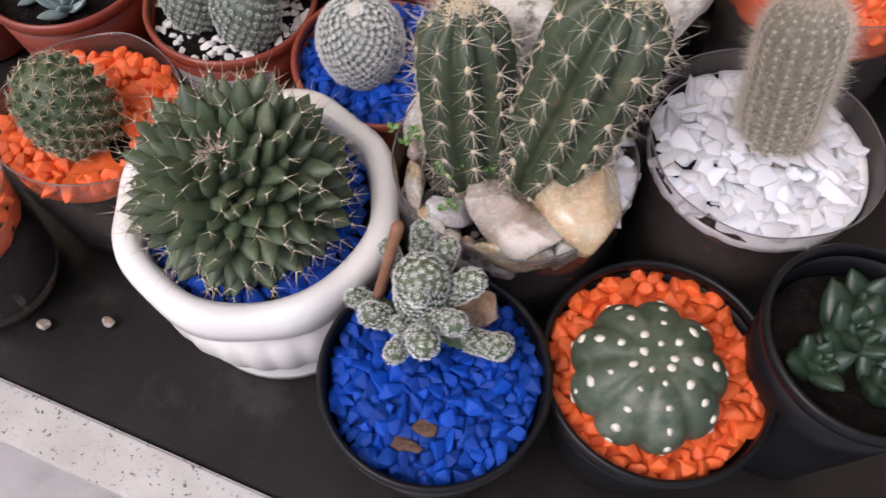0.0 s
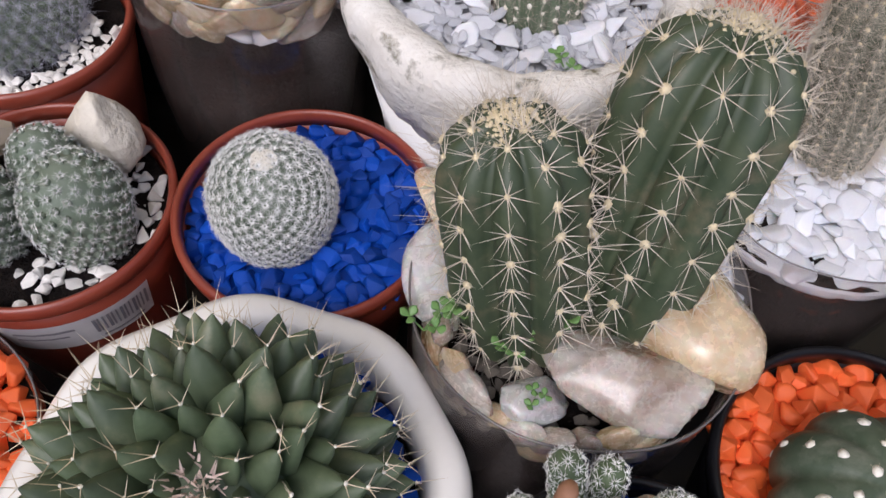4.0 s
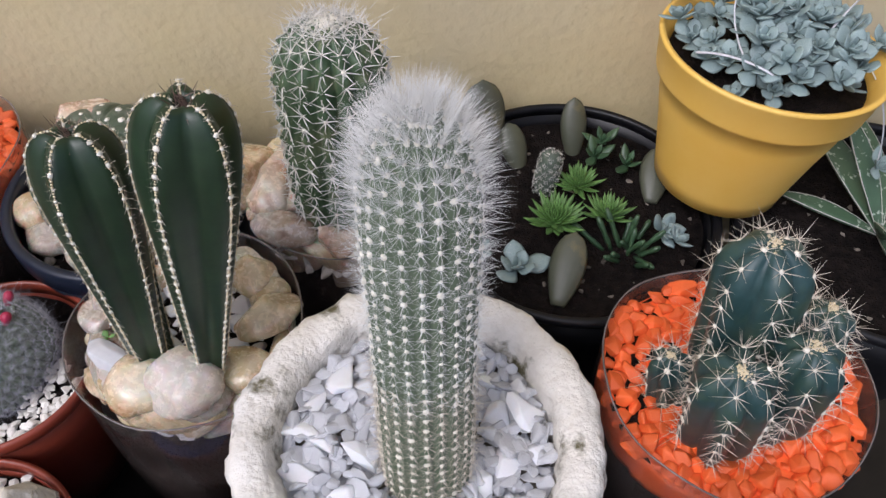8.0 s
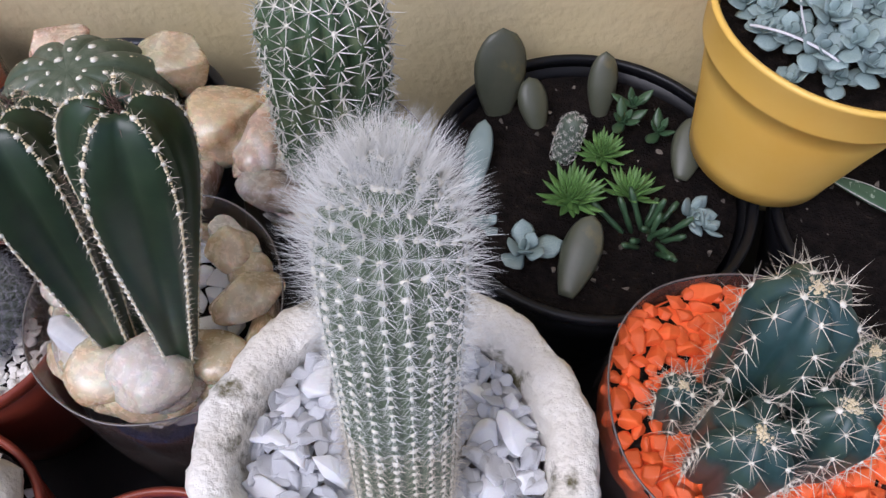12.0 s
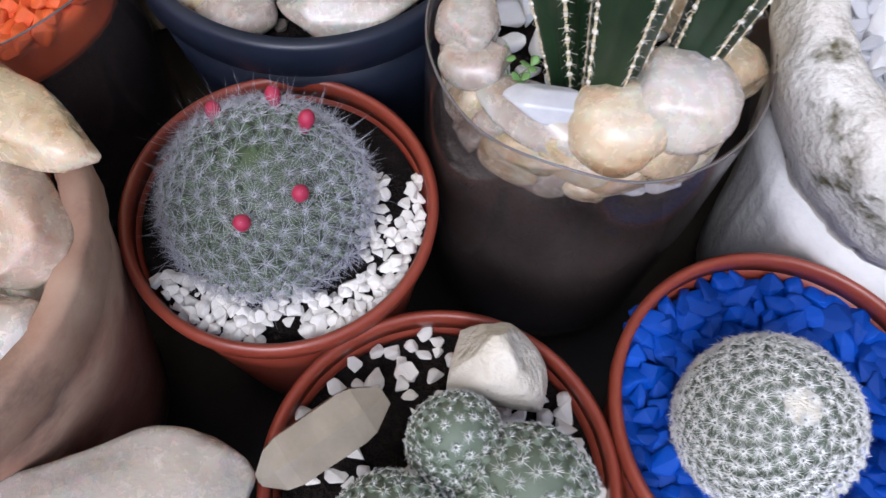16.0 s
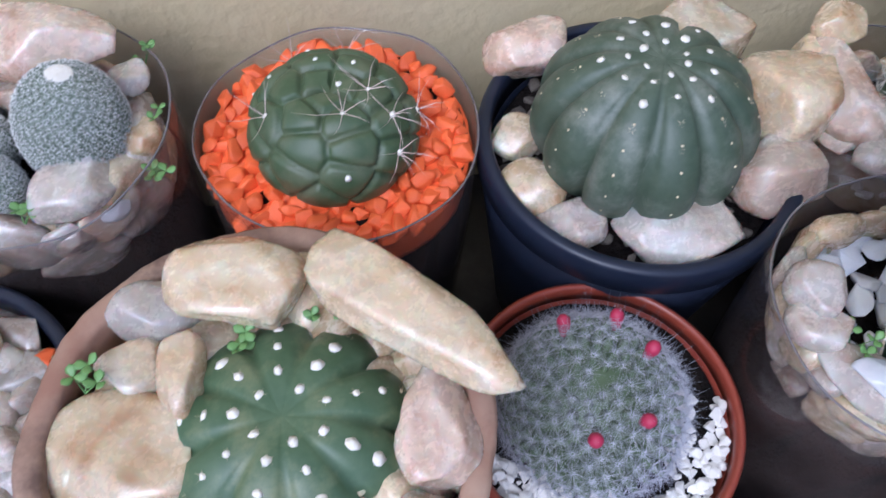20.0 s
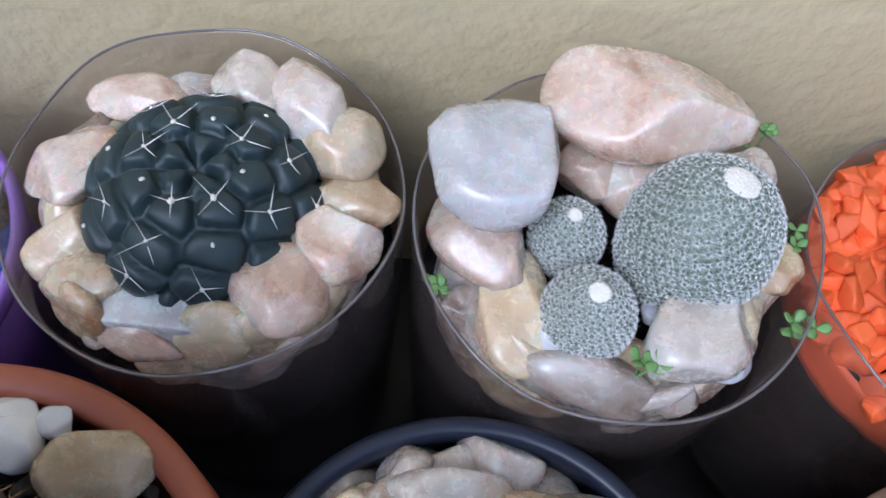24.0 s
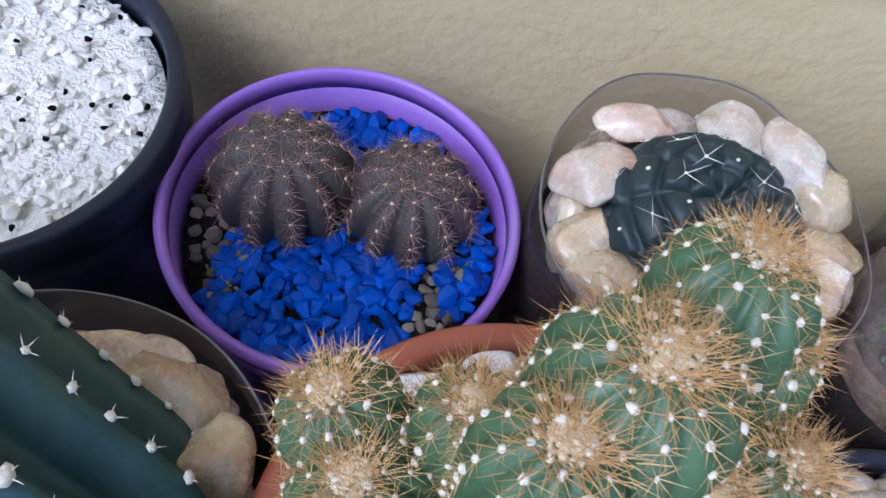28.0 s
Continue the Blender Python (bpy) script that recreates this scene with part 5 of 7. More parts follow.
# ---- red pots ----
_, zs = pot("pot", "red-brown plastic pot of blue gravel", -0.1209, 0.2903, 0.1046, 0.0530, "red_pot", group="red-brown plastic pots", fill_mat="blue")
gravel("blue_gravel", "bright blue painted gravel in a red-brown pot", M["blue"], (-0.1209, 0.2903, zs + 0.002), 0.0475, 0.0085, 91, holes=[(-0.010, -0.010, 0.018)], rounded=True)
nippled("pincushion_cactus", "round pincushion cactus netted with short white spines", pose(-0.1328, 0.2900, 0.0925, 3, -2, 0), globe(0.0228, 0.0445, 0.48), 420, 0.0022, 0.0012, "g_pale", 18, 0.86, 0.0034, 0.00017, "hair", tip=0.5, wool=0.0030, crown=20)

last, zs = pot("pot", "red-brown plastic pot with dark soil and white grit", -0.2254, 0.3077, 0.1013, 0.0525, "red_pot", group="red-brown plastic pots", fill=0.010)
lv, lf = [], []
for i in range(13):
    a = radians(-112 + 72 * i / 12)
    for z in (0.058, 0.082):
        r = 0.0525 * 0.72 + (0.0511 - 0.0525 * 0.72) * (z - 0.002) / 0.0903 + 0.0004
        lv.append((r * math.cos(a), r * math.sin(a), z))
lf = [(2 * i, 2 * i + 2, 2 * i + 3, 2 * i + 1) for i in range(12)]
tag = part("label", mesh("label", lv, lf, M["label"]), last, "white paper price label")
for a0, a1, z0, z1 in [(-70 + k * 2.2, -70 + k * 2.2 + (0.9 if k % 3 else 1.5), 0.066, 0.078) for k in range(13)] + [(-105, -78, 0.074, 0.076), (-105, -82, 0.069, 0.0705), (-68, -46, 0.061, 0.0625)]:
    bv = []
    for i in range(4):
        a = radians(a0 + (a1 - a0) * i / 3)
        for z in (z0, z1):
            r = 0.0525 * 0.72 + (0.0511 - 0.0525 * 0.72) * (z - 0.002) / 0.0903 + 0.0007
            bv.append((r * math.cos(a), r * math.sin(a), z))
    part("bar", mesh("bar", bv, [(2 * i, 2 * i + 2, 2 * i + 3, 2 * i + 1) for i in range(3)], M["ink"]), tag)
gravel("white_grit", "white perlite bits strewn over dark soil", M["perlite"], (-0.2254, 0.3077, zs + 0.001), 0.0475, 0.0056, 101, limit=130, rounded=False, sector=lambda x, y: noise.noise(Vector((x * 55, y * 55, 3))) > -0.05, pieces="bit", squeeze=1.05)
for x, y, z, r, h, rx in ((-0.2190, 0.3140, 0.0900, 0.0138, 0.0410, 0), (-0.2066, 0.2935, 0.0900, 0.0195, 0.0440, 0), (-0.2440, 0.2960, 0.0900, 0.0175, 0.0420, 0), (-0.2310, 0.3010, 0.087, 0.0095, 0.019, 0)):
    nippled("pincushion_cactus", "small grey-green pincushion cactus netted with white spines", pose(x, y, z, rx), globe(r * 0.94, h, 0.52), 190, r * 0.10, r * 0.085, "g_pale", 16, 0.95, r * 0.15, 0.00012, "hair", tip=0.5, group="grey-green pincushions", seed=int(r * 1e4))

_, zs = pot("pot", "red-brown plastic pot with a flowering cactus", -0.2450, 0.4070, 0.1095, 0.0514, "red_pot", group="red-brown plastic pots", fill=0.009)
gravel("white_grit", "cream-white grit strewn over dark soil", M["perlite"], (-0.2450, 0.4070, zs + 0.0015), 0.0465, 0.0047, 111, limit=290, holes=[(-0.003, 0.002, 0.028)], sector=lambda x, y: (x * 0.34 + y * 0.94 < -0.020 or (x * 0.94 - y * 0.34 > 0.026 and x * 0.34 + y * 0.94 < 0.016)) and noise.noise(Vector((x * 60, y * 60, 9))) > -0.22, pieces="bit", squeeze=0.90)
e = nippled("flowering_cactus", "hairy pincushion cactus with magenta flower buds", pose(-0.2485, 0.4085, 0.094), globe(0.0282, 0.040, 0.40), 300, 0.0050, 0.0021, "g_column", 22, 0.80, 0.0078, 0.000085, "sp_grey", centre=1, clen=1.3, tip=0.45, seed=3, top=0.62)
for x, y, z, rx, ry in ((-0.2560, 0.4300, 0.129, -45, 0), (-0.2375, 0.4290, 0.130, -45, 10), (-0.2310, 0.4150, 0.134, -12, 20), (-0.2392, 0.3925, 0.133, 15, 8), (-0.2565, 0.3895, 0.132, 20, -10)):
    part("flower", mesh("flower", *lathe([(0.0014, -0.002), (0.0020, 0.0005), (0.0026, 0.0024), (0.0023, 0.0044), (0.0011, 0.0058)], 12), M["flower"]), e, "magenta flower bud", e.matrix_basis.inverted() @ pose(x, y, z, rx, ry, 0))

_, zs = pot("pot", "red-brown plastic pot with a pale rosette", -0.3370, 0.3020, 0.1000, 0.0510, "red_pot", group="red-brown plastic pots", fill=0.010)
succulent("pale_rosette", "pale blue-green rosette succulent in dark soil", "leaf_pale", [(-0.325, 0.281, zs, 0.026, 16, 0, 0), (-0.350, 0.285, zs, 0.020, 13, 0, -8)], width=0.5, thick=0.16, curl=0.5, point=0.6)
_, zs = pot("pot", "red-brown plastic pot with bare gravelly soil", -0.4500, 0.3140, 0.1000, 0.0520, "red_pot", group="red-brown plastic pots", fill=0.012)
gravel("white_grit", "white grit on the soil of a red-brown pot", M["perlite"], (-0.4500, 0.3140, zs + 0.001), 0.046, 0.0060, 115, limit=90, pieces="bit", squeeze=1.3)

# ---- middle row ----
_, zs = pot("pot", "thick weathered terracotta pot", -0.3572, 0.4022, 0.1579, 0.0672, "terracotta", foot=0.66, wall=0.0055, lip=0.020, proud=0.002, fill=0.020)
gravel("mixed_grit", "mixed grit between the stones", M["grit"], (-0.3572, 0.4022, zs + 0.001), 0.056, 0.0060, 121, limit=200, rounded=True, squeeze=1.15)
domino("grass-green ribbed dome cactus with white woolly dots", -0.3505, 0.4010, 0.1300, 0.0385, 0.0370, 9, "g_grass", 0.0017, 0.0088, 0.17, 10, sharp=0.40, dots=0.42, woolly=0.5)

_, zs = pot("pot", "navy plastic pot with a double rim", -0.4753, 0.4254, 0.1311, 0.0575, "navy_pot", foot=0.75, wall=0.0035, lip=0.014, fill=0.014)
gravel("mixed_grit", "mixed grit between the stones", M["grit"], (-0.4753, 0.4254, zs + 0.001), 0.050, 0.0065, 123, limit=150, rounded=True, squeeze=1.2)
v, f, areoles = ribbed(globe(0.0255, 0.078, 0.58), 14, 0.30, 0.8)
a = areoles(0.0044, 0.05, 0.98)
cactus("striped_globe_cactus", "round cactus with green and pale striped ribs and pinkish spines", pose(-0.4860, 0.4190, 0.112, -3, 0, 0), (v, f), "g_vivid", a, ("wool_tan", 0.0012, 0.6), spine_set(a, 11, 0.0044, 0.00013, 0.92, 5, bend=0.2), "sp_cream")

_, zs = pot("pot", "terracotta-coloured plastic pot with a broad rim", -0.5868, 0.4172, 0.1520, 0.0660, "orange_pot", foot=0.68, wall=0.004, lip=0.024, proud=0.003, fill=0.014)
gravel("mixed_grit", "mixed grit between the stones", M["grit"], (-0.5868, 0.4172, zs), 0.056, 0.0065, 125, limit=160, rounded=True, squeeze=1.2)
plant = thing("golden_spined_cactus", pose(-0.590, 0.420, 0.140), "clustered green columns bristling with golden spines", "cactus")
for base, tip, r in (((-0.592, 0.423, 0.135), (-0.5915, 0.4355, 0.251), 0.0165), ((-0.600, 0.416, 0.135), (-0.6020, 0.4225, 0.247), 0.0125), ((-0.577, 0.435, 0.135), (-0.5735, 0.4635, 0.241), 0.0150), ((-0.612, 0.424, 0.135), (-0.6380, 0.4310, 0.214), 0.0125), ((-0.612, 0.412, 0.135), (-0.6300, 0.4180, 0.213), 0.0140),
                     ((-0.604, 0.424, 0.135), (-0.6130, 0.4330, 0.222), 0.0110), ((-0.580, 0.425, 0.135), (-0.5755, 0.4255, 0.229), 0.0110), ((-0.565, 0.428, 0.135), (-0.5580, 0.4365, 0.223), 0.0115), ((-0.600, 0.412, 0.135), (-0.6010, 0.4170, 0.190), 0.0115),
                     ((-0.558, 0.418, 0.135), (-0.5480, 0.4270, 0.186), 0.0125), ((-0.616, 0.402, 0.135), (-0.6270, 0.4010, 0.184), 0.0120), ((-0.592, 0.426, 0.165), (-0.6100, 0.4180, 0.205), 0.0105), ((-0.590, 0.425, 0.165), (-0.5760, 0.4180, 0.208), 0.0105), ((-0.575, 0.437, 0.160), (-0.5640, 0.4560, 0.230), 0.0105), ((-0.590, 0.430, 0.170), (-0.5960, 0.4480, 0.215), 0.0100), ((-0.604, 0.408, 0.135), (-0.6120, 0.4000, 0.190), 0.0105)):
    way = (Vector(tip) - Vector(base)).normalized()
    foot = Vector(tip) - way * min(r * 2.7, (Vector(tip) - Vector(base)).length)
    m, h = along(base, foot + way * r * 0.6)
    part("trunk", mesh("trunk", *lathe([(r * 0.55, 0), (r * 0.5, h * 0.5), (r * 0.6, h)], 20), M["g_bark"]), plant, "dull corky lower stem", plant.matrix_basis.inverted() @ m)
    stem("stem", "", foot, tip, r * 1.04, 11, 0.16, 0.8, "g_vivid", 0.0046, 9, 0.0042, 0.00009, 0.78, "sp_gold", ("wool", 0.00085, 0.7), ("wool_tan", r * 0.19, 20, 0.0058), None, parent=plant, centre=1, crown_k=2.2, start=0.12, seed=int(r * 1e5), foot=0.55)

_, zs = bottle("pot", "clear cut plastic bottle with a leaning blue-green cactus", -0.7010, 0.4030, 0.1500, 0.0580, 0.018, seed=13, core=0.022)
stem("blue_ribbed_cactus", "thick blue-green ribbed column with sparse white areoles", (-0.664, 0.385, 0.120), (-0.7720, 0.4180, 0.236), 0.0440, 13, 0.32, -1.0, "g_blue", 0.0105, 4, 0.0030, 0.00022, 0.7, "sp_white", ("wool", 0.0017, 0.5), None, spin=25, foot=0.75)

# ---- back row ----
_, zs = pot("pot", "navy plastic pot with a broad rolled rim", -0.2030, 0.5114, 0.1305, 0.0670, "navy_pot", foot=0.74, wall=0.004, lip=0.016, fill=0.016)
gravel("mixed_grit", "dark grit between the stones", M["grit"], (-0.2030, 0.5114, zs), 0.057, 0.0060, 131, limit=120, rounded=True, squeeze=1.3)
domino("large green ribbed dome cactus with white woolly dots", -0.2050, 0.5110, 0.118, 0.0450, 0.058, 11, "g_dome", 0.0016, 0.0098, 0.17, 5, sharp=0.38, dots=0.60, woolly=0.74)

_, zs = bottle("pot", "clear plastic pot of orange gravel", -0.3253, 0.5269, 0.1387, 0.0555, 0.010, "clear_orange", 15, top=("orange", 0.015))
gravel("orange_gravel", "bright orange painted gravel in a clear pot", M["orange"], (-0.3253, 0.5269, zs + 0.002), 0.0512, 0.0086, 141, holes=[(-0.002, -0.004, 0.027)], rounded=True)
CHIN = globe(0.0325, 0.040, 0.38, 10, 0.004)
v, f, a = tiled(CHIN, (9, 9, 8, 6, 3), 0.20, 0.0018, 0.0026, 0.0012)
a = [q for k, q in enumerate(a) if q[2] > 0.25 and k % 5 < 3]
cactus("chin_cactus", "green chin cactus with chunky ribs and pale claw-like spines", pose(-0.3265, 0.5215, 0.1280, 0, 0, 15), (v, f), "g_mid", a, ("wool", 0.0012, 0.6), spine_set([q for k, q in enumerate(a) if k % 4 < 2], 6, 0.0150, 0.00018, 0.74, 8, 1, bend=0.30), "sp_rosy", group="chin cacti")

_, zs = bottle("pot", "clear cut plastic bottle with a dark globe and stones", -0.5489, 0.5353, 0.1519, 0.0530, 0.024, seed=17, core=0.013)
CHIN2 = globe(0.0312, 0.036, 0.38, 10, 0.005)
v, f, a = tiled(CHIN2, (10, 10, 9, 8, 5), 0.22, 0.0022, 0.0036, 0.0016)
a = [q for q in a if 0.3 < q[2] < 0.8]
cactus("chin_cactus", "slate-green chin cactus with chunky ribs and pale spines", pose(-0.5490, 0.5335, 0.1310, 0, 0, 10), (v, f), "g_slate", a, ("wool", 0.0008, 0.6), spine_set([q for k, q in enumerate(a) if k % 3 < 2], 4, 0.0072, 0.00019, 0.92, 9), "sp_white", group="chin cacti")

_, zs = bottle("pot", "clear cut plastic bottle with white-spined globes and stones", -0.4398, 0.5307, 0.1534, 0.0545, 0.024, seed=19, core=0.018)
for x, y, z, r, h, n, rx, ry, wool in ((-0.4220, 0.5250, 0.138, 0.0205, 0.042, 280, -6, 8, 0.0026), (-0.4485, 0.5055, 0.138, 0.0125, 0.025, 150, 0, 0, 0.0014), (-0.4525, 0.5290, 0.138, 0.0105, 0.021, 110, 0, 0, 0.0009)):
    nippled("pincushion_cactus", "white-spined pincushion globe among rosy stones", pose(x, y, z, rx, ry), globe(r * 0.93, h * 0.95, 0.42), int(n * 2.1), r * 0.06, 0.0010, "g_pale", 16, 0.98, 0.0021, 0.00009, "hair", tip=0.5, wool=wool, crown=60, group="white pincushion globes", seed=int(r * 1e4))

_, zs = pot("pot", "bright purple plastic pot", -0.6589, 0.5161, 0.1319, 0.0574, "purple_pot", foot=0.72, fill=0.018)
gravel("blue_gravel", "bright blue painted gravel patches on dark soil", M["blue"], (-0.6589, 0.5161, zs + 0.0012), 0.0500, 0.0064, 151, limit=298, holes=[(-0.022, 0.006, 0.016), (0.017, 0.010, 0.015)], sector=lambda x, y: (-0.034 < x < 0.030 and y < 0.000) or (y > 0.022 and abs(x) < 0.034) or (x > 0.036 and abs(y) < 0.02), squeeze=0.72, rounded=True)
gravel("mixed_grit", "brown grit on the soil of the purple pot", M["grit"], (-0.6589, 0.5161, zs + 0.001), 0.048, 0.0046, 152, limit=90, squeeze=1.3, rounded=True, sector=lambda x, y: x < -0.024 and y < 0.0 or x > 0.030 and y < 0.0)
for x, y, r, h, rz in ((-0.6815, 0.5245, 0.0240, 0.034, 0), (-0.6390, 0.5290, 0.0225, 0.031, 20)):
    v, f, areoles = ribbed(globe(r, h, 0.42, 10, 0.002), 11, 0.22, 0.65)
    a = areoles(0.0052, 0.10, 0.97)
    cactus("brown_globe_cactus", "brownish green ribbed globe cactus with short white spines", pose(x, y, zs - 0.004, 0, 0, rz), (v, f), "g_brown", a, ("wool_tan", 0.00055, 0.6), spine_set(a, 11, 0.0060, 0.00012, 0.85, 9, 1), "sp_rust", group="brown globes in the purple pot")

_, zs = pot("pot", "navy plastic pot topped with white grit", -0.7793, 0.5171, 0.1439, 0.0650, "navy_pot", foot=0.74, wall=0.004, lip=0.020, fill=0.012, fill_mat="speckle")
gravel("white_grit", "fine white grit with dark specks", M["perlite"], (-0.7793, 0.5171, zs + 0.0002), 0.0575, 0.0046, 161, limit=298, pieces="bit", squeeze=1.1)
gravel("white_grit", "smaller white crumbs between the grit", M["perlite"], (-0.7793, 0.5171, zs + 0.0010), 0.0570, 0.0028, 163, limit=298, pieces="bit", squeeze=1.2)
gravel("dark_grit", "dark soil crumbs on white grit", M["soil"], (-0.7793, 0.5171, zs + 0.003), 0.055, 0.0022, 162, limit=45, squeeze=3.0, pieces="bit")

_, zs = bottle("pot", "clear cut plastic bottle at the wall with stones", -0.0800, 0.5100, 0.1300, 0.0470, 0.016, seed=21, core=0.020)
gravel("white_grit", "white grit between the stones", M["perlite"], (-0.0800, 0.5100, zs), 0.043, 0.0060, 171, limit=90, pieces="bit", squeeze=1.2)
stem("star_spined_cactus", "green column cactus covered in white star-shaped spines", (-0.0770, 0.5010, 0.115), (-0.0765, 0.5080, 0.247), 0.0268, 15, 0.22, 0.7, "g_grass", 0.0082, 7, 0.0086, 0.00036, 0.86, "sp_white", ("wool", 0.0010, 0.6), ("wool", 0.0060, 30, 0.008), centre=1, clen=0.9, foot=0.92, wave=0.10)

_, zs = pot("bowl", "wide black plastic bowl of dark soil and cuttings", 0.0486, 0.5116, 0.1333, 0.0830, "black_pot", foot=0.62, wall=0.003, lip=0.006, fill=0.011, group="black planting bowls")
gravel("mixed_grit", "crumbs of bark and grit on the soil", M["grit"], (0.0486, 0.5116, zs - 0.0005), 0.072, 0.0028, 181, limit=80, squeeze=3.0)
Z = zs
fat_leaf("thick grey-olive leaf cutting standing in soil", "leaf_grey", 0.0000, 0.5540, Z - 0.004, 0.052, 0.029, 0.008, 100, 62, 10)
fat_leaf("small yellowing leaf cutting standing in soil", "leaf_grey", 0.0225, 0.5470, Z - 0.003, 0.030, 0.017, 0.008, 115, 40, 0)
fat_leaf("pale blue-green leaf cutting lying on soil", "leaf_pale", -0.0110, 0.4960, Z + 0.003, 0.042, 0.014, 0.006, 84, 14, 0)
fat_leaf("half-yellow grey leaf cutting leaning in soil", "leaf_grey", 0.0390, 0.4450, Z + 0.002, 0.041, 0.019, 0.008, 75, 22, 0)
fat_leaf("grey leaf cutting standing in soil", "leaf_grey", 0.0545, 0.5590, Z - 0.003, 0.038, 0.016, 0.007, 95, 52, 0)
fat_leaf("dull grey leaf cutting lying on soil", "leaf_grey", 0.0960, 0.5200, Z + 0.002, 0.034, 0.018, 0.006, 80, 25, 0)
succulent("hens_and_chicks", "bright green spiky rosettes in dark soil", "leaf_fresh", [(0.0390, 0.4960, Z + 0.010, 0.0200, 95, 0, 0), (0.0545, 0.5280, Z + 0.006, 0.0165, 70, 0, 0), (0.0690, 0.5050, Z + 0.006, 0.0175, 60, 8, 10)], width=0.23, thick=0.09, curl=0.55, point=0.8, open_=88)
succulent("pale_rosette", "pale blue-green loose rosette in soil", "leaf_pale", [(0.0180, 0.4640, Z + 0.006, 0.0190, 9, 0, 0), (-0.0020, 0.4780, Z + 0.004, 0.0095, 8, 0, 0)], width=0.68, thick=0.16, curl=0.25, point=0.0, open_=80)
succulent("pale_rosette", "blue-green stacked rosette in soil", "leaf_pale", [(0.0980, 0.4950, Z + 0.006, 0.0150, 12, 20, 30), (0.105, 0.488, Z + 0.006, 0.0115, 9, 20, 30)], width=0.6, thick=0.2, curl=0.35, point=0.2)
succulent("green_sprig", "small green leafy sprig in soil", "leaf_dark", [(0.0650, 0.5480, Z + 0.010, 0.0150, 9, 10, 0), (0.0700, 0.5580, Z + 0.012, 0.0140, 7, 0, 0), (0.085, 0.548, Z + 0.004, 0.016, 7, 0, 0)], width=0.42, thick=0.14, curl=0.4, point=0.5)
m, h = along((0.0350, 0.5290, Z - 0.002), (0.0380, 0.5340, Z + 0.026))
pr = column(0.0058, h)
pl = spiral(pr, 70, 0.0)
tv, tf, tips = tubercles(pl, 0.0013, 0.0012, 0.5, 0.0)
cactus("thimble_cactus", "single thimble cactus netted with white spines", m, join(lathe(pr, 16), (tv, tf)), "g_grey", None, spines=spine_set(tips, 12, 0.0025, 0.00014, 0.97, 3), spine_mat="sp_white")
rng = np.random.default_rng(12)
e = thing("finger_succulent", pose(0.078, 0.485, Z), "sprawling succulent with thin jointed green fingers", "succulent")
for i in range(16):
    x, y = rng.normal(0, 0.010), rng.normal(0, 0.009)
    d = np.array((x * 60 + rng.normal(0, 0.4), y * 60 + rng.normal(0, 0.4), rng.uniform(0.5, 1.3)))
    m, h = along((x * 0.6, y * 0.6, -0.001), np.array((x * 0.6, y * 0.6, 0)) + d / np.linalg.norm(d) * rng.uniform(0.012, 0.024))
    part("finger", mesh("finger", *lathe([(0.0012, 0), (0.0016, h * 0.3), (0.0013, h * 0.5), (0.0018, h * 0.8), (0.0010, h)], 7), M["leaf_dark"]), e, m=m)

_, zs = pot("bowl", "wide black plastic bowl of dark soil at the wall", 0.2220, 0.5050, 0.1333, 0.0840, "black_pot", foot=0.62, wall=0.003, lip=0.006, fill=0.011, group="black planting bowls")
gravel("mixed_grit", "crumbs of bark and grit on the soil", M["grit"], (0.2220, 0.5050, zs - 0.0005), 0.073, 0.0028, 191, limit=80, squeeze=3.0)
Z = zs
spots = material("spotted_leaf", (0.055, 0.105, 0.055), (0.075, 0.135, 0.075), 40, 0.42, 0.06, 300, c3=(0.46, 0.52, 0.42), c3scale=240, c3cut=(0.585, 0.62))
e = thing("spotted_aloe", pose(0.2200, 0.5020, Z), "aloe with dark green leaves spotted and edged in white", "succulent")
for tx, ty, tz, w in ((-0.026, 0.050, 0.050, 0.017), (0.004, 0.062, 0.040, 0.015), (-0.045, 0.020, 0.024, 0.011), (0.062, 0.022, 0.035, 0.021), (0.060, 0.036, 0.040, 0.020), (-0.004, -0.040, 0.034, 0.017), (-0.012, -0.018, 0.042, 0.014), (-0.015, 0.030, 0.060, 0.013)):
    L = math.sqrt(tx * tx + ty * ty + tz * tz)
    m = pose(0, 0, 0.002, 0, 0, math.degrees(math.atan2(ty, tx))) @ pose(0, 0, 0, 0, -math.degrees(math.asin(tz / L)) + 14, 0)
    lf = part("leaf", mesh("leaf", *leaf_shape(L * 1.08, w, 0.0045, -0.15, 0.35, 12, 10, 0.22), spots), e, m=m)
    for sgn in (-1, 1):
        sh = leaf_shape(L * 1.08, w, 0.0045, -0.15, 0.35, 12, 10, 0.22)[0]
        ring = [sh[i * 10 + (0 if sgn > 0 else 5)] for i in range(12)]
        tube, tfc = [], []
        for i, p in enumerate(ring):
            tube += [(p[0], p[1] - 0.0002, p[2]), (p[0], p[1] + 0.0002, p[2]), (p[0], p[1], p[2] + 0.0004)]
        for i in range(11):
            tfc += [(i * 3 + j, i * 3 + (j + 1) % 3, i * 3 + 3 + (j + 1) % 3, i * 3 + 3 + j) for j in range(3)]
        part("leaf_edge", mesh("leaf_edge", tube, tfc, M["sp_white"]), lf, "pale horny leaf edge")
fat_leaf("broad grey-green leaf lying at the bowl's rim", "leaf_dark", 0.2110, 0.4395, Z + 0.006, 0.060, 0.026, 0.007, 15, 10, 0, "fallen_leaf", 0.1)

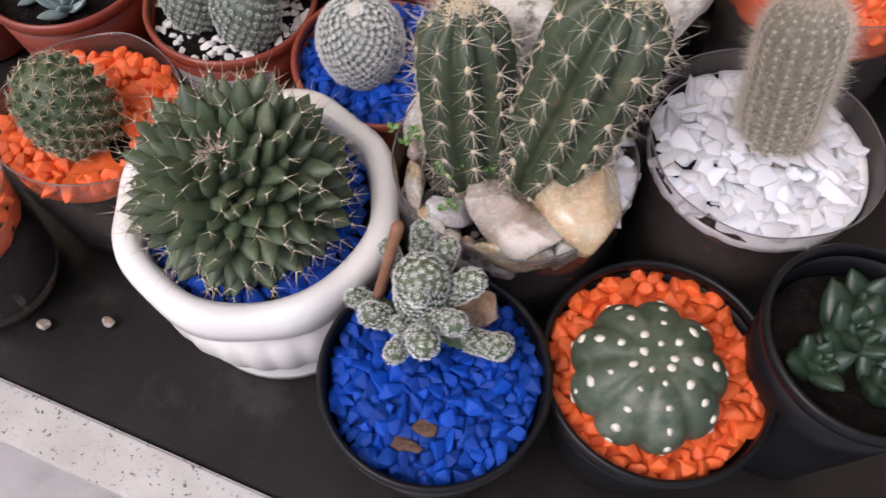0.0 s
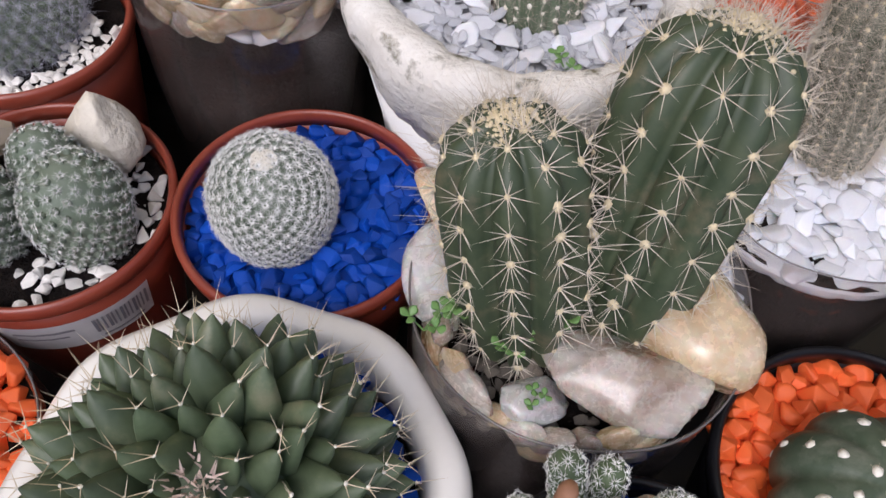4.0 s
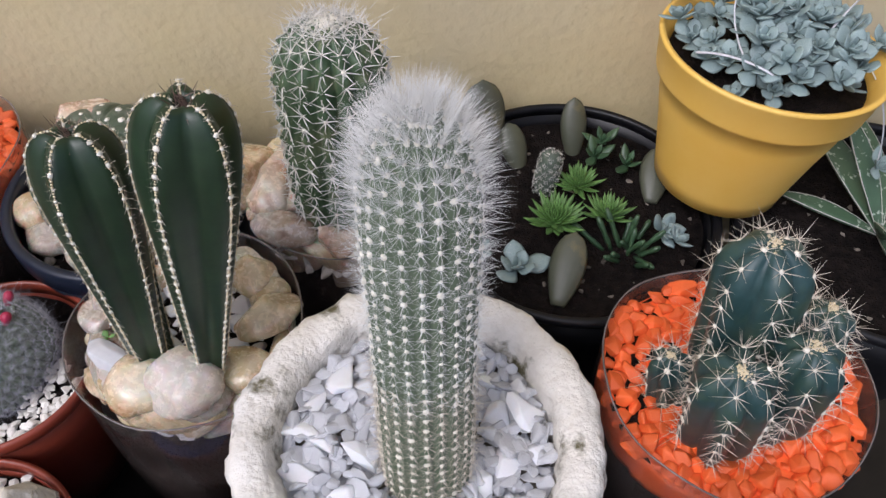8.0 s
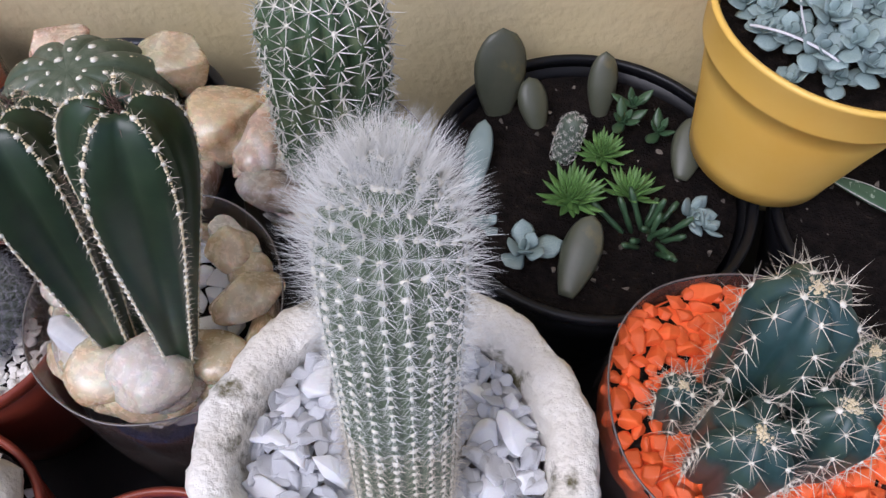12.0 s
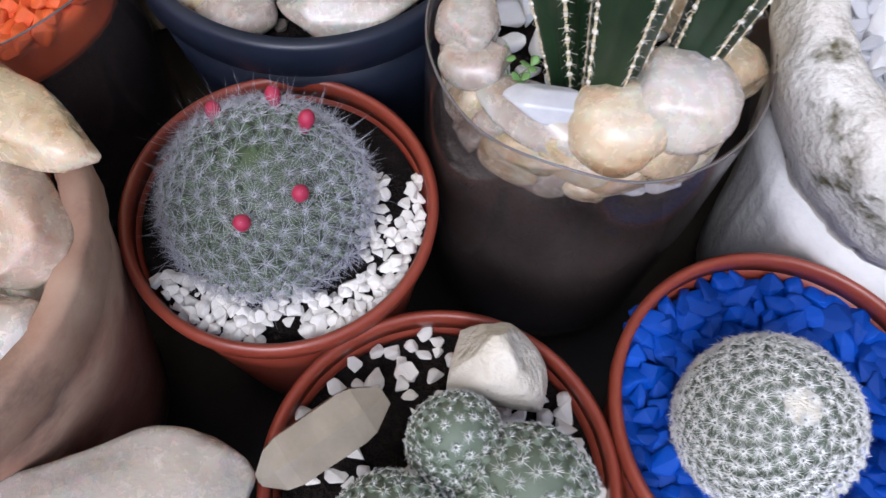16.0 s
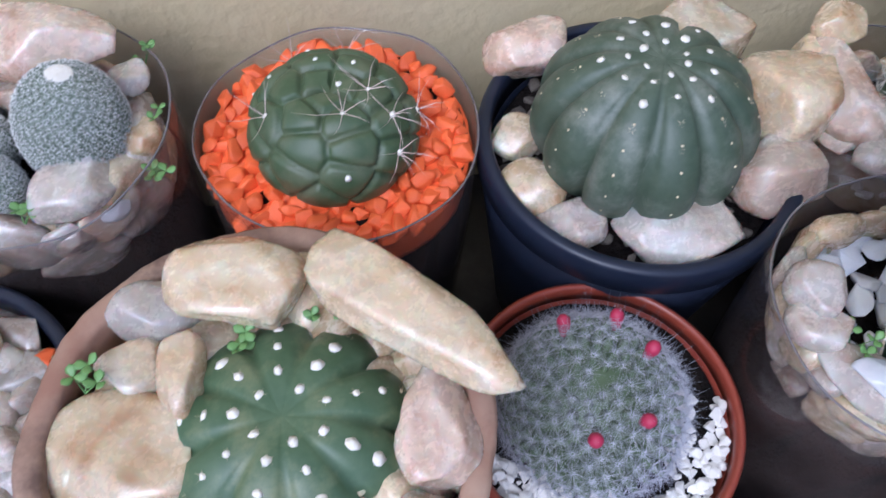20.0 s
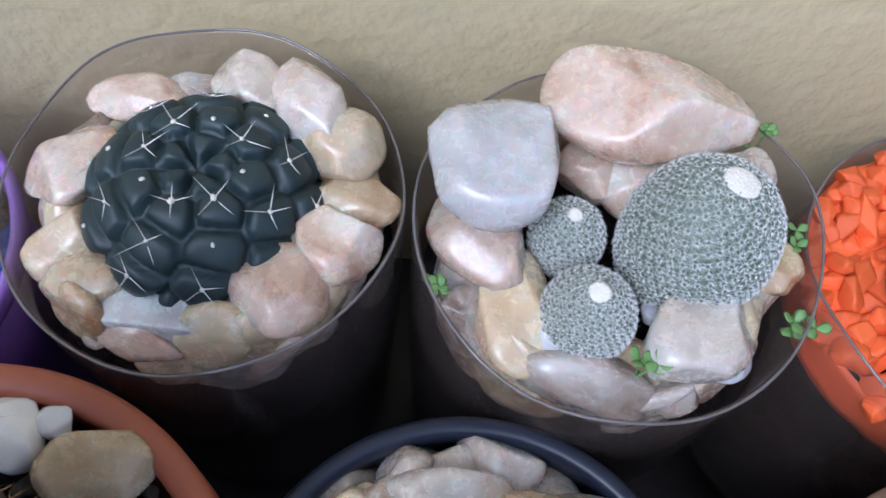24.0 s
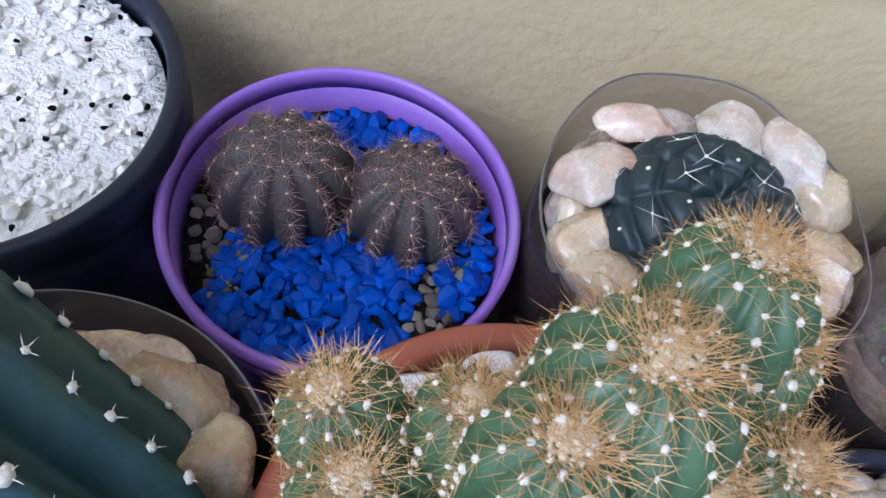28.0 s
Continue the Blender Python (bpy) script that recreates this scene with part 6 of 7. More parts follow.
_, zs = bottle("pot", "clear plastic pot of orange gravel with blue cacti", 0.1083, 0.3887, 0.1590, 0.0580, 0.012, seed=23, top=("orange", 0.018))
gravel("orange_gravel", "bright orange painted gravel round blue cacti", M["orange"], (0.1083, 0.3887, zs + 0.002), 0.0545, 0.0085, 201, holes=[(0.012, -0.010, 0.020)], rounded=True)
plant = thing("blue_column_cactus", pose(0.112, 0.378, 0.150), "cluster of short blue-green columns with yellow spines", "cactus")
for base, tip, r in (((0.105, 0.386, 0.140), (0.1000, 0.3945, 0.239), 0.0182), ((0.098, 0.365, 0.140), (0.0875, 0.3555, 0.215), 0.0162), ((0.122, 0.372, 0.140), (0.1175, 0.3675, 0.214), 0.0145), ((0.134, 0.388, 0.140), (0.1345, 0.3935, 0.203), 0.0120), ((0.082, 0.382, 0.140), (0.0760, 0.3845, 0.178), 0.0095)):
    stem("stem", "", base, tip, r, 6, 0.30, 0.75, "g_teal", 0.0100, 8, 0.0085, 0.00017, 0.78, "sp_cream", ("wool", 0.0012, 0.6), ("wool_tan", r * 0.12, 4, 0.0050), parent=plant, centre=1, start=0.12, seed=int(r * 1e5), foot=0.72)


# ---- yellow pot standing on the two bowls ----
def yellow_pot():
    e = thing("pot", pose(0.1325, 0.5340, 0.1345, -3, 4, 0) @ Matrix.Diagonal((1.0, 1.0, 0.94, 1)), "yellow plastic pot resting on the rims of two bowls", "pot")
    prof = [(0.032, 0.0), (0.0355, 0.0012), (0.0375, 0.012), (0.0435, 0.040), (0.0476, 0.057), (0.0500, 0.0690), (0.0528, 0.0702), (0.0534, 0.0725), (0.0560, 0.0895), (0.0569, 0.0908), (0.0564, 0.0924), (0.0540, 0.0920), (0.0490, 0.071), (0.0425, 0.05)]
    part("body", mesh("body", *lathe(prof, 84), M["yellow_pot"]), e)
    part("soil", mesh("soil", *lathe([(0.038, 0.03), (0.0478, 0.074), (0.0492, 0.080), (0.035, 0.082), (0.015, 0.082)], 40), M["soil"]), e)
    return e


yellow_pot()
rng = np.random.default_rng(31)
places = [(0.1330, 0.5380, 0.228, 0.020, 14, 0, 0)]
for i in range(56):
    a, r = i * 2.39996, 0.041 * math.sqrt((i + 0.5) / 56)
    places.append((0.1395 + r * math.cos(a) + rng.normal(0, 0.003), 0.5370 + r * math.sin(a) + rng.normal(0, 0.003), 0.218 + 0.020 * (1 - (r / 0.041) ** 2) + rng.uniform(-0.004, 0.006), rng.uniform(0.0095, 0.0165), int(rng.integers(9, 14)), rng.uniform(-25, 25) - 12, rng.uniform(-25, 25)))
places += [(0.0930, 0.5570, 0.234, 0.013, 9, 0, -20), (0.0915, 0.5470, 0.228, 0.012, 9, 10, -30), (0.0990, 0.5640, 0.238, 0.014, 10, -20, -10), (0.1480, 0.5660, 0.247, 0.014, 10, 0, 0), (0.1600, 0.5630, 0.243, 0.012, 9, 0, 0)]
e = succulent("ghost_plant", "grey-blue rosette succulent spilling over a yellow pot", "leaf_pale", places, width=0.72, thick=0.13, curl=0.22, point=0.0, open_=80)
for p0, p1, p2 in (((0.178, 0.545, 0.222), (0.205, 0.560, 0.200), (0.236, 0.565, 0.178)), ((0.176, 0.530, 0.224), (0.203, 0.527, 0.200), (0.210, 0.523, 0.160)), ((0.115, 0.515, 0.231), (0.105, 0.540, 0.245), (0.125, 0.560, 0.250)), ((0.150, 0.520, 0.236), (0.165, 0.535, 0.250), (0.180, 0.556, 0.238)), ((0.095, 0.520, 0.228), (0.108, 0.505, 0.240), (0.128, 0.500, 0.230))):
    pv, pf = [], []
    for i in range(13):
        t = i / 12
        c = Vector(p0) * (1 - t) ** 2 + Vector(p1) * 2 * t * (1 - t) + Vector(p2) * t * t - e.location
        for k in range(5):
            pv.append((c.x + 0.00045 * math.cos(k * 1.2566), c.y + 0.0004 * math.sin(k * 1.2566), c.z + 0.00045 * math.sin(k * 1.2566)))
    for i in range(12):
        pf += [(i * 5 + k, i * 5 + (k + 1) % 5, i * 5 + 5 + (k + 1) % 5, i * 5 + 5 + k) for k in range(5)]
    part("trailing_stem", mesh("trailing_stem", pv, pf, M["label"]), e, "thin pale trailing stem")
for x, y, z, s in ((0.2370, 0.5640, 0.176, 0.011), (0.2100, 0.5220, 0.158, 0.013), (0.196, 0.533, 0.205, 0.010)):
    rosette("leaf_pale", s, 9, e, Matrix.Translation(Vector((x, y, z)) - e.location) @ pose(0, 0, 0, 30, 10, 0), 0.55, 0.12, 0.3, 0.3, int(x * 1000))

# ---- stones packed against the walls of the clear pots ----
def stone_wall(label, mat, x, y, r, z0, z1, size, seed):
    """Rings of stones lying behind the clear wall, from z0 up to z1."""
    bed = thing("packed_stones", pose(x, y, z0), label, "gravel", kind="stuff")
    rng = np.random.default_rng(seed)
    kinds = [pebble_meshes(M[m].name + "True", M[m], True) for m in mat]
    rows = max(1, round((z1 - z0) / (size * 0.72)))
    for i in range(rows + 1):
        n = int(6.2832 * (r - size * 0.5) / (size * 0.95))
        for k in range(n):
            a = 6.2832 * (k + 0.5 * (i % 2) + rng.uniform(-0.2, 0.2)) / n
            s = size * rng.uniform(0.85, 1.3)
            if i == 0 and rng.uniform() < 0.35:
                continue
            q = r - s * 0.50 - rng.uniform(0, 0.002)
            m = pose(q * math.cos(a), q * math.sin(a), (z1 - z0) * i / rows + rng.uniform(-0.004, 0.003), 0, 0, math.degrees(a) + 90) @ pose(0, 0, 0, rng.uniform(-14, 14), rng.uniform(-40, 40), 0) @ Matrix.Diagonal((s * rng.uniform(1.0, 1.6), s * 0.62, s * rng.uniform(0.7, 1.05), 1))
            part("stone", kinds[rng.integers(len(kinds))][rng.integers(8)], bed, m=m)
    return bed


stone_wall("cloudy tumbled stones packed in the clear bottle", ("stone_grey", "stone_tan"), -0.1375, 0.4090, 0.0525, 0.129, 0.137, 0.0150, 301)
stone_wall("rosy tumbled stones packed in the clear bottle", ("stone_pink", "stone_tan", "stone_grey"), -0.5489, 0.5353, 0.0510, 0.132, 0.140, 0.0180, 302)
stone_wall("rosy tumbled stones packed in the clear bottle", ("stone_pink", "stone_tan", "stone_grey"), -0.4398, 0.5307, 0.0525, 0.122, 0.136, 0.0215, 303)
stone_wall("pale grit and stones packed in the clear bottle", ("stone_white", "stone_grey", "stone_tan"), -0.0287, 0.2252, 0.0580, 0.106, 0.117, 0.0120, 304)
stone_wall("tan tumbled stones packed in the clear bottle", ("stone_tan", "stone_pink"), -0.7010, 0.4030, 0.0560, 0.124, 0.136, 0.0200, 305)
stone_wall("rosy tumbled stones packed in the clear bottle", ("stone_pink", "stone_tan"), -0.0800, 0.5100, 0.0450, 0.104, 0.118, 0.0180, 306)
for x, y, z, r, mat, label, seed in ((-0.3572, 0.4022, 0.1440, 0.0610, "stone_tan", "tan tumbled stones filling the terracotta pot", 307), (-0.4753, 0.4254, 0.1215, 0.0570, "stone_grey", "cloudy tumbled stones filling the navy pot", 308)):
    gravel("packed_stones", label, M[mat], (x, y, z), r - 0.0105, 0.0150, seed, holes=[(0, 0, r * 0.45)], rounded=True, pieces="stone", squeeze=1.05, jitter=0.006)

# ---- weeds ----
for i, (x, y, z, s) in enumerate(((-0.0853, 0.2170, 0.132, 0.010), (-0.0711, 0.2197, 0.132, 0.010), (-0.0395, 0.2153, 0.132, 0.011), (-0.0574, 0.2079, 0.130, 0.010), (-0.0525, 0.1893, 0.124, 0.007), (-0.4066, 0.4186, 0.163, 0.010), (-0.3650, 0.4297, 0.158, 0.010),
                                  (-0.3362, 0.4347, 0.158, 0.008), (-0.3952, 0.4166, 0.155, 0.008), (-0.4366, 0.4905, 0.150, 0.010), (-0.3946, 0.5304, 0.150, 0.008), (-0.3913, 0.5109, 0.146, 0.010), (-0.4859, 0.5150, 0.145, 0.008), (-0.3973, 0.5604, 0.152, 0.008),
                                  (-0.6607, 0.5187, 0.116, 0.008), (-0.6344, 0.5102, 0.113, 0.007), (-0.0212, 0.3024, 0.162, 0.009), (-0.0417, 0.5026, 0.158, 0.017), (-0.1703, 0.4020, 0.150, 0.009), (-0.2820, 0.1870, 0.084, 0.007))):
    sprout(x, y, z, s, i + 3)


# ---- loose stones ----

# stones: the clear pot with two spiny columns
stone(-0.0219, 0.1924, 0.1260, 0.0271, 0.0150, 0.0119, -23, "stone_grey", 11, (0, 0), "cloudy grey quartz stone beside the columns in a clear pot", 0.60, "stones in the column pot")
stone(0.0080, 0.2085, 0.1270, 0.0255, 0.0195, 0.0150, -75, "stone_tan", 12, (0, 0), "honey-tan tumbled stone beside the columns in a clear pot", 0.15, "stones in the column pot")
stone(-0.0690, 0.2590, 0.1330, 0.0205, 0.0085, 0.0080, -70, "stone_tan", 13, (0, 0), "honey-tan tumbled stone beside the columns in a clear pot", 0.30, "stones in the column pot")
stone(-0.0760, 0.2390, 0.1240, 0.0175, 0.0110, 0.0095, -90, "stone_ice", 14, (0, 0), "milky white quartz stone beside the columns in a clear pot", 0.52, "stones in the column pot")
stone(-0.0767, 0.2269, 0.1220, 0.0084, 0.0056, 0.0044, -68, "stone_white", 15, (0, 0), "milky white quartz stone beside the columns in a clear pot", 0.52, "stones in the column pot")
stone(-0.0531, 0.1915, 0.1190, 0.0120, 0.0080, 0.0060, 0, "stone_ice", 16, (0, 0), "milky white quartz stone beside the columns in a clear pot", 0.45, "stones in the column pot")
stone(-0.0073, 0.1835, 0.1170, 0.0105, 0.0058, 0.0046, 20, "stone_white", 17, (0, 0), "milky white quartz stone beside the columns in a clear pot", 0.45, "stones in the column pot")
stone(0.0078, 0.2484, 0.1320, 0.0101, 0.0135, 0.0080, -70, "stone_tan", 18, (0, 0), "honey-tan tumbled stone beside the columns in a clear pot", 0.38, "stones in the column pot")

# stones: the clear pot with dark green ribbed cacti
stone(-0.1289, 0.3761, 0.1530, 0.0159, 0.0151, 0.0120, -50, "stone_white", 19, (0, 0), "milky white quartz stone in the pot with dark green ribbed cacti", 0.19, "stones in the green cactus pot")
stone(-0.1487, 0.3752, 0.1500, 0.0137, 0.0141, 0.0109, -16, "stone_tan", 20, (0, 0), "honey-tan tumbled stone in the pot with dark green ribbed cacti", 0.11, "stones in the green cactus pot")
stone(-0.1438, 0.3730, 0.1370, 0.0183, 0.0075, 0.0060, -1, "stone_tan", 21, (0, 0), "honey-tan tumbled stone in the pot with dark green ribbed cacti", 0.15, "stones in the green cactus pot")
stone(-0.1678, 0.3889, 0.1450, 0.0174, 0.0088, 0.0070, -57, "stone_grey", 22, (0, 0), "cloudy grey quartz stone in the pot with dark green ribbed cacti", 0.22, "stones in the green cactus pot")
stone(-0.1623, 0.3851, 0.1520, 0.0141, 0.0064, 0.0050, -32, "crystal", 23, (0, 0), "clear bluish quartz chip in the pot with dark green ribbed cacti", 0.60, "stones in the green cactus pot", "quartz_chip")
stone(-0.1228, 0.3731, 0.1420, 0.0089, 0.0126, 0.0070, -67, "stone_grey", 24, (0, 0), "cloudy grey quartz stone in the pot with dark green ribbed cacti", 0.22, "stones in the green cactus pot")
stone(-0.1777, 0.4106, 0.1480, 0.0100, 0.0086, 0.0068, -26, "stone_grey", 25, (0, 0), "cloudy grey quartz stone in the pot with dark green ribbed cacti", 0.30, "stones in the green cactus pot")
stone(-0.1755, 0.4211, 0.1520, 0.0099, 0.0094, 0.0075, -31, "stone_grey", 26, (0, 0), "cloudy grey quartz stone in the pot with dark green ribbed cacti", 0.30, "stones in the green cactus pot")
stone(-0.1128, 0.4384, 0.1470, 0.0115, 0.0107, 0.0085, -19, "stone_tan", 27, (0, 0), "honey-tan tumbled stone in the pot with dark green ribbed cacti", 0.15, "stones in the green cactus pot")
stone(-0.1178, 0.4464, 0.1500, 0.0083, 0.0061, 0.0048, -8, "stone_white", 28, (0, 0), "milky white quartz stone in the pot with dark green ribbed cacti", 0.60, "stones in the green cactus pot")
stone(-0.1083, 0.4393, 0.1470, 0.0092, 0.0057, 0.0045, -38, "stone_white", 29, (0, 0), "milky white quartz stone in the pot with dark green ribbed cacti", 0.60, "stones in the green cactus pot")
stone(-0.1042, 0.4308, 0.1460, 0.0065, 0.0048, 0.0038, 2, "stone_white", 30, (0, 0), "milky white quartz stone in the pot with dark green ribbed cacti", 0.60, "stones in the green cactus pot")
stone(-0.1012, 0.4160, 0.1460, 0.0154, 0.0096, 0.0076, 38, "stone_tan", 31, (0, 0), "honey-tan tumbled stone in the pot with dark green ribbed cacti", 0.22, "stones in the green cactus pot")
stone(-0.1091, 0.3888, 0.1420, 0.0117, 0.0176, 0.0092, -107, "stone_tan", 32, (0, 0), "honey-tan tumbled stone in the pot with dark green ribbed cacti", 0.22, "stones in the green cactus pot")
stone(-0.1032, 0.4306, 0.1440, 0.0094, 0.0086, 0.0068, 2, "stone_tan", 33, (0, 0), "honey-tan tumbled stone in the pot with dark green ribbed cacti", 0.22, "stones in the green cactus pot")

# stones: the navy pot with the big dome cactus
stone(-0.2517, 0.4967, 0.1220, 0.0129, 0.0116, 0.0092, -39, "stone_tan", 34, (0, 0), "honey-tan tumbled stone round the ribbed dome in the navy pot", 0.08, "stones round the ribbed dome")
stone(-0.2392, 0.4789, 0.1210, 0.0124, 0.0096, 0.0076, -26, "stone_grey", 35, (0, 0), "cloudy grey quartz stone round the ribbed dome in the navy pot", 0.30, "stones round the ribbed dome")
stone(-0.2019, 0.4660, 0.1260, 0.0251, 0.0127, 0.0101, -2, "stone_white", 36, (0, 0), "milky white quartz stone round the ribbed dome in the navy pot", 0.56, "stones round the ribbed dome")
stone(-0.1524, 0.4869, 0.1280, 0.0196, 0.0182, 0.0144, 13, "stone_pink", 37, (0, 0), "rosy tumbled quartz stone round the ribbed dome in the navy pot", 0.68, "stones round the ribbed dome")
stone(-0.1381, 0.5155, 0.1380, 0.0205, 0.0223, 0.0162, -22, "stone_tan", 38, (0, 0), "honey-tan tumbled stone round the ribbed dome in the navy pot", 0.30, "stones round the ribbed dome")
stone(-0.2423, 0.5592, 0.1370, 0.0180, 0.0147, 0.0116, 29, "stone_pink", 39, (0, 0), "rosy tumbled quartz stone round the ribbed dome in the navy pot", 0.45, "stones round the ribbed dome")
stone(-0.2524, 0.5238, 0.1220, 0.0096, 0.0101, 0.0076, -94, "stone_tan", 40, (0, 0), "honey-tan tumbled stone round the ribbed dome in the navy pot", 0.22, "stones round the ribbed dome")
stone(-0.1698, 0.5439, 0.1480, 0.0192, 0.0159, 0.0126, -45, "stone_tan", 41, (0, 0), "honey-tan tumbled stone round the ribbed dome in the navy pot", 0.45, "stones round the ribbed dome")

# stones: the pot of the star-spined column
stone(-0.1169, 0.5160, 0.1380, 0.0256, 0.0141, 0.0112, -87, "stone_pink", 42, (0, 0), "rosy tumbled quartz stone at the foot of the star-spined column", 0.38, "stones at the star-spined column")
stone(-0.1071, 0.4812, 0.1340, 0.0170, 0.0100, 0.0079, -10, "stone_grey", 43, (0, 0), "cloudy grey quartz stone at the foot of the star-spined column", 0.15, "stones at the star-spined column")
stone(-0.1045, 0.5494, 0.1420, 0.0112, 0.0103, 0.0081, -16, "stone_tan", 44, (0, 0), "honey-tan tumbled stone at the foot of the star-spined column", 0.30, "stones at the star-spined column")
stone(-0.1157, 0.5011, 0.1340, 0.0159, 0.0126, 0.0099, 28, "stone_pink", 45, (0, 0), "rosy tumbled quartz stone at the foot of the star-spined column", 0.45, "stones at the star-spined column")
stone(-0.0785, 0.4802, 0.1320, 0.0121, 0.0123, 0.0096, -40, "stone_pink", 46, (0, 0), "rosy tumbled quartz stone at the foot of the star-spined column", 0.38, "stones at the star-spined column")
stone(-0.1167, 0.5406, 0.1350, 0.0095, 0.0091, 0.0072, -4, "stone_tan", 47, (0, 0), "honey-tan tumbled stone at the foot of the star-spined column", 0.38, "stones at the star-spined column")

# stones: the terracotta bowl
stone(-0.3114, 0.4257, 0.1720, 0.0354, 0.0139, 0.0076, -43, "stone_tan", 48, (0, 0), "honey-tan tumbled stone in the weathered terracotta pot", 0.56, "stones in the terracotta pot")
stone(-0.3591, 0.4446, 0.1660, 0.0218, 0.0148, 0.0088, -15, "stone_tan", 49, (0, 0), "honey-tan tumbled stone in the weathered terracotta pot", 0.34, "stones in the terracotta pot")
stone(-0.3868, 0.4448, 0.1560, 0.0137, 0.0093, 0.0074, 9, "stone_grey", 50, (0, 0), "cloudy grey quartz stone in the weathered terracotta pot", 0.38, "stones in the terracotta pot")
stone(-0.3945, 0.4261, 0.1540, 0.0098, 0.0089, 0.0070, -5, "stone_tan", 51, (0, 0), "honey-tan tumbled stone in the weathered terracotta pot", 0.30, "stones in the terracotta pot")
stone(-0.3792, 0.4212, 0.1600, 0.0139, 0.0069, 0.0055, -92, "stone_tan", 52, (0, 0), "honey-tan tumbled stone in the weathered terracotta pot", 0.22, "stones in the terracotta pot")
stone(-0.3979, 0.4004, 0.1540, 0.0216, 0.0159, 0.0063, -12, "stone_tan", 53, (0, 0), "honey-tan tumbled stone in the weathered terracotta pot", 0.56, "stones in the terracotta pot")
stone(-0.4129, 0.3905, 0.1460, 0.0081, 0.0089, 0.0064, -67, "stone_grey", 54, (0, 0), "cloudy grey quartz stone in the weathered terracotta pot", 0.45, "stones in the terracotta pot")
stone(-0.3841, 0.3868, 0.1480, 0.0066, 0.0093, 0.0052, -61, "stone_white", 55, (0, 0), "milky white quartz stone in the weathered terracotta pot", 0.30, "stones in the terracotta pot")
stone(-0.3909, 0.3762, 0.1520, 0.0238, 0.0087, 0.0060, -29, "stone_grey", 56, (0, 0), "cloudy grey quartz stone in the weathered terracotta pot", 0.38, "stones in the terracotta pot")
stone(-0.3914, 0.3593, 0.1580, 0.0110, 0.0055, 0.0044, -11, "stone_tan", 57, (0, 0), "honey-tan tumbled stone in the weathered terracotta pot", 0.15, "stones in the terracotta pot")
stone(-0.3492, 0.3534, 0.1580, 0.0178, 0.0087, 0.0052, -6, "stone_tan", 58, (0, 0), "honey-tan tumbled stone in the weathered terracotta pot", 0.38, "stones in the terracotta pot")
stone(-0.3188, 0.3642, 0.1540, 0.0142, 0.0084, 0.0066, 51, "stone_white", 59, (0, 0), "milky white quartz stone in the weathered terracotta pot", 0.38, "stones in the terracotta pot")
stone(-0.3075, 0.3914, 0.1600, 0.0170, 0.0111, 0.0077, -92, "stone_pink", 60, (0, 0), "rosy tumbled quartz stone in the weathered terracotta pot", 0.38, "stones in the terracotta pot")
stone(-0.3478, 0.4342, 0.1460, 0.0145, 0.0061, 0.0048, -12, "stone_white", 61, (0, 0), "milky white quartz stone in the weathered terracotta pot", 0.38, "stones in the terracotta pot")
stone(-0.3032, 0.3822, 0.1460, 0.0051, 0.0033, 0.0026, -89, "stone_tan", 62, (0, 0), "honey-tan tumbled stone in the weathered terracotta pot", 0.22, "stones in the terracotta pot")

# stones: the clear bottle with the dark chin cactus
stone(-0.5834, 0.5417, 0.1470, 0.0148, 0.0111, 0.0088, 58, "stone_pink", 63, (0, 0), "rosy tumbled quartz stone round the dark globe in a clear bottle", 0.38, "stones round the dark globe")
stone(-0.5836, 0.5194, 0.1430, 0.0098, 0.0097, 0.0077, -68, "stone_tan", 64, (0, 0), "honey-tan tumbled stone round the dark globe in a clear bottle", 0.38, "stones round the dark globe")
stone(-0.5750, 0.5086, 0.1420, 0.0129, 0.0084, 0.0067, 0, "stone_tan", 65, (0, 0), "honey-tan tumbled stone round the dark globe in a clear bottle", 0.22, "stones round the dark globe")
stone(-0.5483, 0.5021, 0.1420, 0.0202, 0.0094, 0.0065, 5, "stone_ice", 66, (0, 0), "icy clear quartz stone round the dark globe in a clear bottle", 0.75, "stones round the dark globe")
stone(-0.5254, 0.5090, 0.1470, 0.0138, 0.0117, 0.0093, 59, "stone_pink", 67, (0, 0), "rosy tumbled quartz stone round the dark globe in a clear bottle", 0.26, "stones round the dark globe")
stone(-0.5147, 0.5215, 0.1490, 0.0114, 0.0108, 0.0085, 37, "stone_pink", 68, (0, 0), "rosy tumbled quartz stone round the dark globe in a clear bottle", 0.30, "stones round the dark globe")
stone(-0.5106, 0.5358, 0.1470, 0.0116, 0.0077, 0.0061, -7, "stone_tan", 69, (0, 0), "honey-tan tumbled stone round the dark globe in a clear bottle", 0.30, "stones round the dark globe")
stone(-0.5147, 0.5499, 0.1520, 0.0105, 0.0111, 0.0083, -81, "stone_tan", 70, (0, 0), "honey-tan tumbled stone round the dark globe in a clear bottle", 0.15, "stones round the dark globe")
stone(-0.5235, 0.5596, 0.1570, 0.0139, 0.0089, 0.0070, -64, "stone_pink", 71, (0, 0), "rosy tumbled quartz stone round the dark globe in a clear bottle", 0.26, "stones round the dark globe")
stone(-0.5412, 0.5687, 0.1530, 0.0123, 0.0078, 0.0062, -21, "stone_white", 72, (0, 0), "milky white quartz stone round the dark globe in a clear bottle", 0.45, "stones round the dark globe")
stone(-0.5727, 0.5651, 0.1480, 0.0131, 0.0065, 0.0051, 7, "stone_pink", 73, (0, 0), "rosy tumbled quartz stone round the dark globe in a clear bottle", 0.30, "stones round the dark globe")
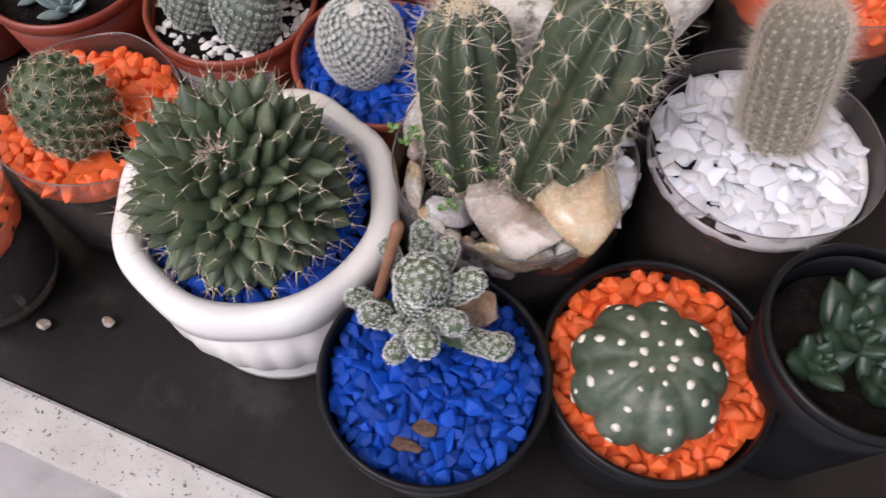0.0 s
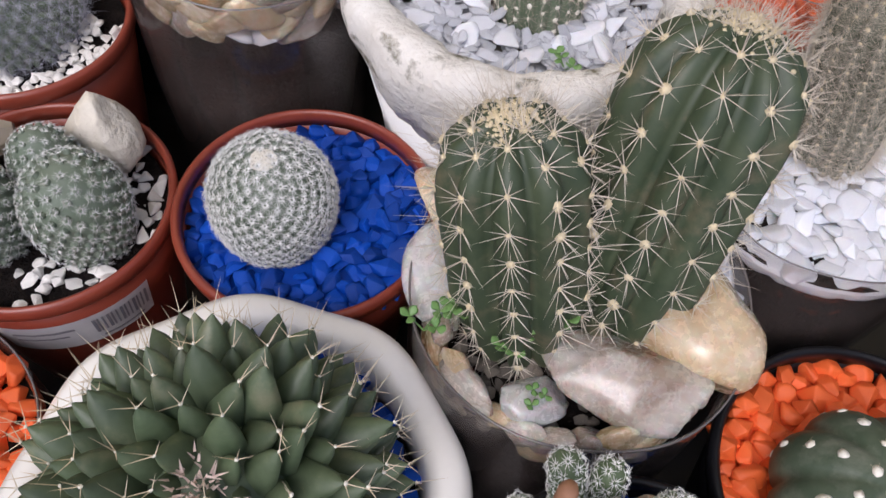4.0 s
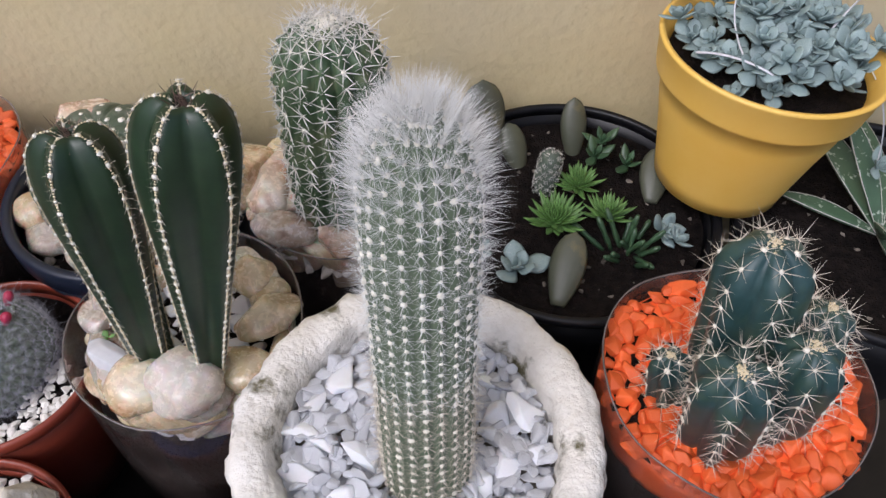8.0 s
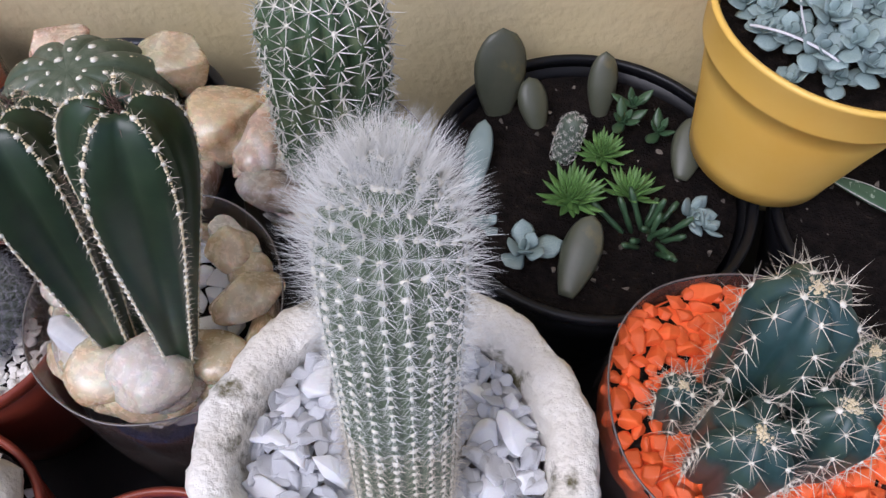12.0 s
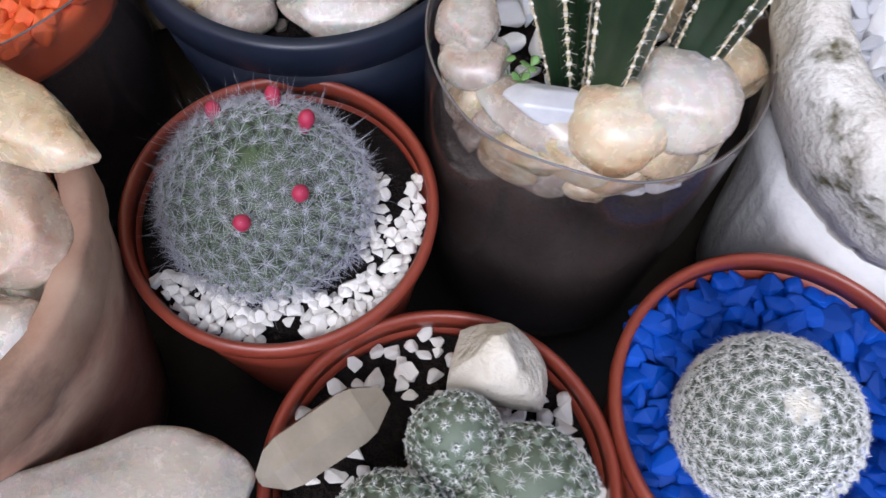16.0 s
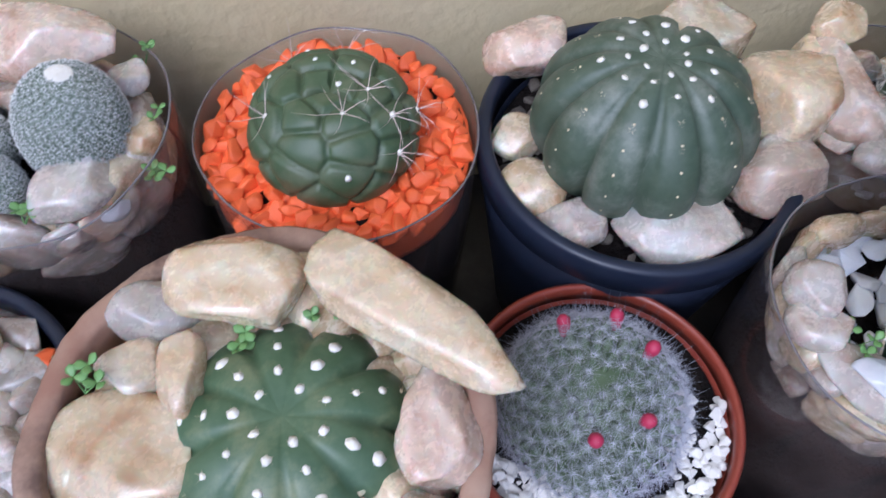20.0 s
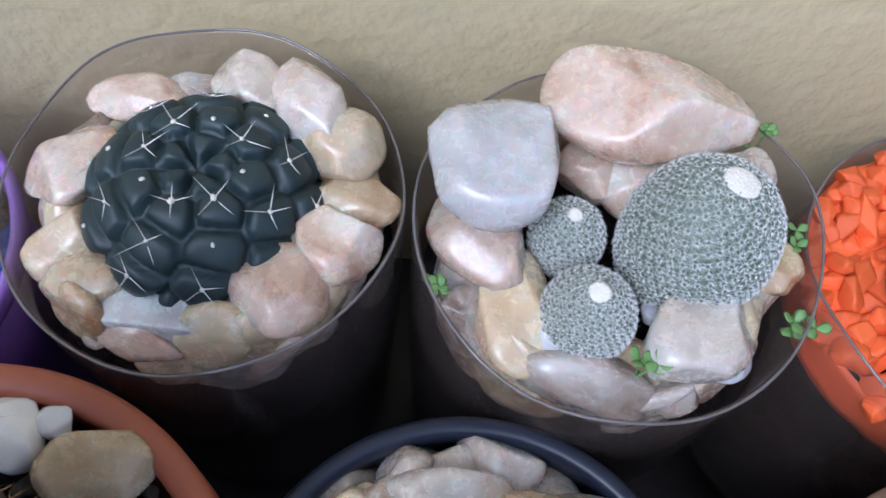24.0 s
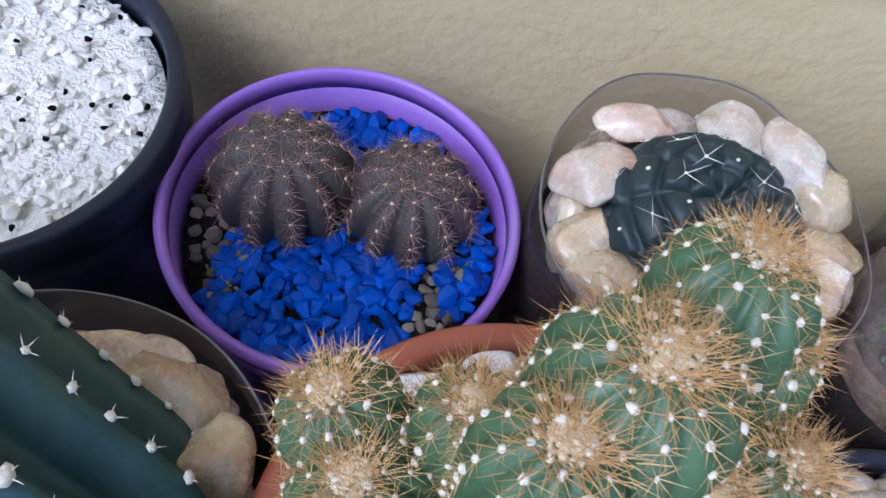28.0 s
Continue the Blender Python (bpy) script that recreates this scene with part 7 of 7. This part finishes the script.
stone(-0.5303, 0.5078, 0.1440, 0.0043, 0.0052, 0.0034, -73, "stone_tan", 74, (0, 0), "honey-tan tumbled stone round the dark globe in a clear bottle", 0.22, "stones round the dark globe")
stone(-0.5610, 0.5060, 0.1430, 0.0078, 0.0043, 0.0034, -6, "crystal", 75, (0, 0), "clear bluish quartz chip round the dark globe in a clear bottle", 0.68, "stones round the dark globe", "quartz_chip")
stone(-0.5707, 0.4973, 0.1370, 0.0049, 0.0036, 0.0029, -6, "stone_grey", 76, (0, 0), "cloudy grey quartz stone round the dark globe in a clear bottle", 0.30, "stones round the dark globe")
stone(-0.5629, 0.5369, 0.1280, 0.0231, 0.0232, 0.0183, 4, "stone_grey", 77, (0, 0), "cloudy grey quartz stone round the dark globe in a clear bottle", 0.30, "stones round the dark globe")

# stones: the clear bottle with three white-spined globes
stone(-0.4731, 0.5433, 0.1620, 0.0204, 0.0182, 0.0126, 14, "stone_ice", 78, (0, 0), "icy clear quartz stone beside white-spined globes in a clear bottle", 1.12, "stones by the white globes")
stone(-0.4309, 0.5615, 0.1630, 0.0266, 0.0154, 0.0122, -10, "stone_pink", 79, (0, 0), "rosy tumbled quartz stone beside white-spined globes in a clear bottle", 0.34, "stones by the white globes")
stone(-0.4760, 0.5258, 0.1490, 0.0154, 0.0105, 0.0083, -43, "stone_pink", 80, (0, 0), "rosy tumbled quartz stone beside white-spined globes in a clear bottle", 0.30, "stones by the white globes")
stone(-0.4671, 0.5089, 0.1430, 0.0164, 0.0097, 0.0077, -83, "stone_tan", 81, (0, 0), "honey-tan tumbled stone beside white-spined globes in a clear bottle", 0.22, "stones by the white globes")
stone(-0.4196, 0.5022, 0.1490, 0.0153, 0.0111, 0.0088, 48, "stone_white", 82, (0, 0), "milky white quartz stone beside white-spined globes in a clear bottle", 0.38, "stones by the white globes")
stone(-0.4112, 0.5086, 0.1430, 0.0179, 0.0089, 0.0070, 56, "stone_tan", 83, (0, 0), "honey-tan tumbled stone beside white-spined globes in a clear bottle", 0.30, "stones by the white globes")
stone(-0.3986, 0.5226, 0.1480, 0.0075, 0.0074, 0.0059, 4, "stone_tan", 84, (0, 0), "honey-tan tumbled stone beside white-spined globes in a clear bottle", 0.38, "stones by the white globes")
stone(-0.4440, 0.4970, 0.1360, 0.0229, 0.0083, 0.0065, -6, "stone_tan", 85, (0, 0), "honey-tan tumbled stone beside white-spined globes in a clear bottle", 0.30, "stones by the white globes")
stone(-0.4237, 0.4918, 0.1360, 0.0068, 0.0079, 0.0054, -87, "stone_grey", 86, (0, 0), "cloudy grey quartz stone beside white-spined globes in a clear bottle", 0.30, "stones by the white globes")
stone(-0.4311, 0.5493, 0.1460, 0.0116, 0.0112, 0.0088, -32, "stone_pink", 87, (0, 0), "rosy tumbled quartz stone beside white-spined globes in a clear bottle", 0.30, "stones by the white globes")
stone(-0.4442, 0.5515, 0.1460, 0.0093, 0.0092, 0.0073, -85, "stone_pink", 88, (0, 0), "rosy tumbled quartz stone beside white-spined globes in a clear bottle", 0.30, "stones by the white globes")
stone(-0.4022, 0.5500, 0.1520, 0.0074, 0.0071, 0.0056, -91, "stone_white", 89, (0, 0), "milky white quartz stone beside white-spined globes in a clear bottle", 0.38, "stones by the white globes")
stone(-0.4568, 0.4993, 0.1460, 0.0043, 0.0039, 0.0031, 3, "crystal", 90, (0, 0), "clear bluish quartz chip beside white-spined globes in a clear bottle", 0.68, "stones by the white globes", "quartz_chip")
stone(-0.4091, 0.4989, 0.1390, 0.0057, 0.0049, 0.0039, 38, "crystal", 91, (0, 0), "clear bluish quartz chip beside white-spined globes in a clear bottle", 0.68, "stones by the white globes", "quartz_chip")
stone(-0.4278, 0.5112, 0.1430, 0.0043, 0.0049, 0.0034, -77, "crystal", 92, (0, 0), "clear bluish quartz chip beside white-spined globes in a clear bottle", 0.60, "stones by the white globes", "quartz_chip")
stone(-0.4786, 0.5107, 0.1380, 0.0051, 0.0066, 0.0040, -70, "stone_grey", 93, (0, 0), "cloudy grey quartz stone beside white-spined globes in a clear bottle", 0.38, "stones by the white globes")

# stones: the navy pot with the striped globe
stone(-0.4802, 0.4592, 0.1320, 0.0162, 0.0101, 0.0080, 7, "stone_grey", 94, (0, 0), "cloudy grey quartz stone in the navy pot beside a striped globe", 0.38, "stones beside the striped globe")
stone(-0.4592, 0.4516, 0.1350, 0.0131, 0.0111, 0.0088, -28, "stone_tan", 95, (0, 0), "honey-tan tumbled stone in the navy pot beside a striped globe", 0.38, "stones beside the striped globe")
stone(-0.4425, 0.4581, 0.1280, 0.0095, 0.0074, 0.0059, -29, "stone_grey", 96, (0, 0), "cloudy grey quartz stone in the navy pot beside a striped globe", 0.38, "stones beside the striped globe")
stone(-0.4405, 0.4413, 0.1280, 0.0118, 0.0078, 0.0061, -8, "stone_grey", 97, (0, 0), "cloudy grey quartz stone in the navy pot beside a striped globe", 0.30, "stones beside the striped globe")
stone(-0.5012, 0.4619, 0.1260, 0.0079, 0.0039, 0.0031, 18, "stone_pink", 98, (0, 0), "rosy tumbled quartz stone in the navy pot beside a striped globe", 0.30, "stones beside the striped globe")
stone(-0.4466, 0.4470, 0.1300, 0.0039, 0.0031, 0.0025, 1, "crystal", 99, (0, 0), "clear bluish quartz chip in the navy pot beside a striped globe", 0.60, "stones beside the striped globe", "quartz_chip")
stone(-0.4635, 0.4373, 0.1300, 0.0061, 0.0041, 0.0032, -8, "crystal", 100, (0, 0), "clear bluish quartz chip in the navy pot beside a striped globe", 0.60, "stones beside the striped globe", "quartz_chip")
stone(-0.5072, 0.4539, 0.1280, 0.0098, 0.0086, 0.0068, 30, "stone_tan", 101, (0, 0), "honey-tan tumbled stone in the navy pot beside a striped globe", 0.30, "stones beside the striped globe")
stone(-0.5024, 0.4380, 0.1260, 0.0133, 0.0115, 0.0091, -65, "stone_tan", 102, (0, 0), "honey-tan tumbled stone in the navy pot beside a striped globe", 0.22, "stones beside the striped globe")
stone(-0.4326, 0.4451, 0.1280, 0.0052, 0.0054, 0.0042, -10, "stone_tan", 103, (0, 0), "honey-tan tumbled stone in the navy pot beside a striped globe", 0.60, "stones beside the striped globe")
stone(-0.4315, 0.4446, 0.1300, 0.0046, 0.0043, 0.0034, 0, "orange", 104, (0, 0), "orange painted pebble in the navy pot beside a striped globe", 0.60, "stones beside the striped globe")

# stones: the terracotta-coloured pot with golden-spined cacti
stone(-0.5875, 0.4188, 0.1500, 0.0092, 0.0076, 0.0060, 41, "quartz", 105, (0, 0), "milky white quartz stone in the pot of golden-spined cacti", 0.52, "stones by the golden-spined cacti")
stone(-0.5778, 0.4083, 0.1500, 0.0098, 0.0074, 0.0059, -9, "quartz", 106, (0, 0), "milky white quartz stone in the pot of golden-spined cacti", 0.52, "stones by the golden-spined cacti")
stone(-0.5673, 0.4228, 0.1470, 0.0060, 0.0049, 0.0039, 10, "quartz", 107, (0, 0), "milky white quartz stone in the pot of golden-spined cacti", 0.52, "stones by the golden-spined cacti")
stone(-0.5750, 0.4191, 0.1470, 0.0042, 0.0040, 0.0031, 10, "quartz", 108, (0, 0), "milky white quartz stone in the pot of golden-spined cacti", 0.52, "stones by the golden-spined cacti")
stone(-0.5586, 0.4135, 0.1460, 0.0105, 0.0072, 0.0057, 5, "stone_pink", 109, (0, 0), "rosy tumbled quartz stone in the pot of golden-spined cacti", 0.30, "stones by the golden-spined cacti")
stone(-0.5402, 0.4141, 0.1460, 0.0097, 0.0068, 0.0054, 5, "stone_pink", 110, (0, 0), "rosy tumbled quartz stone in the pot of golden-spined cacti", 0.30, "stones by the golden-spined cacti")
stone(-0.5365, 0.4307, 0.1460, 0.0070, 0.0063, 0.0050, 30, "quartz", 111, (0, 0), "milky white quartz stone in the pot of golden-spined cacti", 0.45, "stones by the golden-spined cacti")
stone(-0.5597, 0.4610, 0.1510, 0.0110, 0.0080, 0.0063, 3, "stone_tan", 112, (0, 0), "honey-tan tumbled stone in the pot of golden-spined cacti", 0.45, "stones by the golden-spined cacti")
stone(-0.5800, 0.4679, 0.1500, 0.0082, 0.0079, 0.0062, -15, "quartz", 113, (0, 0), "clear bluish quartz chip in the pot of golden-spined cacti", 0.68, "stones by the golden-spined cacti", "quartz_chip")
stone(-0.5718, 0.4707, 0.1500, 0.0048, 0.0043, 0.0034, 3, "quartz", 114, (0, 0), "clear bluish quartz chip in the pot of golden-spined cacti", 0.68, "stones by the golden-spined cacti", "quartz_chip")
stone(-0.5866, 0.4707, 0.1500, 0.0055, 0.0037, 0.0029, 3, "quartz", 115, (0, 0), "clear bluish quartz chip in the pot of golden-spined cacti", 0.68, "stones by the golden-spined cacti", "quartz_chip")
stone(-0.6200, 0.4578, 0.1490, 0.0070, 0.0048, 0.0038, 15, "quartz", 116, (0, 0), "clear bluish quartz chip in the pot of golden-spined cacti", 0.68, "stones by the golden-spined cacti", "quartz_chip")
stone(-0.6021, 0.4676, 0.1490, 0.0088, 0.0050, 0.0040, 15, "quartz", 117, (0, 0), "clear bluish quartz chip in the pot of golden-spined cacti", 0.68, "stones by the golden-spined cacti", "quartz_chip")

# stones: the clear pot of the blue-green cactus
stone(-0.6793, 0.4378, 0.1520, 0.0128, 0.0113, 0.0089, -50, "stone_tan", 118, (0, 0), "honey-tan tumbled stone in the pot of the blue-green ribbed cactus", 0.30, "stones by the blue-green cactus")
stone(-0.6674, 0.4276, 0.1500, 0.0110, 0.0118, 0.0087, 63, "stone_tan", 119, (0, 0), "honey-tan tumbled stone in the pot of the blue-green ribbed cactus", 0.15, "stones by the blue-green cactus")
stone(-0.6966, 0.4453, 0.1500, 0.0153, 0.0058, 0.0046, 7, "stone_pink", 120, (0, 0), "rosy tumbled quartz stone in the pot of the blue-green ribbed cactus", 0.30, "stones by the blue-green cactus")
stone(-0.6690, 0.4391, 0.1420, 0.0047, 0.0048, 0.0037, 15, "stone_grey", 121, (0, 0), "cloudy grey quartz stone in the pot of the blue-green ribbed cactus", 0.30, "stones by the blue-green cactus")
stone(-0.6632, 0.4008, 0.1400, 0.0079, 0.0083, 0.0063, 10, "stone_grey", 122, (0, 0), "cloudy grey quartz stone in the pot of the blue-green ribbed cactus", 0.38, "stones by the blue-green cactus")
stone(-0.6864, 0.4452, 0.1500, 0.0099, 0.0068, 0.0054, -9, "stone_pink", 123, (0, 0), "rosy tumbled quartz stone in the pot of the blue-green ribbed cactus", 0.30, "stones by the blue-green cactus")
stone(-0.6645, 0.4004, 0.1380, 0.0096, 0.0067, 0.0053, 11, "stone_white", 124, (0, 0), "milky white quartz stone in the pot of the blue-green ribbed cactus", 0.38, "stones by the blue-green cactus")
stone(-0.6707, 0.3901, 0.1380, 0.0094, 0.0066, 0.0052, 11, "stone_grey", 125, (0, 0), "cloudy grey quartz stone in the pot of the blue-green ribbed cactus", 0.38, "stones by the blue-green cactus")

# stones: the red pots
stone(-0.2010, 0.3315, 0.1150, 0.0195, 0.0175, 0.0205, -71, "rock", 126, (0, 0), "chalky white porous rock in a red-brown plastic pot", 0.40, "rocks in the red pots", "rock", 0.75)
prism = [(0.0020, 0.0), (0.0068, 0.0055), (0.0080, 0.010), (0.0083, 0.030), (0.0076, 0.034), (0.0030, 0.0415)]
part("quartz_crystal", mesh("quartz_crystal", *lathe(prism, 6), M["smoky"], False), None, "smoky clear six-sided quartz crystal lying in a red-brown pot", pose(-0.2735, 0.3235, 0.1090, 0, 84, 14) @ pose(0, 0, 0, 0, 0, 20) @ Matrix.Diagonal((0.85, 1.1, 1, 1)), category="crystal")
stone(-0.3102, 0.3304, 0.1120, 0.0310, 0.0156, 0.0108, -11, "stone_white", 128, (0, 0), "milky white quartz stone in a red-brown plastic pot", 0.45, "rocks in the red pots")

# stones: the table
stone(-0.2834, 0.1089, 0.0040, 0.0040, 0.0032, 0.0026, 6, "stone_grey", 129, (0, 0), "cloudy grey quartz stone lying on the dark table top", 0.30, "pebbles on the table")
stone(-0.2469, 0.1220, 0.0040, 0.0037, 0.0029, 0.0023, -12, "stone_grey", 130, (0, 0), "cloudy grey quartz stone lying on the dark table top", 0.30, "pebbles on the table")

# stones: the blue gravel pot
stone(-0.0247, 0.1481, 0.1110, 0.0112, 0.0082, 0.0065, 5, "stone_pink", 131, (0, 0), "rosy tumbled quartz stone on blue gravel", 0.38, "loose stones on blue gravel")
